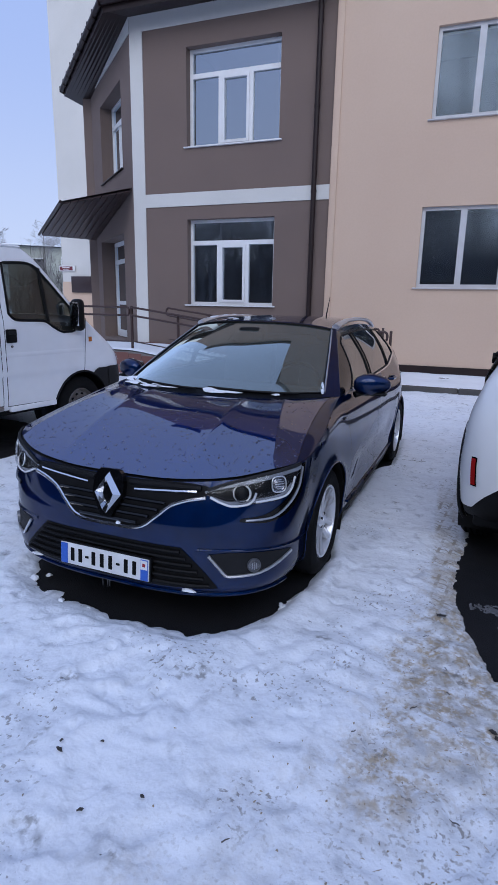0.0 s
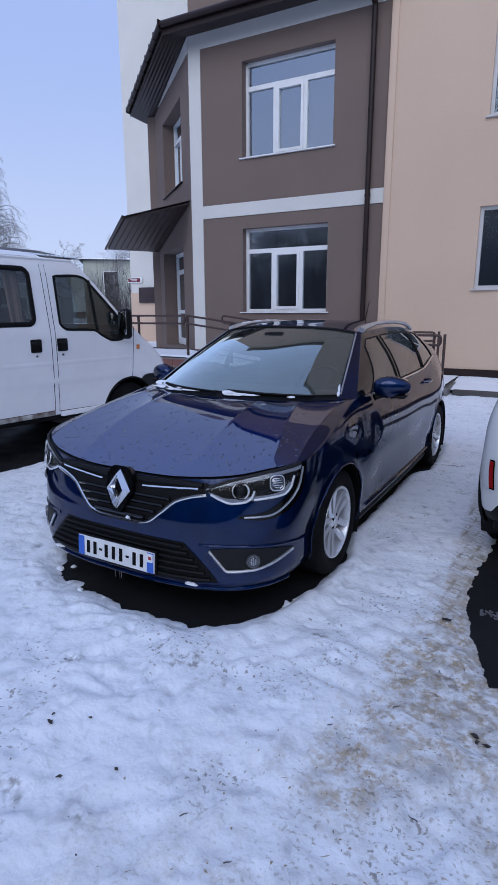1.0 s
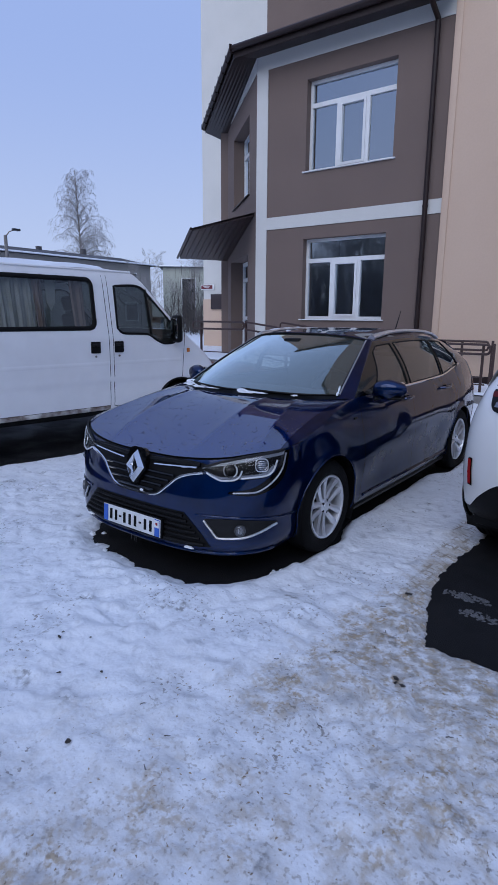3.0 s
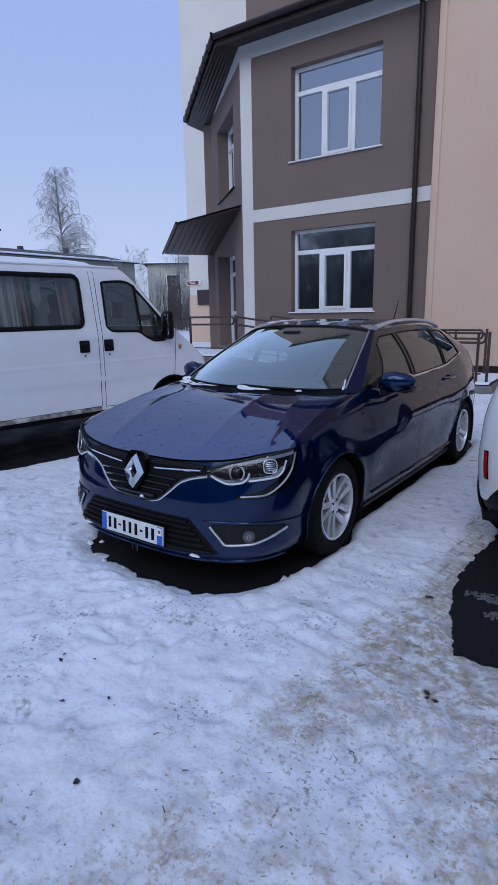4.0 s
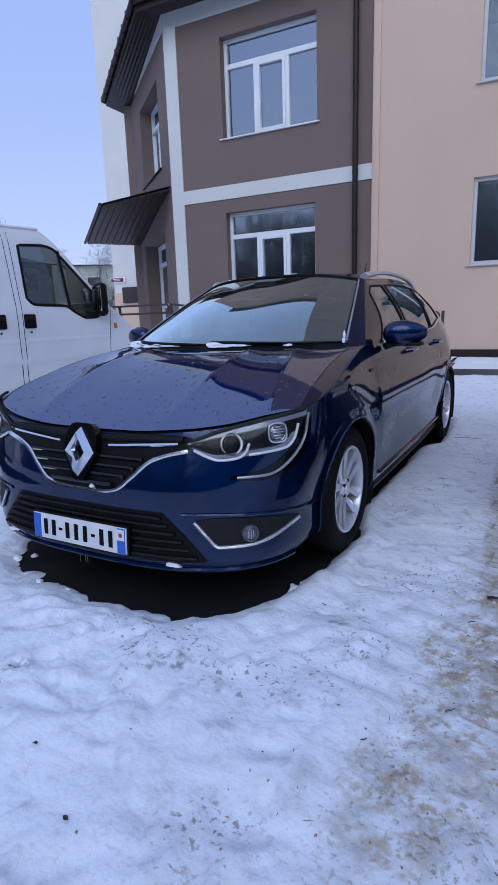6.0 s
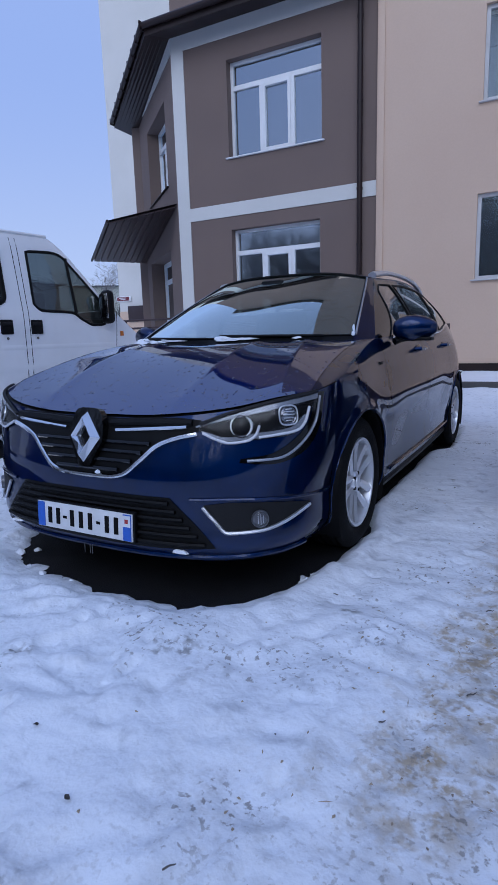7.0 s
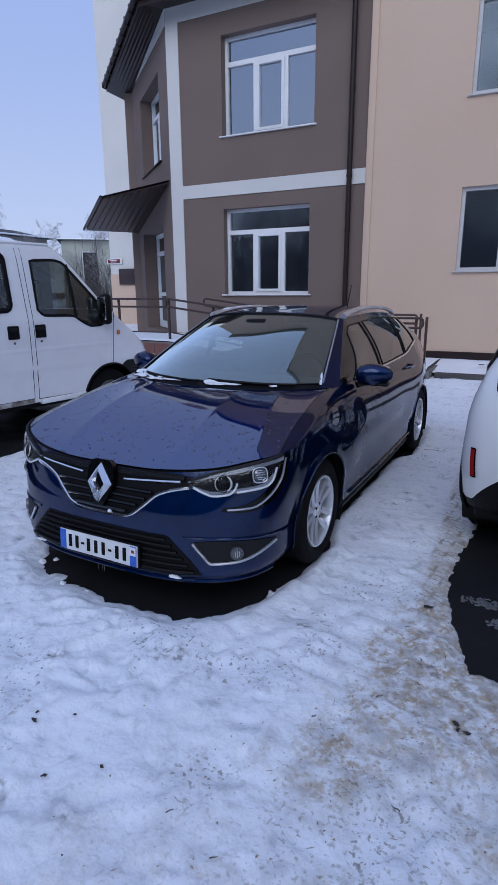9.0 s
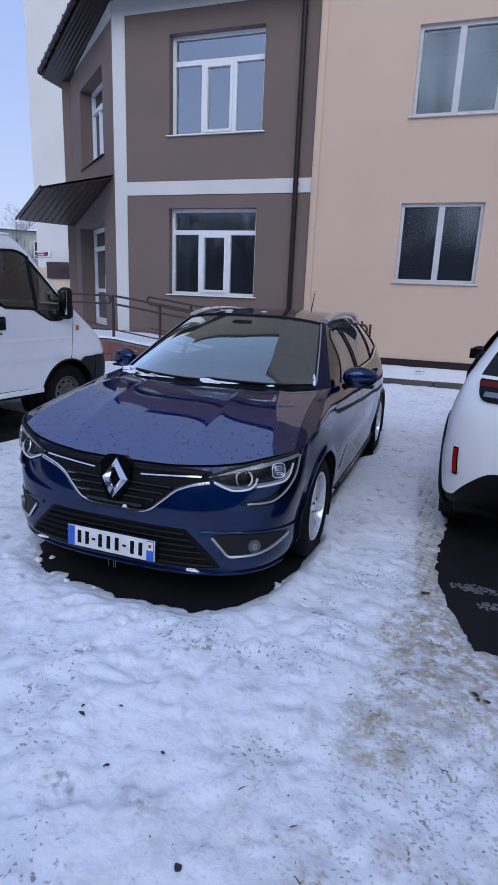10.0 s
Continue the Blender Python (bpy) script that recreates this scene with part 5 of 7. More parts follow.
seal = [screen_pt(s, W_LO, 0.003) for s in steps(-W_S, W_S, n=30)] + [screen_pt(W_S, t, 0.003) for t in steps(W_LO, W_HI, n=12)] + [screen_pt(s, W_HI, 0.003) for s in steps(W_S, -W_S, n=30)] + [screen_pt(-W_S, t, 0.003) for t in steps(W_HI, W_LO, n=12)]
part("screen_seal", tube(seal, 0.0055, 6), BLACK_PLASTIC, car)
part("cowl_tray", lines_sheet(lambda s, t: cowl(s) + Vector((0, -0.02 + 0.09 * t, -0.012 + 0.008 * t)), steps(-0.95, 0.95, n=30), [0, 0.5, 1], flip=True), BLACK_PLASTIC, car)

# cabin
part("dashboard", box(1.36, 0.5, 0.26, (0, 0.52, 0.86), 0.07), CABIN, car)
part("cabin_floor", box(1.5, 2.9, 0.06, (0, 1.8, 0.42)), CABIN, car)
for x in (-0.36, 0.36):
    seat(car, x, 1.35, 0.62)
part("rear_bench", box(1.2, 0.5, 0.2, (0, 2.2, 0.62), 0.06), CLOTH, car)
part("rear_backrest", box(1.2, 0.16, 0.6, (0, 2.52, 0.95), 0.06), CLOTH, car)
part("steering_wheel", ring(0.18, 0.016, Matrix.Translation((0.36, 0.86, 0.96)) @ pose(0, 0, 0, -25, 0, 0)), BLACK_PLASTIC, car)
part("rear_view_mirror", box(0.22, 0.03, 0.07, (0.0, 0.83, 1.30), 0.015), BLACK_PLASTIC, car)
part("sensor_housing", box(0.16, 0.09, 0.05, (0.0, 0.86, 1.345), 0.02), BLACK_PLASTIC, car)
part("underbody", box(1.5, 4.0, 0.12, (0, 1.45, 0.27), 0.02), BLACK_PLASTIC, car)
for cy, cz in ARCHES:
    wheel_well(car, cy, cz, ARCH_R + 0.004, 0.55, 0.875)
for y in (0.0, 2.712):
    for sd in (1, -1):
        wheel(car, sd * 0.765, y, sd)

# grille with its bright smile-shaped frame
SMILE_R = [(0.12, 0.487), (0.185, 0.499), (0.26, 0.552), (0.34, 0.618), (0.42, 0.648), (0.495, 0.664)]
SMILE = [(-x, z) for x, z in SMILE_R[::-1]] + [(0, 0.485)] + SMILE_R
TOPG_R = [(0.15, 0.712), (0.3, 0.718), (0.4, 0.720), (0.5, 0.712)]
TOPG = [(-x, z) for x, z in TOPG_R[::-1]] + [(0, 0.711)] + TOPG_R
grille = part("grille", bump_patch(TOPG, SMILE, 0.004, 60, 14), BLACK_PLASTIC, car, "black grille in a bright curved frame")
part("bright_frame", bump_tube(SMILE, 0.010, 0.0100, 80, 8), CHROME, grille, "chrome frame strip")
for z, w in ((0.515, 0.165), (0.550, 0.225), (0.585, 0.27), (0.620, 0.305)):
    part("slat", bump_tube([(-w, z), (0, z), (w, z)], 0.012, 0.009, 40, 6), GLOSS_BLACK, grille)
for sd in (1, -1):
    part("bright_bar", bump_tube([(sd * 0.135, 0.664), (sd * 0.29, 0.675), (sd * 0.452, 0.686)], 0.012, 0.0075, 20, 6), CHROME, grille)
    part("gloss_blade", bump_tube([(sd * 0.10, 0.692), (sd * 0.27, 0.700), (sd * 0.47, 0.702)], 0.008, 0.014, 20, 6), BLACK_PLASTIC, grille)

# badge: a plain bright rhomb on a dark shield
bm = bmesh.new()
q = Matrix.Translation((0, -0.893, 0.638)) @ pose(0, 0, 0, -13, 0, 0)
outer, inner = [(0, -0.102), (0.077, 0), (0, 0.102), (-0.077, 0)], [(0, -0.052), (0.028, 0), (0, 0.052), (-0.028, 0)]
mid = [((a + c) / 2, (b + d) / 2) for (a, b), (c, d) in zip(outer, inner)]
vo, vm, vi = [[bm.verts.new(q @ Vector((x, dy, z))) for x, z in pts] for pts, dy in ((outer, 0.0), (mid, -0.030), (inner, 0.004))]
for a, b in ((vo, vm), (vm, vi)):
    for i in range(4):
        bm.faces.new((a[i - 1], a[i], b[i], b[i - 1]))
bmesh.ops.recalc_face_normals(bm, faces=bm.faces)
badge = part("badge", bm, CHROME, car, "bright metal rhomb badge", smooth=0)
part("shield", prism([(0.03, -0.115), (0.088, -0.01), (0.086, 0.05), (0.070, 0.098), (0.054, 0.114), (0.03, 0.119), (-0.03, 0.119), (-0.054, 0.114), (-0.070, 0.098), (-0.086, 0.05), (-0.088, -0.01), (-0.03, -0.115)], 0.002, 0.034, None, q), GLOSS_BLACK, badge)

# headlamps
HU = [(0.487, 0.690), (0.545, 0.714), (0.605, 0.733), (0.742, 0.769), (0.80, 0.785), (0.852, 0.800)]
HL = [(0.487, 0.680), (0.545, 0.650), (0.612, 0.627), (0.70, 0.641), (0.80, 0.652), (0.840, 0.715)]
for sd in (1, -1):
    fl = (lambda p: p) if sd > 0 else flip_pts
    lamp = part("headlamp", bump_patch(fl(HU), fl(HL), 0.003, 30, 10), LAMP_BLACK, car, "clear headlamp with a bright daylight-running strip")
    part("lens", bump_patch(fl(HU), fl(HL), 0.012, 30, 10, 0.006), LENS, lamp).visible_shadow = False
    for x, z, r, core in ((0.649, 0.690, 0.040, LAMP_BLACK), (0.787, 0.724, 0.036, PROJECTOR)):
        c = bump(s_of(sd * x, z), z, 0.0)
        n = (bump(s_of(sd * x, z), z, 0.02) - c).normalized()
        m = Matrix.Translation(c) @ n.to_track_quat("X", "Z").to_matrix().to_4x4()
        # a thin bright rim, rounded off to a square on the outer lamp, round a deep dark bowl
        pw_ = 2.0 if core is LAMP_BLACK else 3.2

        def rim_at(k, rad, dx):
            a_ = k * 2 * math.pi / 40
            ca, sa = math.cos(a_), math.sin(a_)
            g_ = (abs(ca) ** pw_ + abs(sa) ** pw_) ** (-1 / pw_)
            return m @ Vector((dx, rad * g_ * ca, rad * g_ * sa))
        part("reflector", tube([rim_at(k, r, 0.009) for k in range(40)], 0.0022 if core is LAMP_BLACK else 0.0032, 6, closed=True), DARK_GREY if core is LAMP_BLACK else SILVER, lamp)
        part("projector", lathe([(0.005, r * 0.96), (0.002, r * 0.8), (0.005, r * 0.62), (0.011, r * 0.5), (0.014, r * 0.25), (0.015, 0.001)], 28, None, m), core, lamp)
        if core is LAMP_BLACK:
            # bright arcs on both flanks of the bowl
            part("bright_arc", tube([rim_at(k, r * 0.97, 0.013) for k in range(-7, 8)], [0.0012 + 0.0042 * math.cos(k * math.pi / 15) for k in range(-7, 8)], 6), SILVER, lamp)
            part("bright_arc", tube([rim_at(k, r * 0.97, 0.013) for k in range(14, 27)], [0.001 + 0.0018 * math.cos((k - 20) * math.pi / 13) for k in range(14, 27)], 6), SILVER, lamp)
        else:
            for zz, w_ in ((-0.020, 0.026), (-0.010, 0.040), (0.002, 0.046), (0.013, 0.042), (0.022, 0.026)):
                part("facet", box(0.004, w_, 0.004, (0.015, 0, zz), 0.0015, None, m), SILVER, lamp)
    # grey upper panel inside the lens
    part("upper_panel", bump_patch(fl(HU), fl([(x, z - 0.006 - 0.017 * min(1, 6 * (x - 0.487))) for x, z in HU]), 0.0085, 30, 4), FROST, lamp)
    # frosted floor of the lamp above its lower edge
    part("lamp_floor", bump_patch(fl([(0.52, 0.672), (0.60, 0.652), (0.69, 0.664), (0.80, 0.682), (0.826, 0.722)]), fl([(0.50, 0.676), (0.59, 0.638), (0.69, 0.645), (0.81, 0.660), (0.836, 0.722)]), 0.007, 24, 3), FROST, lamp)
    part("running_light", bump_tube(fl([(0.515, 0.666), (0.565, 0.645), (0.612, 0.632), (0.675, 0.640), (0.700, 0.665), (0.706, 0.692)]), 0.010, 0.0054, 30, 6), LAMP_WHITE, lamp)
    part("running_light", bump_tube(fl([(0.708, 0.650), (0.76, 0.657), (0.812, 0.668), (0.830, 0.70), (0.836, 0.750)]), 0.010, 0.0054, 20, 6), LAMP_WHITE, lamp)
    part("lamp_brow", bump_tube(fl([(0.50, 0.697), (0.605, 0.736), (0.742, 0.774), (0.85, 0.803)]), 0.006, 0.009, 30, 6), DARK_GREY, lamp)
    # the dark channel that runs on below the lamp
    part("lamp_channel", bump_patch(fl([(0.655, 0.574), (0.74, 0.586), (0.805, 0.632), (0.842, 0.71), (0.850, 0.800)]), fl([(0.650, 0.560), (0.75, 0.549), (0.833, 0.588), (0.861, 0.70), (0.864, 0.800)]), 0.003, 24, 3), GLOSS_BLACK, lamp)
    part("channel_strip", bump_tube(fl([(0.675, 0.566), (0.765, 0.570), (0.828, 0.625), (0.853, 0.71), (0.857, 0.785)]), 0.006, 0.0055, 24, 6), FROST, lamp)

# lower intake
INU = [(-0.395, 0.423), (-0.3, 0.423), (0, 0.424), (0.3, 0.423), (0.395, 0.423)]
INL = [(-0.575, 0.238), (-0.40, 0.230), (0, 0.224), (0.40, 0.230), (0.575, 0.238)]
intake = part("lower_intake", bump_patch(INU, INL, 0.003, 60, 12), BLACK_PLASTIC, car, "black slatted lower air intake")
for k in range(6):
    z = 0.252 + 0.03 * k
    w = 0.552 - (z - 0.238) * 0.97
    part("slat", bump_tube([(-w, z), (0, z), (w, z)], 0.010, 0.0085, 40, 6), BLACK_PLASTIC, intake)
part("lip", bump_tube([(-0.8, 0.205), (-0.4, 0.196), (0, 0.192), (0.4, 0.196), (0.8, 0.205)], 0.002, 0.012, 50, 8), BLUE, car)

# fog lamp housings
FU = [(0.53, 0.402), (0.62, 0.412), (0.73, 0.407), (0.785, 0.396), (0.826, 0.374)]
FL_ = [(0.53, 0.394), (0.57, 0.345), (0.62, 0.300), (0.71, 0.304), (0.826, 0.364)]
for sd in (1, -1):
    fl = (lambda p: p) if sd > 0 else flip_pts
    fog = part("fog_lamp_housing", bump_patch(fl(FU), fl(FL_), 0.004, 30, 8), DARK_GREY, car, "dark fog lamp housing with a bright lower edge")
    part("bright_edge", bump_tube(fl([(0.527, 0.396), (0.57, 0.343), (0.615, 0.297), (0.71, 0.301), (0.824, 0.363)]), 0.009, 0.0075, 40, 6), SILVER, fog)
    part("upper_edge", bump_tube(fl([(0.475, 0.420), (0.60, 0.424), (0.72, 0.420), (0.79, 0.412), (0.845, 0.384)]), 0.0, 0.008, 30, 8), BLUE, fog)
    c = bump(s_of(sd * 0.712, 0.346), 0.346, 0.004)
    n = (bump(s_of(sd * 0.712, 0.346), 0.346, 0.03) - c).normalized()
    m = Matrix.Translation(c) @ n.to_track_quat("X", "Z").to_matrix().to_4x4()
    part("fog_lamp", lathe([(0.0, 0.034), (0.014, 0.032), (0.014, 0.029), (0.008, 0.026), (0.012, 0.016), (0.013, 0.001)], 28, None, m), GARNISH, fog)
    for k in (-1, 0, 1):
        part("fog_rib", box(0.004, 0.003, 0.04 - 0.010 * abs(k), (0.014, 0.010 * k, 0), 0.001, None, m), SILVER, fog)
    part("fog_lens", lathe([(0.012, 0.030), (0.018, 0.018), (0.019, 0.001)], 28, None, m), LENS, fog)

# registration plate with bars in place of its characters
pq = Matrix.Translation((0, -0.945, 0.303)) @ pose(0, 0, 0, -4, 0, 0)
plate = part("registration_plate", box(0.52, 0.008, 0.11, (0, 0, 0), 0.003, None, pq), PLATE_WHITE, car, "white plate with blue ends and dark bars")
part("holder", box(0.535, 0.02, 0.125, (0, 0.012, 0), 0.004, None, pq), BLACK_PLASTIC, plate)
part("blue_end", box(0.04, 0.003, 0.104, (-0.236, -0.005, 0), 0, None, pq), PLATE_BLUE, plate)
part("blue_end", box(0.04, 0.003, 0.104, (0.236, -0.005, 0), 0, None, pq), PLATE_BLUE, plate)
part("pale_square", box(0.036, 0.003, 0.044, (0.236, -0.0075, 0.026), 0, None, pq), PLATE_WHITE, plate)
part("red_mark", box(0.016, 0.002, 0.016, (0.236, -0.0095, 0.026), 0, None, pq), RED_LENS, plate)
for x in (-0.185, -0.138, -0.058, -0.008, 0.042, 0.132, 0.180):
    part("text_bar", box(0.021, 0.003, 0.068, (x, -0.005, 0), 0, None, pq), INK, plate)
for x in (-0.098, 0.086):
    part("text_bar", box(0.02, 0.003, 0.011, (x, -0.005, 0), 0, None, pq), INK, plate)

# mirrors, handles, wipers, aerial
for sd in (1, -1):
    def mir(u, v, sd=sd):
        a, b = u * 2 * math.pi, v * math.pi
        k = abs(math.sin(b)) ** 0.7
        x = 0.945 + 0.115 * (-math.cos(b))
        taper_ = 1.0 - 0.25 * max(0, -math.cos(b))
        y = 0.70 + 0.075 * k * math.copysign(abs(math.cos(a)) ** 0.8, math.cos(a)) * (1 if math.cos(a) < 0 else 0.55) * taper_ + 0.03 * (-math.cos(b))
        z = 1.035 + 0.072 * k * math.copysign(abs(math.sin(a)) ** 0.8, math.sin(a)) * taper_
        return (sd * x, y, z)
    mr = part("door_mirror", weld(sheet(mir, 28, 18, flip=sd > 0)), BLUE, car, "blue door mirror cap on a black foot")
    part("foot", tube([(sd * 0.84, 0.66, 0.965), (sd * 0.87, 0.68, 0.975), (sd * 0.92, 0.69, 0.985)], [0.035, 0.03, 0.028], 10, flat=0.6), BLACK_PLASTIC, mr)
    part("lower_edge", box(0.19, 0.09, 0.02, (sd * 0.945, 0.705, 0.975), 0.008), BLACK_PLASTIC, mr)
    part("mirror_glass", box(0.16, 0.006, 0.10, (sd * 0.95, 0.752, 1.035), 0.02), CHROME, mr)
    for y in (1.27, 2.22):
        z = 0.905
        hx = side_x(y, z)
        hd = part("door_handle", tube([(sd * (hx - 0.005), y - 0.10, z), (sd * (hx + 0.03), y - 0.08, z + 0.002), (sd * (hx + 0.035), y, z + 0.004), (sd * (hx + 0.03), y + 0.08, z + 0.002), (sd * (hx - 0.005), y + 0.10, z)], [0.012, 0.014, 0.015, 0.014, 0.012], 8), BLUE, car)
        part("recess", lathe([(0, 0.001), (0.001, 0.05), (0.0, 0.055)], 20, None, Matrix.Translation((sd * (hx + 0.001), y, z - 0.004)) @ Matrix.Diagonal((sd, 1.3, 0.6, 1))), GLOSS_BLACK, hd)
    part("side_repeater", box(0.012, 0.05, 0.016, (sd * (side_x(0.38, 0.86) + 0.002), 0.36, 0.86), 0.004), DARK_GREY, car)
for x0, x1, y1 in ((0.62, 0.02, 0.13), (-0.05, -0.60, 0.22)):
    pts = []
    for k in range(13):
        f = k / 12
        s_ = (x0 + (x1 - x0) * f) / P_FOOT.x
        pts.append(screen_pt(s_, 0.03 + 0.025 * f, 0.014))
    wp = part("wiper", tube(pts, 0.008, 6), BLACK_PLASTIC, car, "black wiper crusted with snow")
    part("blade", tube([p + Vector((0, 0.012, -0.008)) for p in pts[3:]], 0.006, 6), RUBBER, wp)
part("aerial", tube([(0.0, 2.92, 1.39), (0.0, 2.94, 1.42), (0.0, 3.06, 1.62)], [0.012, 0.007, 0.003], 8), BLACK_PLASTIC, car)

# ---- the white van; its frame: x to its right, y ahead, on the ground ----
VAN = pose(-3.82, 1.44, 0.0, 0, 0, -7)
van = thing("van", VAN, "white panel van with curtained windows and rusty sills", "van")
v_half = curve([0.38, 0.46, 0.6, 0.72, 0.8, 1.0, 1.15, 1.3, 1.42, 1.7, 1.92, 2.02, 2.06], [0.94, 0.968, 0.982, 0.985, 0.998, 1.0, 1.003, 1.0, 0.985, 0.955, 0.928, 0.90, 0.875])
v_front = curve([0.34, 0.45, 0.6, 0.75, 0.9, 1.0, 1.1, 1.22, 1.36, 1.5, 1.7, 1.9, 2.02, 2.08], [1.66, 1.75, 1.76, 1.74, 1.69, 1.60, 1.47, 1.30, 1.12, 0.98, 0.79, 0.60, 0.46, 0.36])
v_corner = curve([0.34, 0.6, 0.9, 1.1, 1.36, 1.9, 2.08], [0.34, 0.36, 0.34, 0.26, 0.2, 0.2, 0.2])
V_ARCH, V_R = ((0.97, 0.33), (-1.88, 0.33)), 0.405
V_BACK = -3.05


def van_side_end(z):
    return v_front(z) - v_corner(z)


def van_nose(s, z, off=0.0):
    th = min(abs(s), 1) * math.pi / 2
    c = van_side_end(z)
    d = v_front(z) - c
    return Vector((math.copysign((v_half(z) + off) * math.sin(th) ** 0.55, s), c + (d + off) * max(math.cos(th), 0) ** 0.55, z))


def van_side(y, z, sd, off=0.0):
    return Vector((sd * (v_half(z) + off), y, z))


win_hi = curve([0.02, 0.3, 0.42, 0.50, 0.87], [1.885, 1.90, 1.875, 1.80, 1.42])
win_lo = curve([0.02, 0.10, 0.46, 0.58, 0.72, 0.87], [1.40, 1.335, 1.318, 1.25, 1.195, 1.20])


def van_open(y, z):
    if -1.648 < y < -0.272 and 1.39 < z < 1.95:
        return True
    if -2.878 < y < -1.672 and 1.39 < z < 1.95:
        return True
    return 0.026 < y < 0.865 and win_lo(y) < z < win_hi(y)


VZ = steps(0.42, 2.06, n=84)
for sd in (1, -1):
    ys = [k / 230 for k in range(231)]

    def vs_pt(u, z):
        return van_side(V_BACK + 0.12 + (van_side_end(z) - V_BACK - 0.12) * u, z, sd)
    sk = lines_sheet(vs_pt, ys, VZ, lambda u, z: not van_open(V_BACK + 0.12 + (van_side_end(z) - V_BACK - 0.12) * u, z), flip=sd < 0)
    part("body_side", cut_arch(sk, V_ARCH, V_R), WHITE_VAN, van, "white dented body side")
    # glass, black surrounds, seams
    for a, b in ((-1.65, -0.27), (-2.88, -1.67)):
        part("side_window", lines_sheet(lambda y, z: van_side(y, z, sd, -0.004), steps(a, b, n=10), steps(1.385, 1.955, n=6), flip=sd < 0), VAN_GLASS, van, "dark side window with curtains behind").visible_shadow = False
        rr = 0.07
        loop_ = []
        for cy, cz, a0 in ((b - rr, 1.945 - rr, 0), (a + rr, 1.945 - rr, 90), (a + rr, 1.395 + rr, 180), (b - rr, 1.395 + rr, 270)):
            for k in range(6):
                t = radians(a0 + 18 * k)
                loop_.append(van_side(cy + rr * math.cos(t), cz + rr * math.sin(t), sd, 0.004))
        part("window_seal", tube(loop_, 0.025, 8, closed=True, flat=0.5), BLACK_PLASTIC, van)
    fw = lines_sheet(lambda y, v: van_side(y, win_lo(y) + (win_hi(y) - win_lo(y)) * v, sd, -0.004), steps(0.02, 0.87, n=24), steps(0, 1, n=8), flip=sd < 0)
    part("door_window", fw, VAN_GLASS, van, "cab door window").visible_shadow = False
    edge = [van_side(y, win_hi(y), sd, 0.003) for y in steps(0.03, 0.87, n=24)] + [van_side(y, win_lo(y), sd, 0.003) for y in steps(0.87, 0.03, n=24)]
    part("window_seal", tube(edge, 0.014, 8, closed=True, flat=0.6), BLACK_PLASTIC, van)
    part("window_bar", tube([van_side(0.47, 1.86, sd, 0.003), van_side(0.51, 1.31, sd, 0.003)], 0.016, 6), BLACK_PLASTIC, van)
    for pts in ([(-0.12, 2.0), (-0.10, 1.2), (-0.10, 0.47)], [(-0.06, 2.0), (-0.045, 1.2), (-0.045, 0.46)], [(1.05, 1.34), (1.02, 1.0), (1.0, 0.74)], [(-0.045, 0.46), (0.3, 0.455), (0.58, 0.45)], [(-1.68, 2.0), (-1.68, 0.47)], [(-1.68, 0.47), (-0.10, 0.47)]):
        ln = line(pts)
        part("panel_gap", tube([van_side(*ln(k / 16), sd, -0.001) for k in range(17)], 0.0040, 5), DARK_GREY, van)
    part("waist_crease", tube([van_side(y, 0.985, sd, -0.1175) for y in steps(-2.9, 1.0, n=20)], 0.12, 40), WHITE_VAN, van)
    part("gutter", tube([van_side(y, 2.055, sd, 0.004) for y in steps(-2.9, 0.30, n=20)], 0.016, 6), WHITE_VAN, van)
    for y, nm in ((0.03, "door_handle"), (-0.285, "door_handle")):
        hd = part(nm, box(0.03, 0.125, 0.135, van_side(y, 1.175, sd, 0.0), 0.012), BLACK_PLASTIC, van, "black square door handle")
        part("grip", box(0.012, 0.10, 0.03, van_side(y, 1.205, sd, 0.02), 0.005), DARK_GREY, hd)
        part("lock", lathe([(0, 0.012), (0.008, 0.012), (0.009, 0.001)], 12, None, Matrix.Translation(van_side(y, 1.07, sd)) @ Matrix.Diagonal((sd, 1, 1, 1))), STEEL, hd)
    part("side_marker", box(0.014, 0.045, 0.055, van_side(1.10, 1.10, sd, 0.004), 0.006), AMBER, van, "amber side indicator")
    mr = part("door_mirror", box(0.15, 0.11, 0.35, (sd * 1.08, 0.86, 1.38), 0.05, seg=4), BLACK_PLASTIC, van, "large black door mirror")
    part("arm", tube([(sd * 0.98, 0.86, 1.33), (sd * 1.05, 0.90, 1.34), (sd * 1.09, 0.93, 1.36)], 0.03, 8), BLACK_PLASTIC, mr)
    part("mirror_glass", box(0.13, 0.006, 0.26, (sd * 1.08, 0.808, 1.39), 0.002), CHROME, mr)
    # dark wing and bumper corner round the front wheel, liner lip
    lip = []
    for k in range(31):
        a = -0.1 + (math.pi + 0.2) * k / 30
        lip.append(van_side(V_ARCH[0][0] + V_R * math.cos(a), max(V_ARCH[0][1] + V_R * math.sin(a), 0.42), sd, 0.0))
    part("arch_lip", tube(lip, 0.012, 6), BLACK_PLASTIC, van)
    part("wing_moulding", lines_sheet(lambda y, z: van_side(y, z, sd, 0.006), steps(1.12, 1.40, n=40), steps(0.42, 0.755, n=44), lambda y, z: math.hypot(y - 0.97, z - 0.33) > V_R - 0.006 and z < 0.755 - 0.10 * max(0, (1.24 - y) / 0.12) ** 2, flip=sd < 0), DARK_GREY, van)
    part("sill", box(0.05, 1.6, 0.05, (sd * 0.955, -0.9, 0.445), 0.012), RUSTY, van, "white sill flaked with rust")
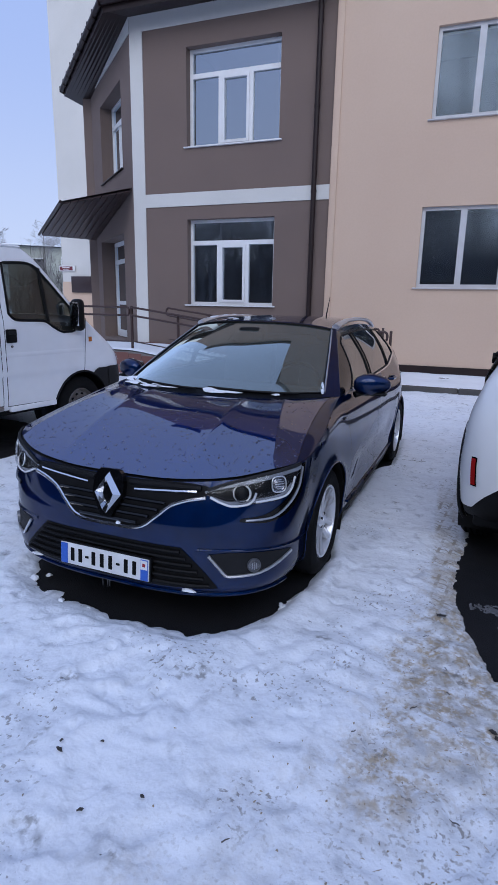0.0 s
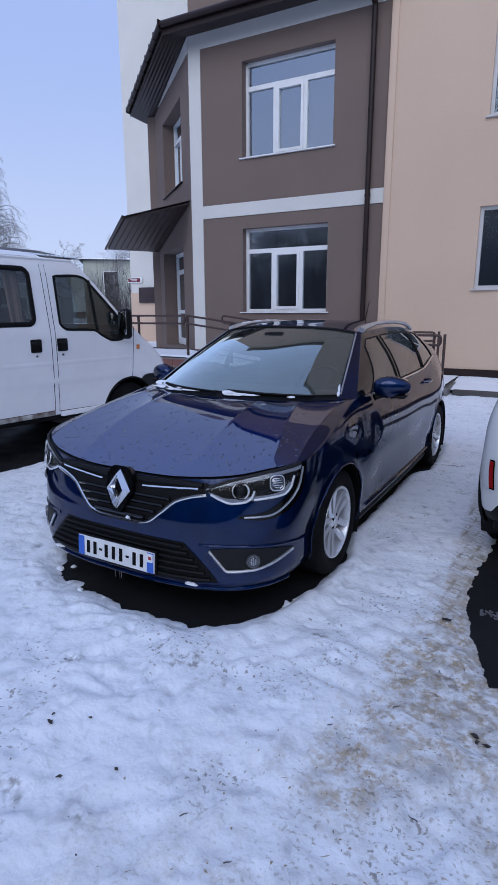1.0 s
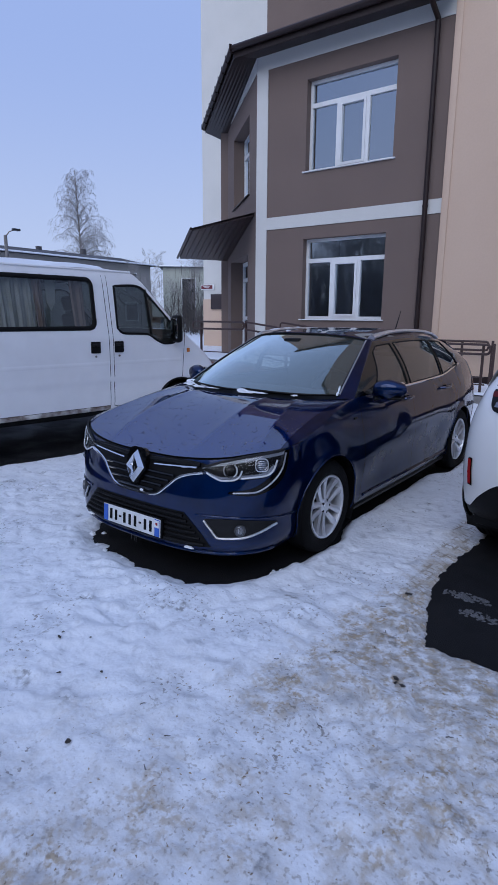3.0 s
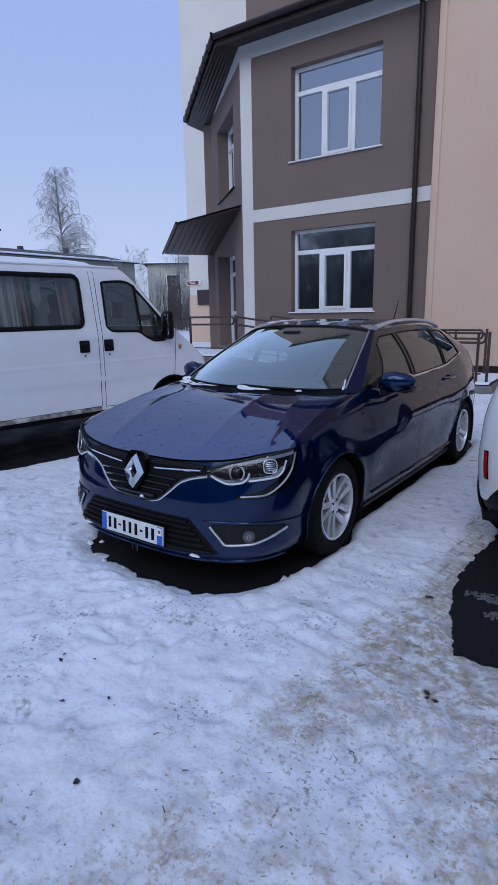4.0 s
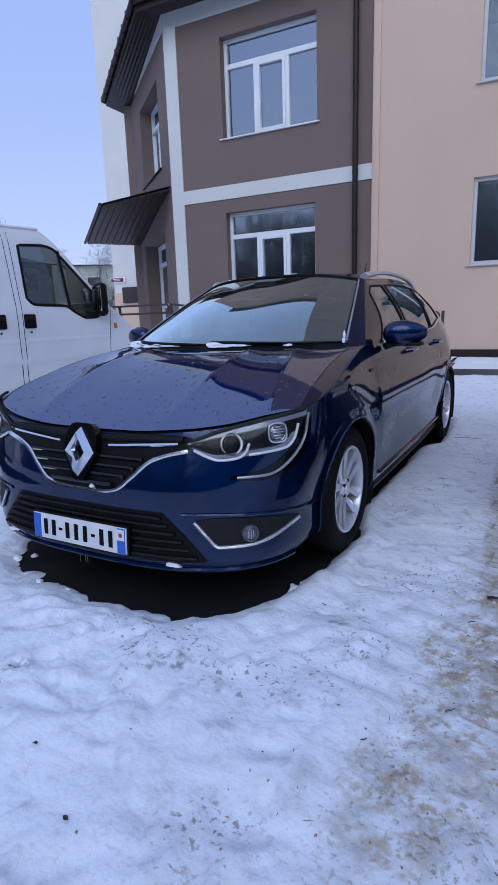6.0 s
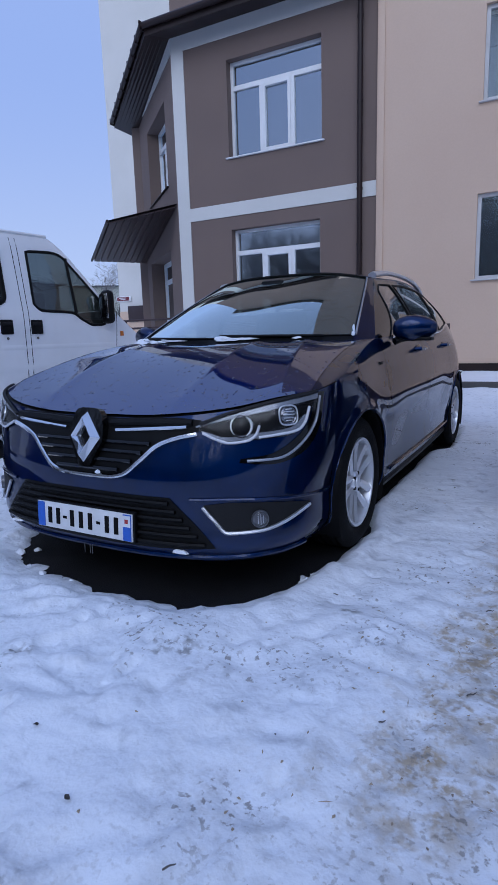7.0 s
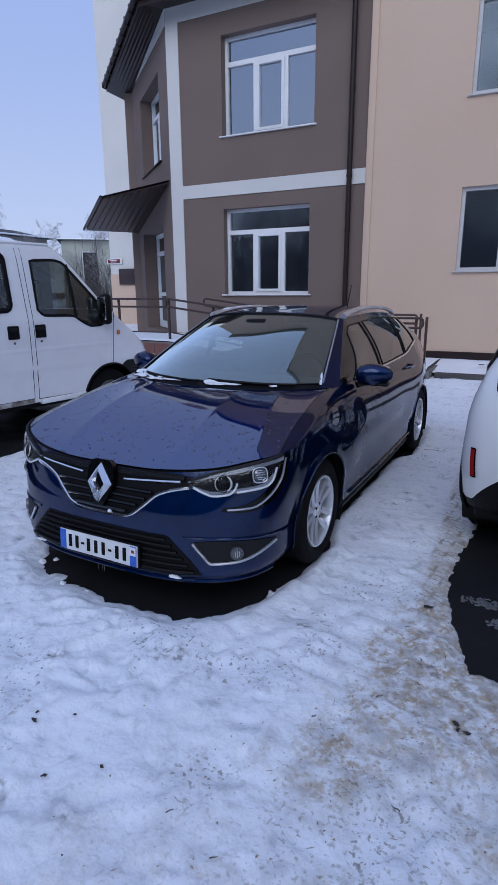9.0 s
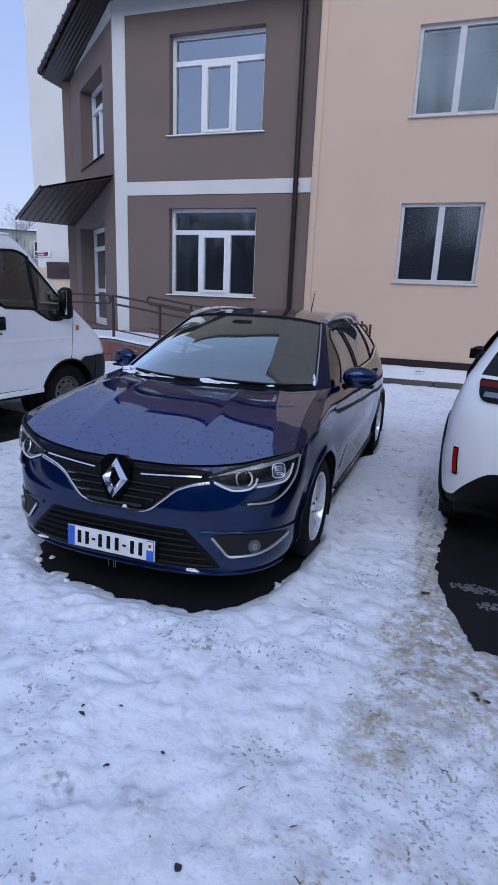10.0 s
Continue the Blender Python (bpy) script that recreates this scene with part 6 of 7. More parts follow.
    part("sill", box(0.05, 0.6, 0.06, (sd * 0.955, 0.28, 0.425), 0.012), WHITE_VAN, van)
    for y in (0.97, -1.88):
        wheel(van, sd * 0.855, y, sd, 0.335, 0.2, 0.2, "steel")
    part("mud_flap", box(0.22, 0.012, 0.30, (sd * 0.86, 0.55, 0.30), 0.003), BLACK_PLASTIC, van)
wheel_well(van, 0.97, 0.33, V_R + 0.004, 0.6, 0.975)
wheel_well(van, -1.88, 0.33, V_R + 0.004, 0.6, 0.975)

# front: white upper nose, dark bumper, screen
part("bonnet", lines_sheet(van_nose, steps(-1, 1, n=50), steps(0.76, 1.36, n=24), flip=True), WHITE_VAN, van)
part("front_bumper", lines_sheet(lambda s, z: van_nose(s, z, 0.012), steps(-1, 1, n=50), steps(0.34, 0.765, n=14), flip=True), DARK_GREY, van, "dark grey plastic bumper")
part("windscreen", lines_sheet(van_nose, steps(-0.84, 0.84, n=30), steps(1.37, 1.99, n=14), flip=True), VAN_GLASS, van, "windscreen").visible_shadow = False
part("screen_frame", lines_sheet(van_nose, sorted({*steps(-1, -0.84, n=4), *steps(-0.84, 0.84, n=30), *steps(0.84, 1, n=4)}), sorted({1.36, *steps(1.37, 1.99, n=14), *steps(1.99, 2.06, n=3)}), lambda s, z: abs(s) > 0.84 or z > 1.99, flip=True), WHITE_VAN, van)
for sd in (1, -1):
    part("headlamp", lines_sheet(lambda s, z: van_nose(s * sd, z, 0.012), steps(0.45, 0.8, n=10), steps(0.82, 0.97, n=6), flip=sd > 0), LENS, van)
part("grille", lines_sheet(lambda s, z: van_nose(s, z, 0.012), steps(-0.32, 0.32, n=14), steps(0.82, 0.93, n=4), flip=True), BLACK_PLASTIC, van)


def van_roof(s, u):
    y0, y1 = V_BACK + 0.02, v_front(2.06) - 0.02 - 0.18 * abs(s) ** 3
    y = y0 + (y1 - y0) * u
    fall = 1 - max(0, (u - 0.82) / 0.18) ** 2 * 0.55
    x = 0.885 * s
    return Vector((x, y, 2.05 + 0.115 * (1 - abs(s) ** 2.6) * fall))


part("roof", lines_sheet(van_roof, steps(-1, 1, n=32), steps(0, 1, n=60), flip=True), WHITE_VAN, van, "white roof with a thin cover of snow")


def van_back(s, z):
    th = min(abs(s), 1) * math.pi / 2
    return Vector((math.copysign(v_half(z) * math.sin(th) ** 0.4, s), V_BACK + 0.12 - 0.12 * max(math.cos(th), 0) ** 0.4, z))


part("rear_doors", lines_sheet(van_back, steps(-1, 1, n=40), steps(0.42, 2.06, n=20)), WHITE_VAN, van)
part("underbody", box(1.7, 4.3, 0.12, (0, -0.75, 0.40), 0.02), BLACK_PLASTIC, van)
# cab and curtains
part("cabin_floor", box(1.8, 3.9, 0.06, (0, -1.0, 0.62)), CABIN, van)
part("dashboard", box(1.75, 0.45, 0.30, (0, 0.98, 1.13), 0.08), CABIN, van)
part("bulkhead", box(1.84, 0.04, 1.35, (0, -2.95, 1.35)), CABIN, van)
part("headlining", box(1.72, 3.2, 0.03, (0, -1.4, 2.0)), CABIN, van)
for x in (-0.55, 0.55):
    seat(van, x, 0.12, 0.98, -1.0)
for x in (-0.5, 0.5):
    for y in (-0.85, -1.8):
        seat(van, x, y, 0.98, -1.0)
part("steering_wheel", ring(0.2, 0.016, Matrix.Translation((-0.55, 0.72, 1.25)) @ pose(0, 0, 0, 35, 0, 0)), BLACK_PLASTIC, van)


def curtain(y0, y1, mat, sd, label):
    def f(u, v):
        y = y0 + (y1 - y0) * u
        return Vector((sd * (v_half(1.36 + 0.6 * v) - 0.07 + 0.016 * math.sin(y * 62) + 0.008 * math.sin(y * 143 + 2)), y + 0.03 * (0.5 - v) * (1 - u), 1.36 + 0.6 * v))
    part("curtain", sheet(f, int(abs(y1 - y0) * 90) + 6, 8), mat, van, label)


for sd in (1, -1):
    curtain(-1.64, -0.93, CURTAIN, sd, "grey net curtain")
    curtain(-0.93, -0.83, CURTAIN_BROWN, sd, "brown curtain")
    curtain(-0.50, -0.33, CURTAIN_BROWN, sd, "brown curtain")
    curtain(-2.86, -1.72, CURTAIN, sd, "grey net curtain")
part("pennant", prism([(-0.06, 0.16), (0.06, 0.16), (0.05, -0.08), (0.0, -0.17), (-0.05, -0.08)], -0.003, 0.003, None, Matrix.Translation((0.84, -0.72, 1.76)) @ pose(0, 0, 0, 0, 0, 90)), PLATE_WHITE, van, "pale fringed pennant hanging inside")

# ---- the white crossover, seen from behind; its frame: x to its right, y ahead, at the rear axle ----
SUV = pose(2.465, 0.94, 0, 0, 0, -8)
suv = thing("crossover_car", SUV, "white compact crossover with black cladding, seen from behind", "car")
u_half = curve([0.22, 0.30, 0.40, 0.55, 0.70, 0.82, 0.92, 1.0, 1.08], [0.80, 0.845, 0.865, 0.878, 0.885, 0.883, 0.868, 0.845, 0.815])
u_tail = curve([0.25, 0.36, 0.45, 0.55, 0.70, 0.85, 0.95, 1.05, 1.14, 1.3, 1.5, 1.58], [-0.58, -0.68, -0.71, -0.73, -0.735, -0.715, -0.69, -0.66, -0.61, -0.53, -0.42, -0.33])
u_nose = curve([0.2, 0.3, 0.5, 0.7, 0.85, 0.95], [3.30, 3.40, 3.42, 3.40, 3.30, 3.1])
U_ARCH, U_R = ((0.0, 0.345), (2.56, 0.345)), 0.40
u_waist = curve([-0.6, 0, 0.8, 1.6, 2.4, 3.1], [1.14, 1.11, 1.04, 0.99, 0.95, 0.88])
U_BEND, U_FRONT = -0.40, 2.95
u_taper = curve([-0.45, 0.0, 0.6, 2.0, 2.95], [0.972, 1.0, 1.0, 0.995, 0.965])


def u_x(y, z):
    x = u_half(z) * u_taper(y)
    for cy, cz in U_ARCH:
        x += 0.014 * math.exp(-((math.hypot(y - cy, z - cz) - U_R - 0.05) / 0.09) ** 2)
    return x


def suv_side(y, z, sd, off=0.0):
    return Vector((sd * (u_x(y, z) + off), y, z))


def suv_tail(s, z, off=0.0):
    th = min(abs(s), 1) * math.pi / 2
    half = u_x(U_BEND, z) if z < 1.1 else u_x(U_BEND, 1.1) + (0.56 - u_x(U_BEND, 1.1)) * ((z - 1.1) / 0.45)
    bend = U_BEND if z < 1.05 else U_BEND + 0.25 * (z - 1.05) / 0.5
    d = bend - u_tail(z)
    return Vector((math.copysign((half + off * math.sin(th)) * math.sin(th) ** 0.72, s), bend - (d + off * math.cos(th)) * max(math.cos(th), 0) ** 0.72, z))


def u_lamp(s):
    """Lower edge of the tail lamp, rounded up at its outer end."""
    return 0.990 + 0.115 * max(0.0, (s - 0.44) / 0.172) ** 3


def suv_nose(s, z):
    th = min(abs(s), 1) * math.pi / 2
    return Vector((math.copysign(u_x(U_FRONT, z) * math.sin(th) ** 0.72, s), U_FRONT + (u_nose(z) - U_FRONT) * max(math.cos(th), 0) ** 0.72, z))


for sd in (1, -1):
    for nm, a, b in (("rear_wing", U_BEND, 0.42), ("rear_door", 0.427, 1.20), ("front_door", 1.207, 2.15), ("front_wing", 2.157, U_FRONT)):
        sk = lines_sheet(lambda y, v: suv_side(y, 0.24 + (u_waist(y) - 0.24) * v, sd), steps(a, b, n=int((b - a) / 0.02) + 4), steps(0, 1, n=44), flip=sd < 0)
        part(nm, cut_arch(sk, U_ARCH, U_R), WHITE_PEARL, suv)
    inn = lines_sheet(lambda y, v: suv_side(y, 0.24 + (u_waist(y) - 0.24) * v, sd, -0.02), steps(U_BEND, U_FRONT, n=90), steps(0, 0.98, n=20), flip=sd < 0)
    part("inner_panel", cut_arch(inn, U_ARCH, U_R + 0.01), BLACK_PLASTIC, suv)
    for cy, cz in U_ARCH:
        cl = bmesh.new()
        rows = []
        for k in range(49):
            a = -0.30 + (math.pi + 0.60) * k / 48
            rows.append([cl.verts.new(suv_side(cy + r * math.cos(a), max(cz + r * math.sin(a), 0.24), sd, o)) for r, o in ((U_R - 0.012, -0.02), (U_R - 0.008, 0.016), (U_R + 0.06, 0.018), (U_R + 0.072, 0.012), (U_R + 0.074, -0.004))])
        for p, q in zip(rows, rows[1:]):
            for i in range(4):
                f = (p[i], p[i + 1], q[i + 1], q[i])
                if len({v.co.to_tuple(4) for v in f}) > 2:
                    cl.faces.new(f if sd > 0 else f[::-1])
        part("arch_cladding", weld(cl), BLACK_PLASTIC, suv, "black wheel arch cladding")
    part("sill_cladding", lines_sheet(lambda y, z: suv_side(y, z, sd, 0.015), steps(0.43, 2.15, n=20), steps(0.24, 0.47, n=5), flip=sd < 0), BLACK_PLASTIC, suv)
    # greenhouse
    def u_green(y, t, sd=sd):
        a = suv_side(y, u_waist(y), 1)
        ry = min(max(y, -0.2), 1.25)
        zz = 1.52 + 0.05 * math.sin(math.pi * (ry + 0.2) / 2.2)
        bx = 0.60 - 0.04 * abs(ry - 0.6)
        if y > 1.25:
            f = (y - 1.25) / 0.95
            b = Vector((0.58 + (a.x - 0.58) * f, y, zz + (u_waist(2.2) - zz) * f))
        else:
            b = Vector((bx, max(y, -0.28), zz))
        p = a.lerp(b, t)
        p.x += 0.025 * math.sin(math.pi * t)
        return Vector((sd * p.x, p.y, p.z))
    wins = ((0.02, 0.30), (0.36, 1.17), (1.24, 1.95))
    ys_ = sorted({*steps(U_BEND, 0.02, n=6), *steps(0.02, 0.30, n=4), *steps(0.30, 0.36, n=1), *steps(0.36, 1.17, n=8), *steps(1.17, 1.24, n=1), *steps(1.24, 1.95, n=8), *steps(1.95, 2.2, n=3)})
    part("window_frame", lines_sheet(u_green, ys_, steps(0, 1, n=12), lambda y, t: t > 0.87 or t < 0.06 or y < 0.02, flip=sd < 0), WHITE_PEARL, suv)
    part("side_glazing", lines_sheet(u_green, ys_, steps(0, 1, n=12), lambda y, t: not (t > 0.87 or t < 0.06 or y < 0.02), flip=sd < 0), GLOSS_BLACK, suv, "dark side glazing")

    def mir2(u, v, sd=sd):
        a, b = u * 2 * math.pi, v * math.pi
        k = abs(math.sin(b)) ** 0.6
        return (sd * (0.975 - 0.085 * math.cos(b)), 1.98 + 0.07 * k * math.cos(a), 1.08 + 0.062 * k * math.sin(a))
    mr = part("door_mirror", weld(sheet(mir2, 24, 16, flip=sd > 0)), BLACK_PLASTIC, suv, "black door mirror")
    part("foot", tube([(sd * 0.82, 1.98, 1.0), (sd * 0.88, 1.98, 1.02), (sd * 0.95, 1.98, 1.04)], 0.025, 8), BLACK_PLASTIC, mr)
    part("mirror_glass", box(0.15, 0.006, 0.10, (sd * 0.99, 1.90, 1.07), 0.002), GLOSS_BLACK, mr)
    for y in (0.55, 1.35):
        part("door_handle", tube([suv_side(y, 0.88, sd, 0.0), suv_side(y + 0.03, 0.885, sd, 0.03), suv_side(y + 0.17, 0.885, sd, 0.03), suv_side(y + 0.2, 0.88, sd, 0.0)], 0.013, 8), WHITE_PEARL, suv)
    for y in (0.0, 2.56):
        wheel(suv, sd * 0.77, y, sd, 0.345, 0.205, 0.225)
    # tail lamp, reflector, bumper features
    lamp = part("tail_lamp", lines_sheet(lambda s, v: suv_tail(s * sd, u_lamp(s) + (1.122 - u_lamp(s)) * v, 0.012), steps(0.33, 0.612, n=24), steps(0, 1, n=8), flip=sd > 0), LAMP_BLACK, suv, "smoked tail lamp with a red strip")
    part("red_strip", lines_sheet(lambda s, z: suv_tail(s * sd, z, 0.016), steps(0.34, 0.598, n=12), steps(1.080, 1.112, n=2), flip=sd > 0), SMOKED_RED, lamp)
    part("clear_strip", lines_sheet(lambda s, z: suv_tail(s * sd, z, 0.016), steps(0.38, 0.52, n=6), steps(1.022, 1.052, n=2), flip=sd > 0), PROJECTOR, lamp)
    part("reflector_housing", lines_sheet(lambda t, z: suv_tail((0.590 + 0.058 * t + 0.08 * (z - 0.6)) * sd, z, 0.010), steps(0, 1, n=3), steps(0.515, 0.69, n=8), flip=sd > 0), GLOSS_BLACK, suv)
    part("rear_reflector", lines_sheet(lambda t, z: suv_tail((0.598 + 0.044 * t + 0.08 * (z - 0.6)) * sd, z, 0.014), steps(0, 1, n=3), steps(0.523, 0.682, n=8), flip=sd > 0), RED_LENS, suv, "upright red reflector")
    part("hatch_gap", tube([suv_tail((0.335 - 0.9 * max(0, 0.76 - z)) * sd, z, 0.001) for z in steps(1.12, 0.62, n=20)], 0.0042, 5), BLACK_PLASTIC, suv)

u_low = curve([0, 0.32, 0.5, 0.60, 0.66, 0.75, 1.0], [0.585, 0.575, 0.475, 0.405, 0.368, 0.362, 0.39])
part("rear_body", lines_sheet(lambda s, v: suv_tail(s, u_low(abs(s)) + (1.14 - u_low(abs(s))) * v), steps(-1, 1, n=70), steps(0, 1, n=30)), WHITE_PEARL, suv)
part("rear_cladding", lines_sheet(lambda s, v: suv_tail(s, 0.30 + (u_low(abs(s)) - 0.30) * v, -0.012 + 0.004 * v), steps(-1, 1, n=70), steps(0, 1, n=14)), BLACK_PLASTIC, suv, "black lower bumper cladding")
part("hatch_glass", lines_sheet(lambda s, z: suv_tail(s, z), steps(-0.66, 0.66, n=30), steps(1.14, 1.5, n=10)), GLOSS_BLACK, suv, "dark hatch window")
part("hatch_frame", lines_sheet(lambda s, z: suv_tail(s, z), sorted({*steps(-1, -0.66, n=8), *steps(-0.66, 0.66, n=30), *steps(0.66, 1, n=8)}), sorted({*steps(1.14, 1.5, n=10), *steps(1.5, 1.56, n=2)}), lambda s, z: abs(s) > 0.66 or z > 1.5), WHITE_PEARL, suv)
part("spoiler", box(1.05, 0.22, 0.035, (0, -0.40, 1.55), 0.014), WHITE_PEARL, suv)
part("hatch_handle", box(0.5, 0.05, 0.06, (0, -0.72, 0.92), 0.012), BLACK_PLASTIC, suv)
part("roof", lines_sheet(lambda s, u: Vector(((0.60 - 0.04 * abs(-0.3 + 1.6 * u - 0.6)) * s, -0.32 + 1.62 * u, 1.52 + 0.05 * math.sin(math.pi * u * 0.75) + 0.055 * (1 - abs(s) ** 2.6))), steps(-1, 1, n=24), steps(0, 1, n=24), flip=True), WHITE_PEARL, suv)
part("windscreen", lines_sheet(lambda s, u: Vector((s * (0.58 + 0.26 * u), 1.29 + (0.91 + 0.1 * (1 - s * s)) * u, 1.56 + 0.03 * (1 - s * s) - 0.60 * u + 0.03 * math.sin(math.pi * u))), steps(-1, 1, n=20), steps(0, 1, n=12), flip=True), GLOSS_BLACK, suv)


def suv_hood(s, u):
    a = Vector((0.845 * s, 2.2 + 0.1 * (1 - s * s), 0.96 + 0.03 * (1 - s * s)))
    b = suv_nose(s, 0.86)
    p = a.lerp(b, u)
    p.z = a.z + (b.z - a.z) * u ** 1.8
    return p


part("bonnet", lines_sheet(suv_hood, steps(-1, 1, n=24), steps(0, 1, n=14)), WHITE_PEARL, suv)
part("front_bumper", lines_sheet(suv_nose, steps(-1, 1, n=40), steps(0.24, 0.88, n=14), flip=True), WHITE_PEARL, suv)
part("underbody", box(1.5, 3.7, 0.12, (0, 1.3, 0.30), 0.02), BLACK_PLASTIC, suv)
wheel_well(suv, 0, 0.345, U_R + 0.004, 0.55, 0.86)
wheel_well(suv, 2.56, 0.345, U_R + 0.004, 0.55, 0.86)

# ---- distance: low buildings, bare trees, a lamp ----
FAR_GREY = material("far_grey_render", (0.30, 0.29, 0.27), 0.9, patch=0.5, patch_size=0.5, tint=(0.22, 0.22, 0.21))
FAR_GREEN = material("far_green_render", (0.46, 0.48, 0.41), 0.9, patch=0.6, patch_size=0.7, tint=(0.36, 0.38, 0.33))
FAR_ROOF = material("far_roof_felt", (0.045, 0.042, 0.045), 0.8, patch=0.6, patch_size=0.4, tint=(0.12, 0.12, 0.13))
FAR_DARK = material("far_window", (0.02, 0.022, 0.025), 0.2, coat=0.4)


def far_house(p, length, depth, height, rz, wall, label, wins, pitch=1.0, chim=()):
    """A low building: wall block, pitched snowy roof, windows, chimneys. Front along x, facing -y."""
    h = thing("house", pose(*p, 0, 0, rz), label, "house")
    part("wall", box(length, depth, height, (length / 2, depth / 2, height / 2)), wall, h, smooth=0)
    rf = prism([(-0.5, height), (depth + 0.5, height), (depth / 2, height + pitch)], -0.4, length + 0.4, None, pose(0, 0, 0, 0, 0, 90) @ Matrix.Scale(-1, 4, (0, 1, 0)))
    part("roof", rf, FAR_ROOF, h, smooth=0)
    sn = box(length + 0.7, 0.7, 0.12, (length / 2, -0.25, height + 0.10), 0.04)
    part("roof_snow", sn, SNOW_CLEAN, h, "strip of snow along the eaves")
    for x, z, w, t in wins:
        wn_ = part("window", box(w + 0.16, 0.06, t + 0.16, (x, -0.02, z), 0.0), PVC, h, smooth=0)
        part("pane", box(w, 0.03, t, (x, -0.045, z)), FAR_DARK, wn_, smooth=0)
    for x, t in chim:
        part("chimney", box(0.38, 0.38, t, (x, depth / 2, height + pitch + t / 2 - 0.3), 0.02), FAR_ROOF, h)
    return h


far_house((-37.5, 3.0, 0), 31.0, 9, 6.0, 90, FAR_GREY, "long low grey building with a snowy felt roof", [(3 + 3.2 * k, z, 1.3, 1.5) for k in range(9) for z in (1.9, 4.5)], 1.0, ((22.5, 0.55), (27.0, 0.75)))
far_house((-40.6, 38.6, 0), 7.0, 8, 6.4, 41, FAR_GREEN, "pale green rendered house with a dark doorway", [(2.6, 3.0, 1.3, 4.6), (5.4, 2.0, 1.1, 1.4), (5.4, 4.8, 1.1, 1.4)], 0.5)
far_house((-35.4, 43.5, 0), 12.0, 8, 6.1, 35, FAR_GREY, "grey house with snow on its roof", [(1.5 + 2.4 * k, z, 1.1, 1.4) for k in range(4) for z in (2.0, 4.7)], 0.8)
# the blocks across the yard, behind the viewer, that the windows and paint mirror
far_house((30.0, -34.0, 0), 52.0, 10, 5.0, 180, FAR_GREY, "low grey building across the yard", [(3 + 4.2 * k, 2.4, 1.6, 1.8) for k in range(11)], 1.2)


def tree_mesh(seed, height, spread, droop, levels=4, base_r=0.14, kids0=15, thin=0.010):
    """A bare tree: tapered trunk, limbs and fine twigs. Returns trunk and crown."""
    rng = random.Random(seed)
    trunk, crown = bmesh.new(), bmesh.new()

    def grow(p, d, length, r, level):
        n = 5 if level < 2 else 4
        pts, rs = [p], [r]
        for k in range(n):
            wob = Vector((rng.uniform(-1, 1), rng.uniform(-1, 1), rng.uniform(-0.6, 0.9))) * (0.018 if level == 0 else 0.22)
            d = (d + wob + Vector((0, 0, -droop * level * 0.16 * (k + 1) / n))).normalized()
            pts.append(pts[-1] + d * (length / n))
            rs.append(max(r * (1 - 0.8 * (k + 1) / n), thin))
        tube(pts, rs, 6 if level == 0 else 3, trunk if level == 0 else crown)
        if level >= levels - 1:
            return
        kids = (kids0, 7, 6, 4)[level]
        for k in range(kids):
            f = (0.22 if level == 0 else 0.25) + 0.75 * (k + rng.random()) / kids
            i = min(int(f * n), n - 1)
            q = pts[i].lerp(pts[i + 1], f * n - i)
            a = rng.uniform(0, 2 * math.pi)
            side_ = Vector((math.cos(a), math.sin(a), 0))
            up_ = 0.75 if level == 0 else 0.35
            nd = (side_ * 1.0 + Vector((0, 0, up_)) + d * 0.5).normalized()
            grow(q, nd, length * (spread if level == 0 else 0.55) * (1.15 - 0.65 * f) * rng.uniform(0.75, 1.2), max(r * (1 - 0.75 * f) * 0.45, thin * 1.2), level + 1)
    grow(Vector((0, 0, 0)), Vector((0, 0, 1)), height, base_r, 0)
    return trunk, crown


def tree(name, m, seed, height, spread, droop, trunk_mat, label, levels=4, r=0.14, kids0=15, crown_mat=None, thin=0.010):
    t = thing(name, m, label, "tree")
    a, b = tree_mesh(seed, height, spread, droop, levels, r, kids0, thin)
    part("trunk", a, trunk_mat, t)
    part("crown", b, crown_mat or BARK, t, "bare twigs", kind="stuff", smooth=0)
    return t


tree("birch_tree", pose(-47.9, 34.2, 0), 9, 15.6, 0.27, 3.6, BIRCH, "tall bare weeping birch beyond the low building", 4, 0.17, 110, BRUSH_GREY, 0.0055)
shrub = tree("bare_tree", pose(-31.0, 33.0, 0), 11, 6.6, 0.42, 0.3, BARK, "bare young tree before the pale house", 4, 0.06, 15, BRUSH_GREY, 0.006)
for k, (x, y, s_) in enumerate(((-33.4, 35.2, 0.95), (-29.4, 35.6, 0.85), (-35.0, 30.5, 0.85), (-33.0, 28.0, 0.75), (-27.8, 32.2, 0.75), (-44.0, 40.0, 1.15), (-41.0, 46.0, 1.25))):
    c = copy_thing(shrub, pose(x, y, 0, 0, 0, 67 * k))
    c.scale = (s_, s_, s_)
yard = tree("bare_tree", pose(-6.0, -22.0, 0), 23, 12.0, 0.34, 0.4, BRUSH, "tall bare tree across the yard", 4, 0.15, 15, BRUSH)
for k in range(12):
    c = copy_thing(yard, pose(-24 + 4.3 * k + 1.3 * math.sin(k * 2.1), -23 - 3.5 * math.cos(k * 1.7), 0, 0, 0, 41 * k))
    c.scale = (1, 1, 0.8 + 0.25 * abs(math.sin(k * 3.3)))
for x, y, turn, s_ in ((0.2, -17.5, 20, 1.45), (4.6, -19.5, 140, 1.5)):
    c = copy_thing(yard, pose(x, y, 0, 0, 0, turn))
    c.scale = (s_, s_, s_)


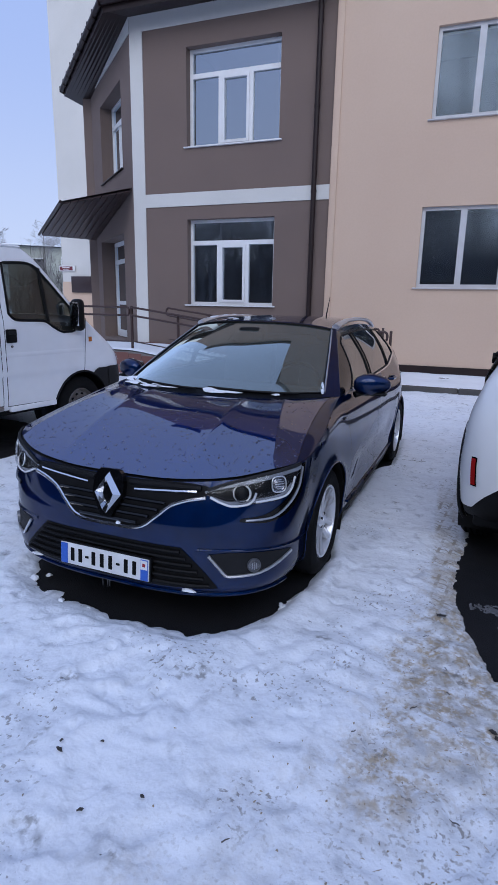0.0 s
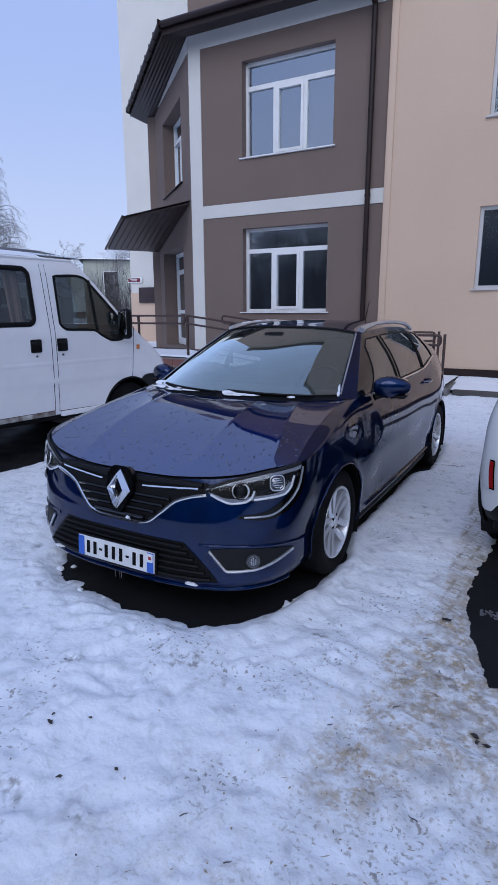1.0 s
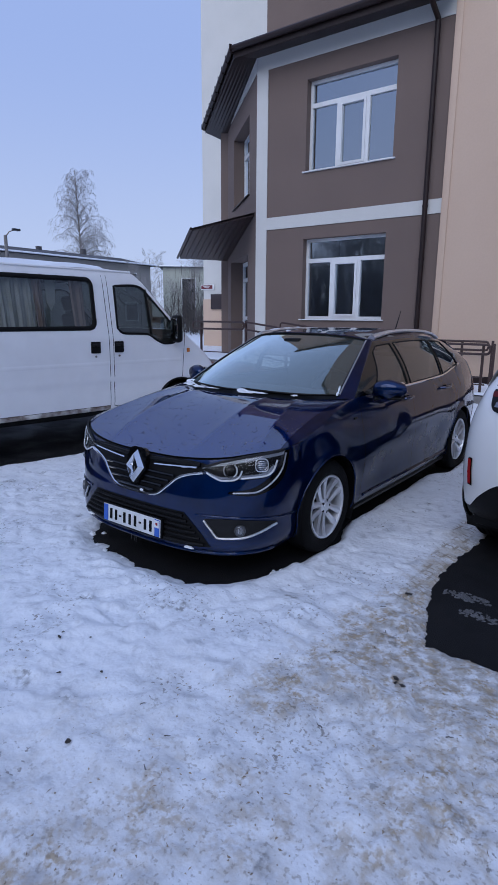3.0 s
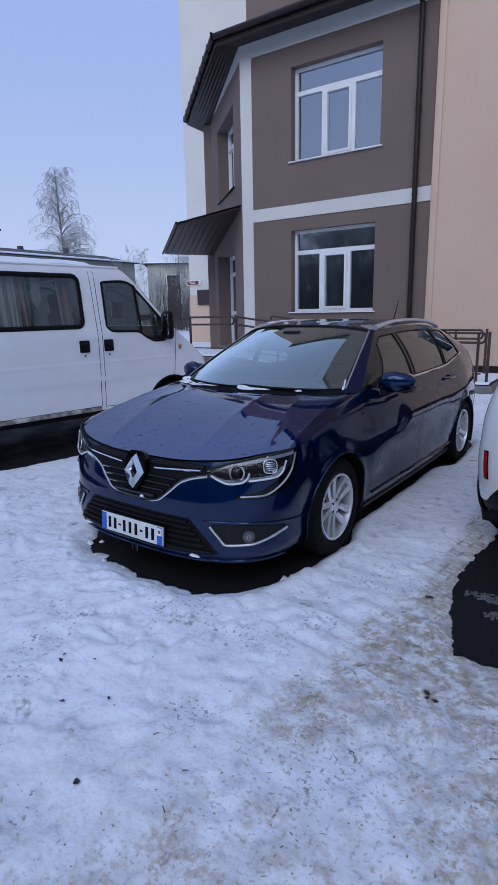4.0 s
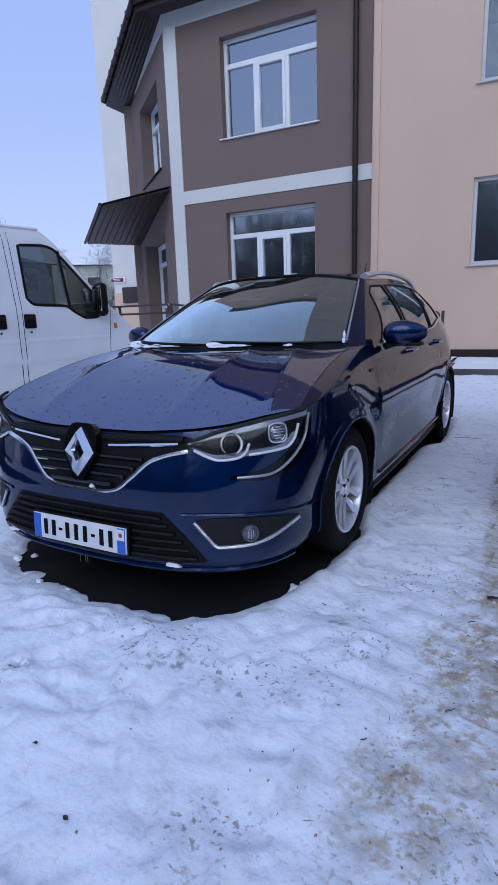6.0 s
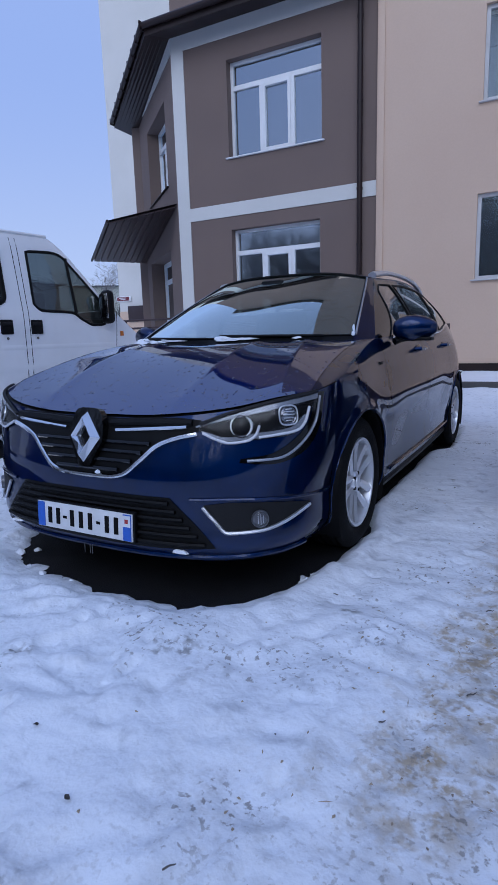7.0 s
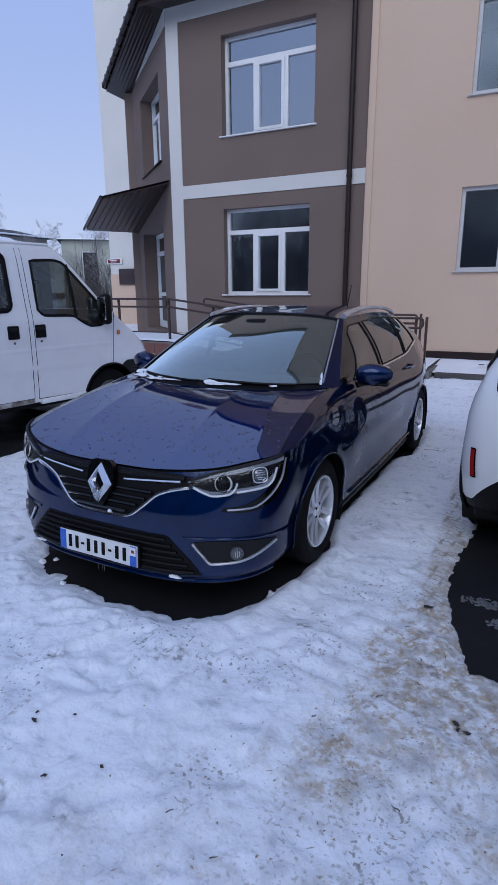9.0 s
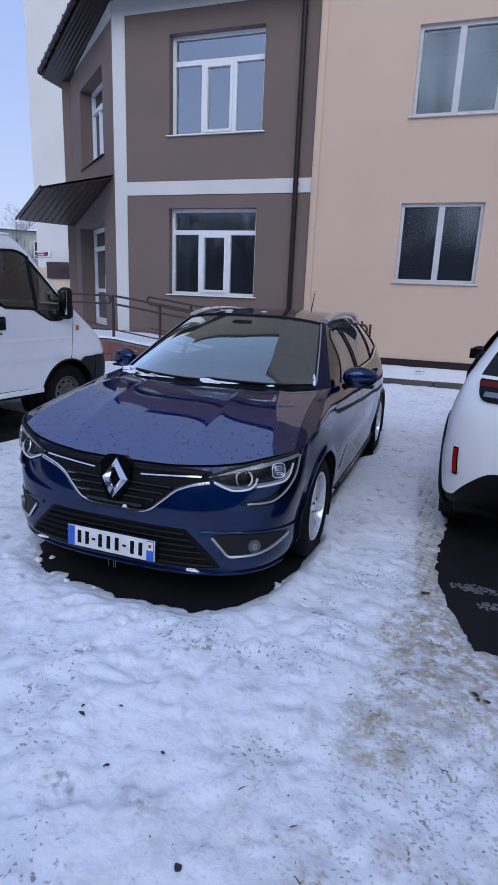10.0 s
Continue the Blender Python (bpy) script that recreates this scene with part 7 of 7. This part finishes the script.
def thicket(path, height, count, seed, label, wide=1.0, mat=None, deep=2.5):
    """A belt of bare winter trees and brush, dense below and thinning upwards."""
    r = random.Random(seed)
    vs_, fs_ = [], []
    for _ in range(count):
        k = r.random() * (len(path) - 1)
        i = int(k)
        x = path[i][0] + (path[i + 1][0] - path[i][0]) * (k - i) + r.uniform(-deep, deep)
        y = path[i][1] + (path[i + 1][1] - path[i][1]) * (k - i) + r.uniform(-deep, deep)
        crest = height * (0.75 + 0.25 * math.sin(k * 5.1) + 0.15 * math.sin(k * 13.7))
        z = crest * r.random() ** 1.6
        ln = r.uniform(0.9, 2.6)
        a, tilt = r.uniform(0, 2 * math.pi), r.uniform(0.0, 0.8)
        d = Vector((math.cos(a) * math.sin(tilt), math.sin(a) * math.sin(tilt), math.cos(tilt))) * ln
        w_ = Vector((math.cos(a + 1.7), math.sin(a + 1.7), 0)) * wide * (0.03 + 0.10 * r.random() ** 3) * (1.6 - z / (crest + 2))
        p = Vector((x, y, z))
        n_ = len(vs_)
        vs_ += [p - w_, p + w_, p + d]
        fs_.append((n_, n_ + 1, n_ + 2))
    me = bpy.data.meshes.new("thicket")
    me.from_pydata([tuple(v) for v in vs_], [], fs_)
    me.materials.append(mat or BRUSH)
    tagged(new("thicket", me), label, "trees", kind="stuff")


# known from window reflections; right arm is unseen, added to darken the car's side
thicket([(-42, -20), (-20, -27), (0, -28), (16, -26), (24, -18), (25, -4), (24, 8)], 13.5, 62000, 8, "dense belt of bare trees and brush mirrored by the windows, with an added unseen right arm")
thicket([(-37, 36), (-31, 33), (-26, 29.5)], 4.4, 1500, 18, "fine bare shrubs before the pale house", 0.22, BARK, 1.6)
lamp_post = thing("street_lamp", pose(-31.9, 16.75, 0), "dark street lamp on a concrete pole", "street lamp")
part("pole", tube([(0, 0, 0), (0, 0, 3.5), (0, 0, 6.4)], [0.14, 0.12, 0.10], 10), CONCRETE, lamp_post)
part("arm", tube([(0, 0, 6.3), (0.1, 0.2, 6.6), (0.3, 0.45, 6.75)], 0.04, 6), STEEL, lamp_post)
part("head", box(0.25, 0.5, 0.14, (0.35, 0.55, 6.75), 0.04, None, None), FAR_DARK, lamp_post)

# ---- small things: snow on the car, leaves and twigs on the ground ----


def snow_lump(name, p, sx, sy, sz, seed, tilt=(0, 0, 0), label="small crust of snow on the blue car", mat=None, group="snow on the car"):
    """A ragged flat lump of snow."""
    bm = bmesh.new()
    bmesh.ops.create_icosphere(bm, subdivisions=3, radius=1)
    for v in bm.verts:
        n = noise.noise(v.co * 1.7 + Vector((seed * 3.1, seed, 0))) * 0.38 + noise.noise(v.co * 4.0 + Vector((seed, 0, seed))) * 0.16
        v.co *= 1 + n
        if v.co.z < 0:
            v.co.z *= 0.25
        v.co = Vector((v.co.x * sx, v.co.y * sy, v.co.z * sz))
    o = part(name, bm, mat or SNOW_CLEAN, None, label, category="snow", group=group)
    o.matrix_world = Matrix.Translation(p) @ Euler([radians(a) for a in tilt]).to_matrix().to_4x4()
    return o


for k, (s_, t_, sx_, sy_, sz_) in enumerate(((0.05, 0.035, 0.05, 0.022, 0.022), (0.13, 0.03, 0.055, 0.014, 0.010), (0.24, 0.03, 0.045, 0.009, 0.008), (0.60, 0.03, 0.028, 0.012, 0.009), (-0.55, 0.02, 0.07, 0.012, 0.008), (-0.78, 0.02, 0.08, 0.018, 0.006), (-0.90, 0.05, 0.05, 0.03, 0.007), (-0.34, 0.03, 0.08, 0.007, 0.006), (-0.45, 0.045, 0.06, 0.008, 0.007))):
    snow_lump("snow_patch", screen_pt(s_, t_, 0.006), sx_, sy_, sz_ * 0.7, k + 1, (24, 0, 0))
snow_lump("snow_patch", screen_pt(0.94, 0.12, 0.010), 0.007, 0.04, 0.009, 21, (25, 0, 20))
snow_lump("snow_patch", screen_pt(0.945, 0.05, 0.010), 0.009, 0.03, 0.008, 22, (25, 0, 15))


def snow_line(pts, r, seed, flat=0.6):
    """A ragged thin line of snow along a rail or a wiper."""
    n = len(pts) - 1
    rr = [r * max(0.12, (min(1, 6 * k / n, 6 * (1 - k / n))) * (0.75 + 0.55 * noise.noise((k * 0.37, seed, 0.5)))) for k in range(n + 1)]
    part("snow_line", tube(pts, rr, 8, flat=flat), SNOW_CLEAN, None, "thin ragged line of snow on the blue car", category="snow", group="snow on the car")


snow_line([(-(roof_edge(y).x - 0.014), y, roof_edge(y).z + 0.034 + 0.012 * min(1, (y - 1.15) * 4)) for y in steps(1.18, 2.3, n=40)], 0.021, 3)
snow_line([screen_pt(s_, 0.012 + 0.10 * (-0.42 - s_) ** 1.2, 0.008) for s_ in steps(-0.86, -0.43, n=30)], 0.012, 7)
snow_line([screen_pt(s_, 0.040 - 0.03 * s_, 0.008) for s_ in steps(0.0, 0.34, n=24)], 0.010, 9)
for k, (x, y) in enumerate(((-0.25, 1.15), (0.05, 1.2), (-0.4, 1.35))):
    snow_lump("snow_patch", roof_pt(x / 0.575, (y - 1.0) / 2.3) + Vector((0, 0, 0.001)), 0.026, 0.013, 0.005, 40 + k)
for k, (x, z) in enumerate(((0.44, 0.222), (-0.47, 0.226))):
    snow_lump("snow_patch", bump(s_of(x, z), z, 0.010), 0.035, 0.012, 0.010, 50 + k)
snow_lump("snow_patch", bump(s_of(0.07, 0.497), 0.497, 0.02), 0.012, 0.008, 0.012, 53)
# slush left on the wet asphalt behind the white car
sr = random.Random(77)
sv, sf = [], []
for cx, cy, rx_, ry_, n in ((1.80, -0.06, 0.14, 0.05, 90), (1.92, -0.24, 0.11, 0.05, 70), (2.10, 0.05, 0.10, 0.05, 50)):
    for k in range(n):
        a, q = sr.uniform(0, 2 * math.pi), sr.random() ** 0.8
        c = Vector((cx + rx_ * q * math.cos(a), cy + ry_ * q * math.sin(a), 0.002))
        r_ = sr.uniform(0.004, 0.016)
        m0 = len(sv)
        sv += [c + Vector((r_ * sr.uniform(0.6, 1.3) * math.cos(t * math.pi / 3), r_ * sr.uniform(0.6, 1.3) * math.sin(t * math.pi / 3), -0.001)) for t in range(6)] + [c + Vector((0, 0, 0.003))]
        sf += [(m0 + t, m0 + (t + 1) % 6, m0 + 6) for t in range(6)]
sm = bpy.data.meshes.new("slush")
sm.from_pydata([tuple(v) for v in sv], [], sf)
sm.materials.append(SLUSH)
tagged(new("slush", sm), "thin patches of grey slush lying on wet asphalt", "slush", kind="stuff")
# icicles under the plate
for k, x in enumerate((-0.03, 0.0, 0.012)):
    o = part("icicle", tube([(x, -0.92, 0.19), (x, -0.921, 0.165), (x, -0.921, 0.15)], [0.002, 0.0014, 0.0006], 6), SLUSH, None, "small icicle under the front bumper", category="icicle", group="icicles under the bumper")
# snow on the van roof and gutters
def van_snow(u, v):
    p = van_roof(-0.97 + 1.94 * v, 0.02 + 0.9 * u)
    return p + Vector((0, 0, 0.012 + 0.012 * noise.noise((p.x * 3, p.y * 3, 5))))


vsn = part("roof_snow", sheet(van_snow, 60, 24), SNOW_CLEAN, None, "thin even layer of snow on the van roof", category="snow", kind="stuff")
vsn.matrix_world = VAN

rng = random.Random(12)


def ground_z(x, y):
    return float(snow_height(np.array([x]), np.array([y]))[0] + rise(np.array([y]))[0])


def leaf(x, y, size, turn, seed, z=None):
    """A curled wet leaf lying on the snow."""
    r = random.Random(seed)
    bm = bmesh.new()
    n = 9
    vs_ = []
    for k in range(n):
        a = 2 * math.pi * k / n
        q = size * (0.55 + 0.45 * r.random()) * (1.0 if k % 2 else 0.75)
        vs_.append(bm.verts.new((q * math.cos(a), 0.6 * q * math.sin(a), 0.003 + 0.12 * size * r.random())))
    c = bm.verts.new((0, 0, 0.002))
    for k in range(n):
        bm.faces.new((vs_[k - 1], vs_[k], c))
    bmesh.ops.solidify(bm, geom=bm.faces[:], thickness=0.002)
    o = part("leaf", bm, LEAF, None, "dark wet dead leaf on the snow", category="leaf", group="dead leaves on the snow", smooth=0)
    o.matrix_world = pose(x, y, (max(ground_z(x, y), 0.0) if z is None else z) + 0.003, 0, 0, turn)


SPOTS = [(1.554, -0.285, 0.040), (1.535, -0.265, 0.034), (1.79, -1.02, 0.034), (1.835, -1.055, 0.03), (1.80, -1.05, 0.025), (0.42, -1.76, 0.028), (0.62, -1.90, 0.024), (0.77, -1.79, 0.022), (0.40, -1.73, 0.02), (0.52, -1.66, 0.018), (1.0, -2.12, 0.03)]
SPOTS += [(rng.uniform(-1.2, 2.6), rng.uniform(-2.4, -0.6), rng.uniform(0.004, 0.010)) for _ in range(30)]
SPOTS += [(rng.uniform(1.0, 1.5), rng.uniform(-0.3, 3.0), rng.uniform(0.008, 0.02)) for _ in range(14)]
for k, (x, y, s_) in enumerate(SPOTS):
    if ground_z(x, y) > 0.004:
        leaf(x, y, s_ * 0.75, rng.uniform(0, 360), k)
# two large leaves on the snowy walkway
leaf(0.93, 7.74, 0.10, 20, 201, 0.274)
leaf(1.02, 7.78, 0.07, 75, 202, 0.274)


def twig(x, y, length, turn, seed):
    r = random.Random(seed)
    pts = [(length * (k / 5 - 0.5), 0.04 * length * r.uniform(-1, 1), 0.004 + 0.006 * r.random()) for k in range(6)]
    o = part("twig", tube(pts, [0.0022, 0.0022, 0.002, 0.0018, 0.0015, 0.001], 5), LEAF, None, "thin dark twig lying on the snow", category="twig", group="twigs on the snow")
    o.matrix_world = pose(x, y, max(ground_z(x, y), 0.0) + 0.002, 0, 0, turn)


twig(1.03, 2.62, 0.30, 8, 1)
for k in range(14):
    x, y = rng.uniform(0.9, 2.2), rng.uniform(-2.3, -0.2)
    if ground_z(x, y) > 0.004:
        twig(x, y, rng.uniform(0.015, 0.035), rng.uniform(0, 180), 60 + k)

# straw and leaf litter frozen into the driven strip
STRAW = material("wet_straw", (0.42, 0.34, 0.24), 0.8, patch=1.0, patch_size=5, tint=(0.24, 0.19, 0.14))
lr = random.Random(31)
lv, lf = [], []


def litter(x, y, length, width, z):
    a, tilt = lr.uniform(0, math.pi), lr.uniform(-0.12, 0.12)
    d, w_ = Vector((math.cos(a), math.sin(a), tilt)) * length / 2, Vector((-math.sin(a), math.cos(a), 0)) * width / 2
    c = Vector((x, y, z))
    bend = Vector((0, 0, 0.15 * width)) + w_ * lr.uniform(-1.2, 1.2)
    n = len(lv)
    lv.extend([c - d, c - w_ + bend, c + w_ + bend, c + d, c + bend + Vector((0, 0, width * 0.6))])
    lf.extend([(n, n + 1, n + 4), (n + 1, n + 3, n + 4), (n + 3, n + 2, n + 4), (n + 2, n, n + 4)])


lx, ly = [], []
while len(lx) < 1500:
    x, y = lr.uniform(-0.6, 3.6), lr.uniform(-3.4, 1.4)
    off_ = x - 0.115 * y
    chance = 0.75 * min(max((off_ - 1.15) / 0.5, 0.0), 1.0) * min(max((1.3 - y) / 1.2, 0.0), 1.0) + (0.025 if y < -1.4 else 0.006)
    if lr.random() < chance:
        lx.append(x), ly.append(y)
lz = snow_height(np.array(lx), np.array(ly))
for x, y, z in zip(lx, ly, lz):
    if z > 0.004:
        big = lr.random() < 0.14
        litter(x, y, lr.uniform(0.022, 0.042) if big else lr.uniform(0.006, 0.018), lr.uniform(0.0025, 0.004) if big else lr.uniform(0.004, 0.008), float(z) + 0.0005)
lm = bpy.data.meshes.new("litter")
lm.from_pydata([tuple(v) for v in lv], [], lf)
lm.materials.append(STRAW)
tagged(new("litter", lm), "brown straw and leaf bits frozen into the trodden snow", "litter", kind="stuff")

# crumbs of snow at the edge of the bare asphalt before the blue car
for k, (x, y, a_) in enumerate(((-0.60, -0.80, 0.030), (-0.55, -0.74, 0.018), (-0.42, -0.90, 0.016), (-0.30, -0.93, 0.022), (-0.12, -0.93, 0.014), (0.79, -0.52, 0.030), (0.77, -0.49, 0.018), (0.81, -0.45, 0.024))):
    snow_lump("snow_crumb", Vector((x, y, 0.006)), a_, a_ * 0.7, a_ * 0.7, 140 + k, (0, 0, 50 * k), "small crumb of snow at the edge of bare asphalt", SNOW_CLEAN, "snow crumbs")
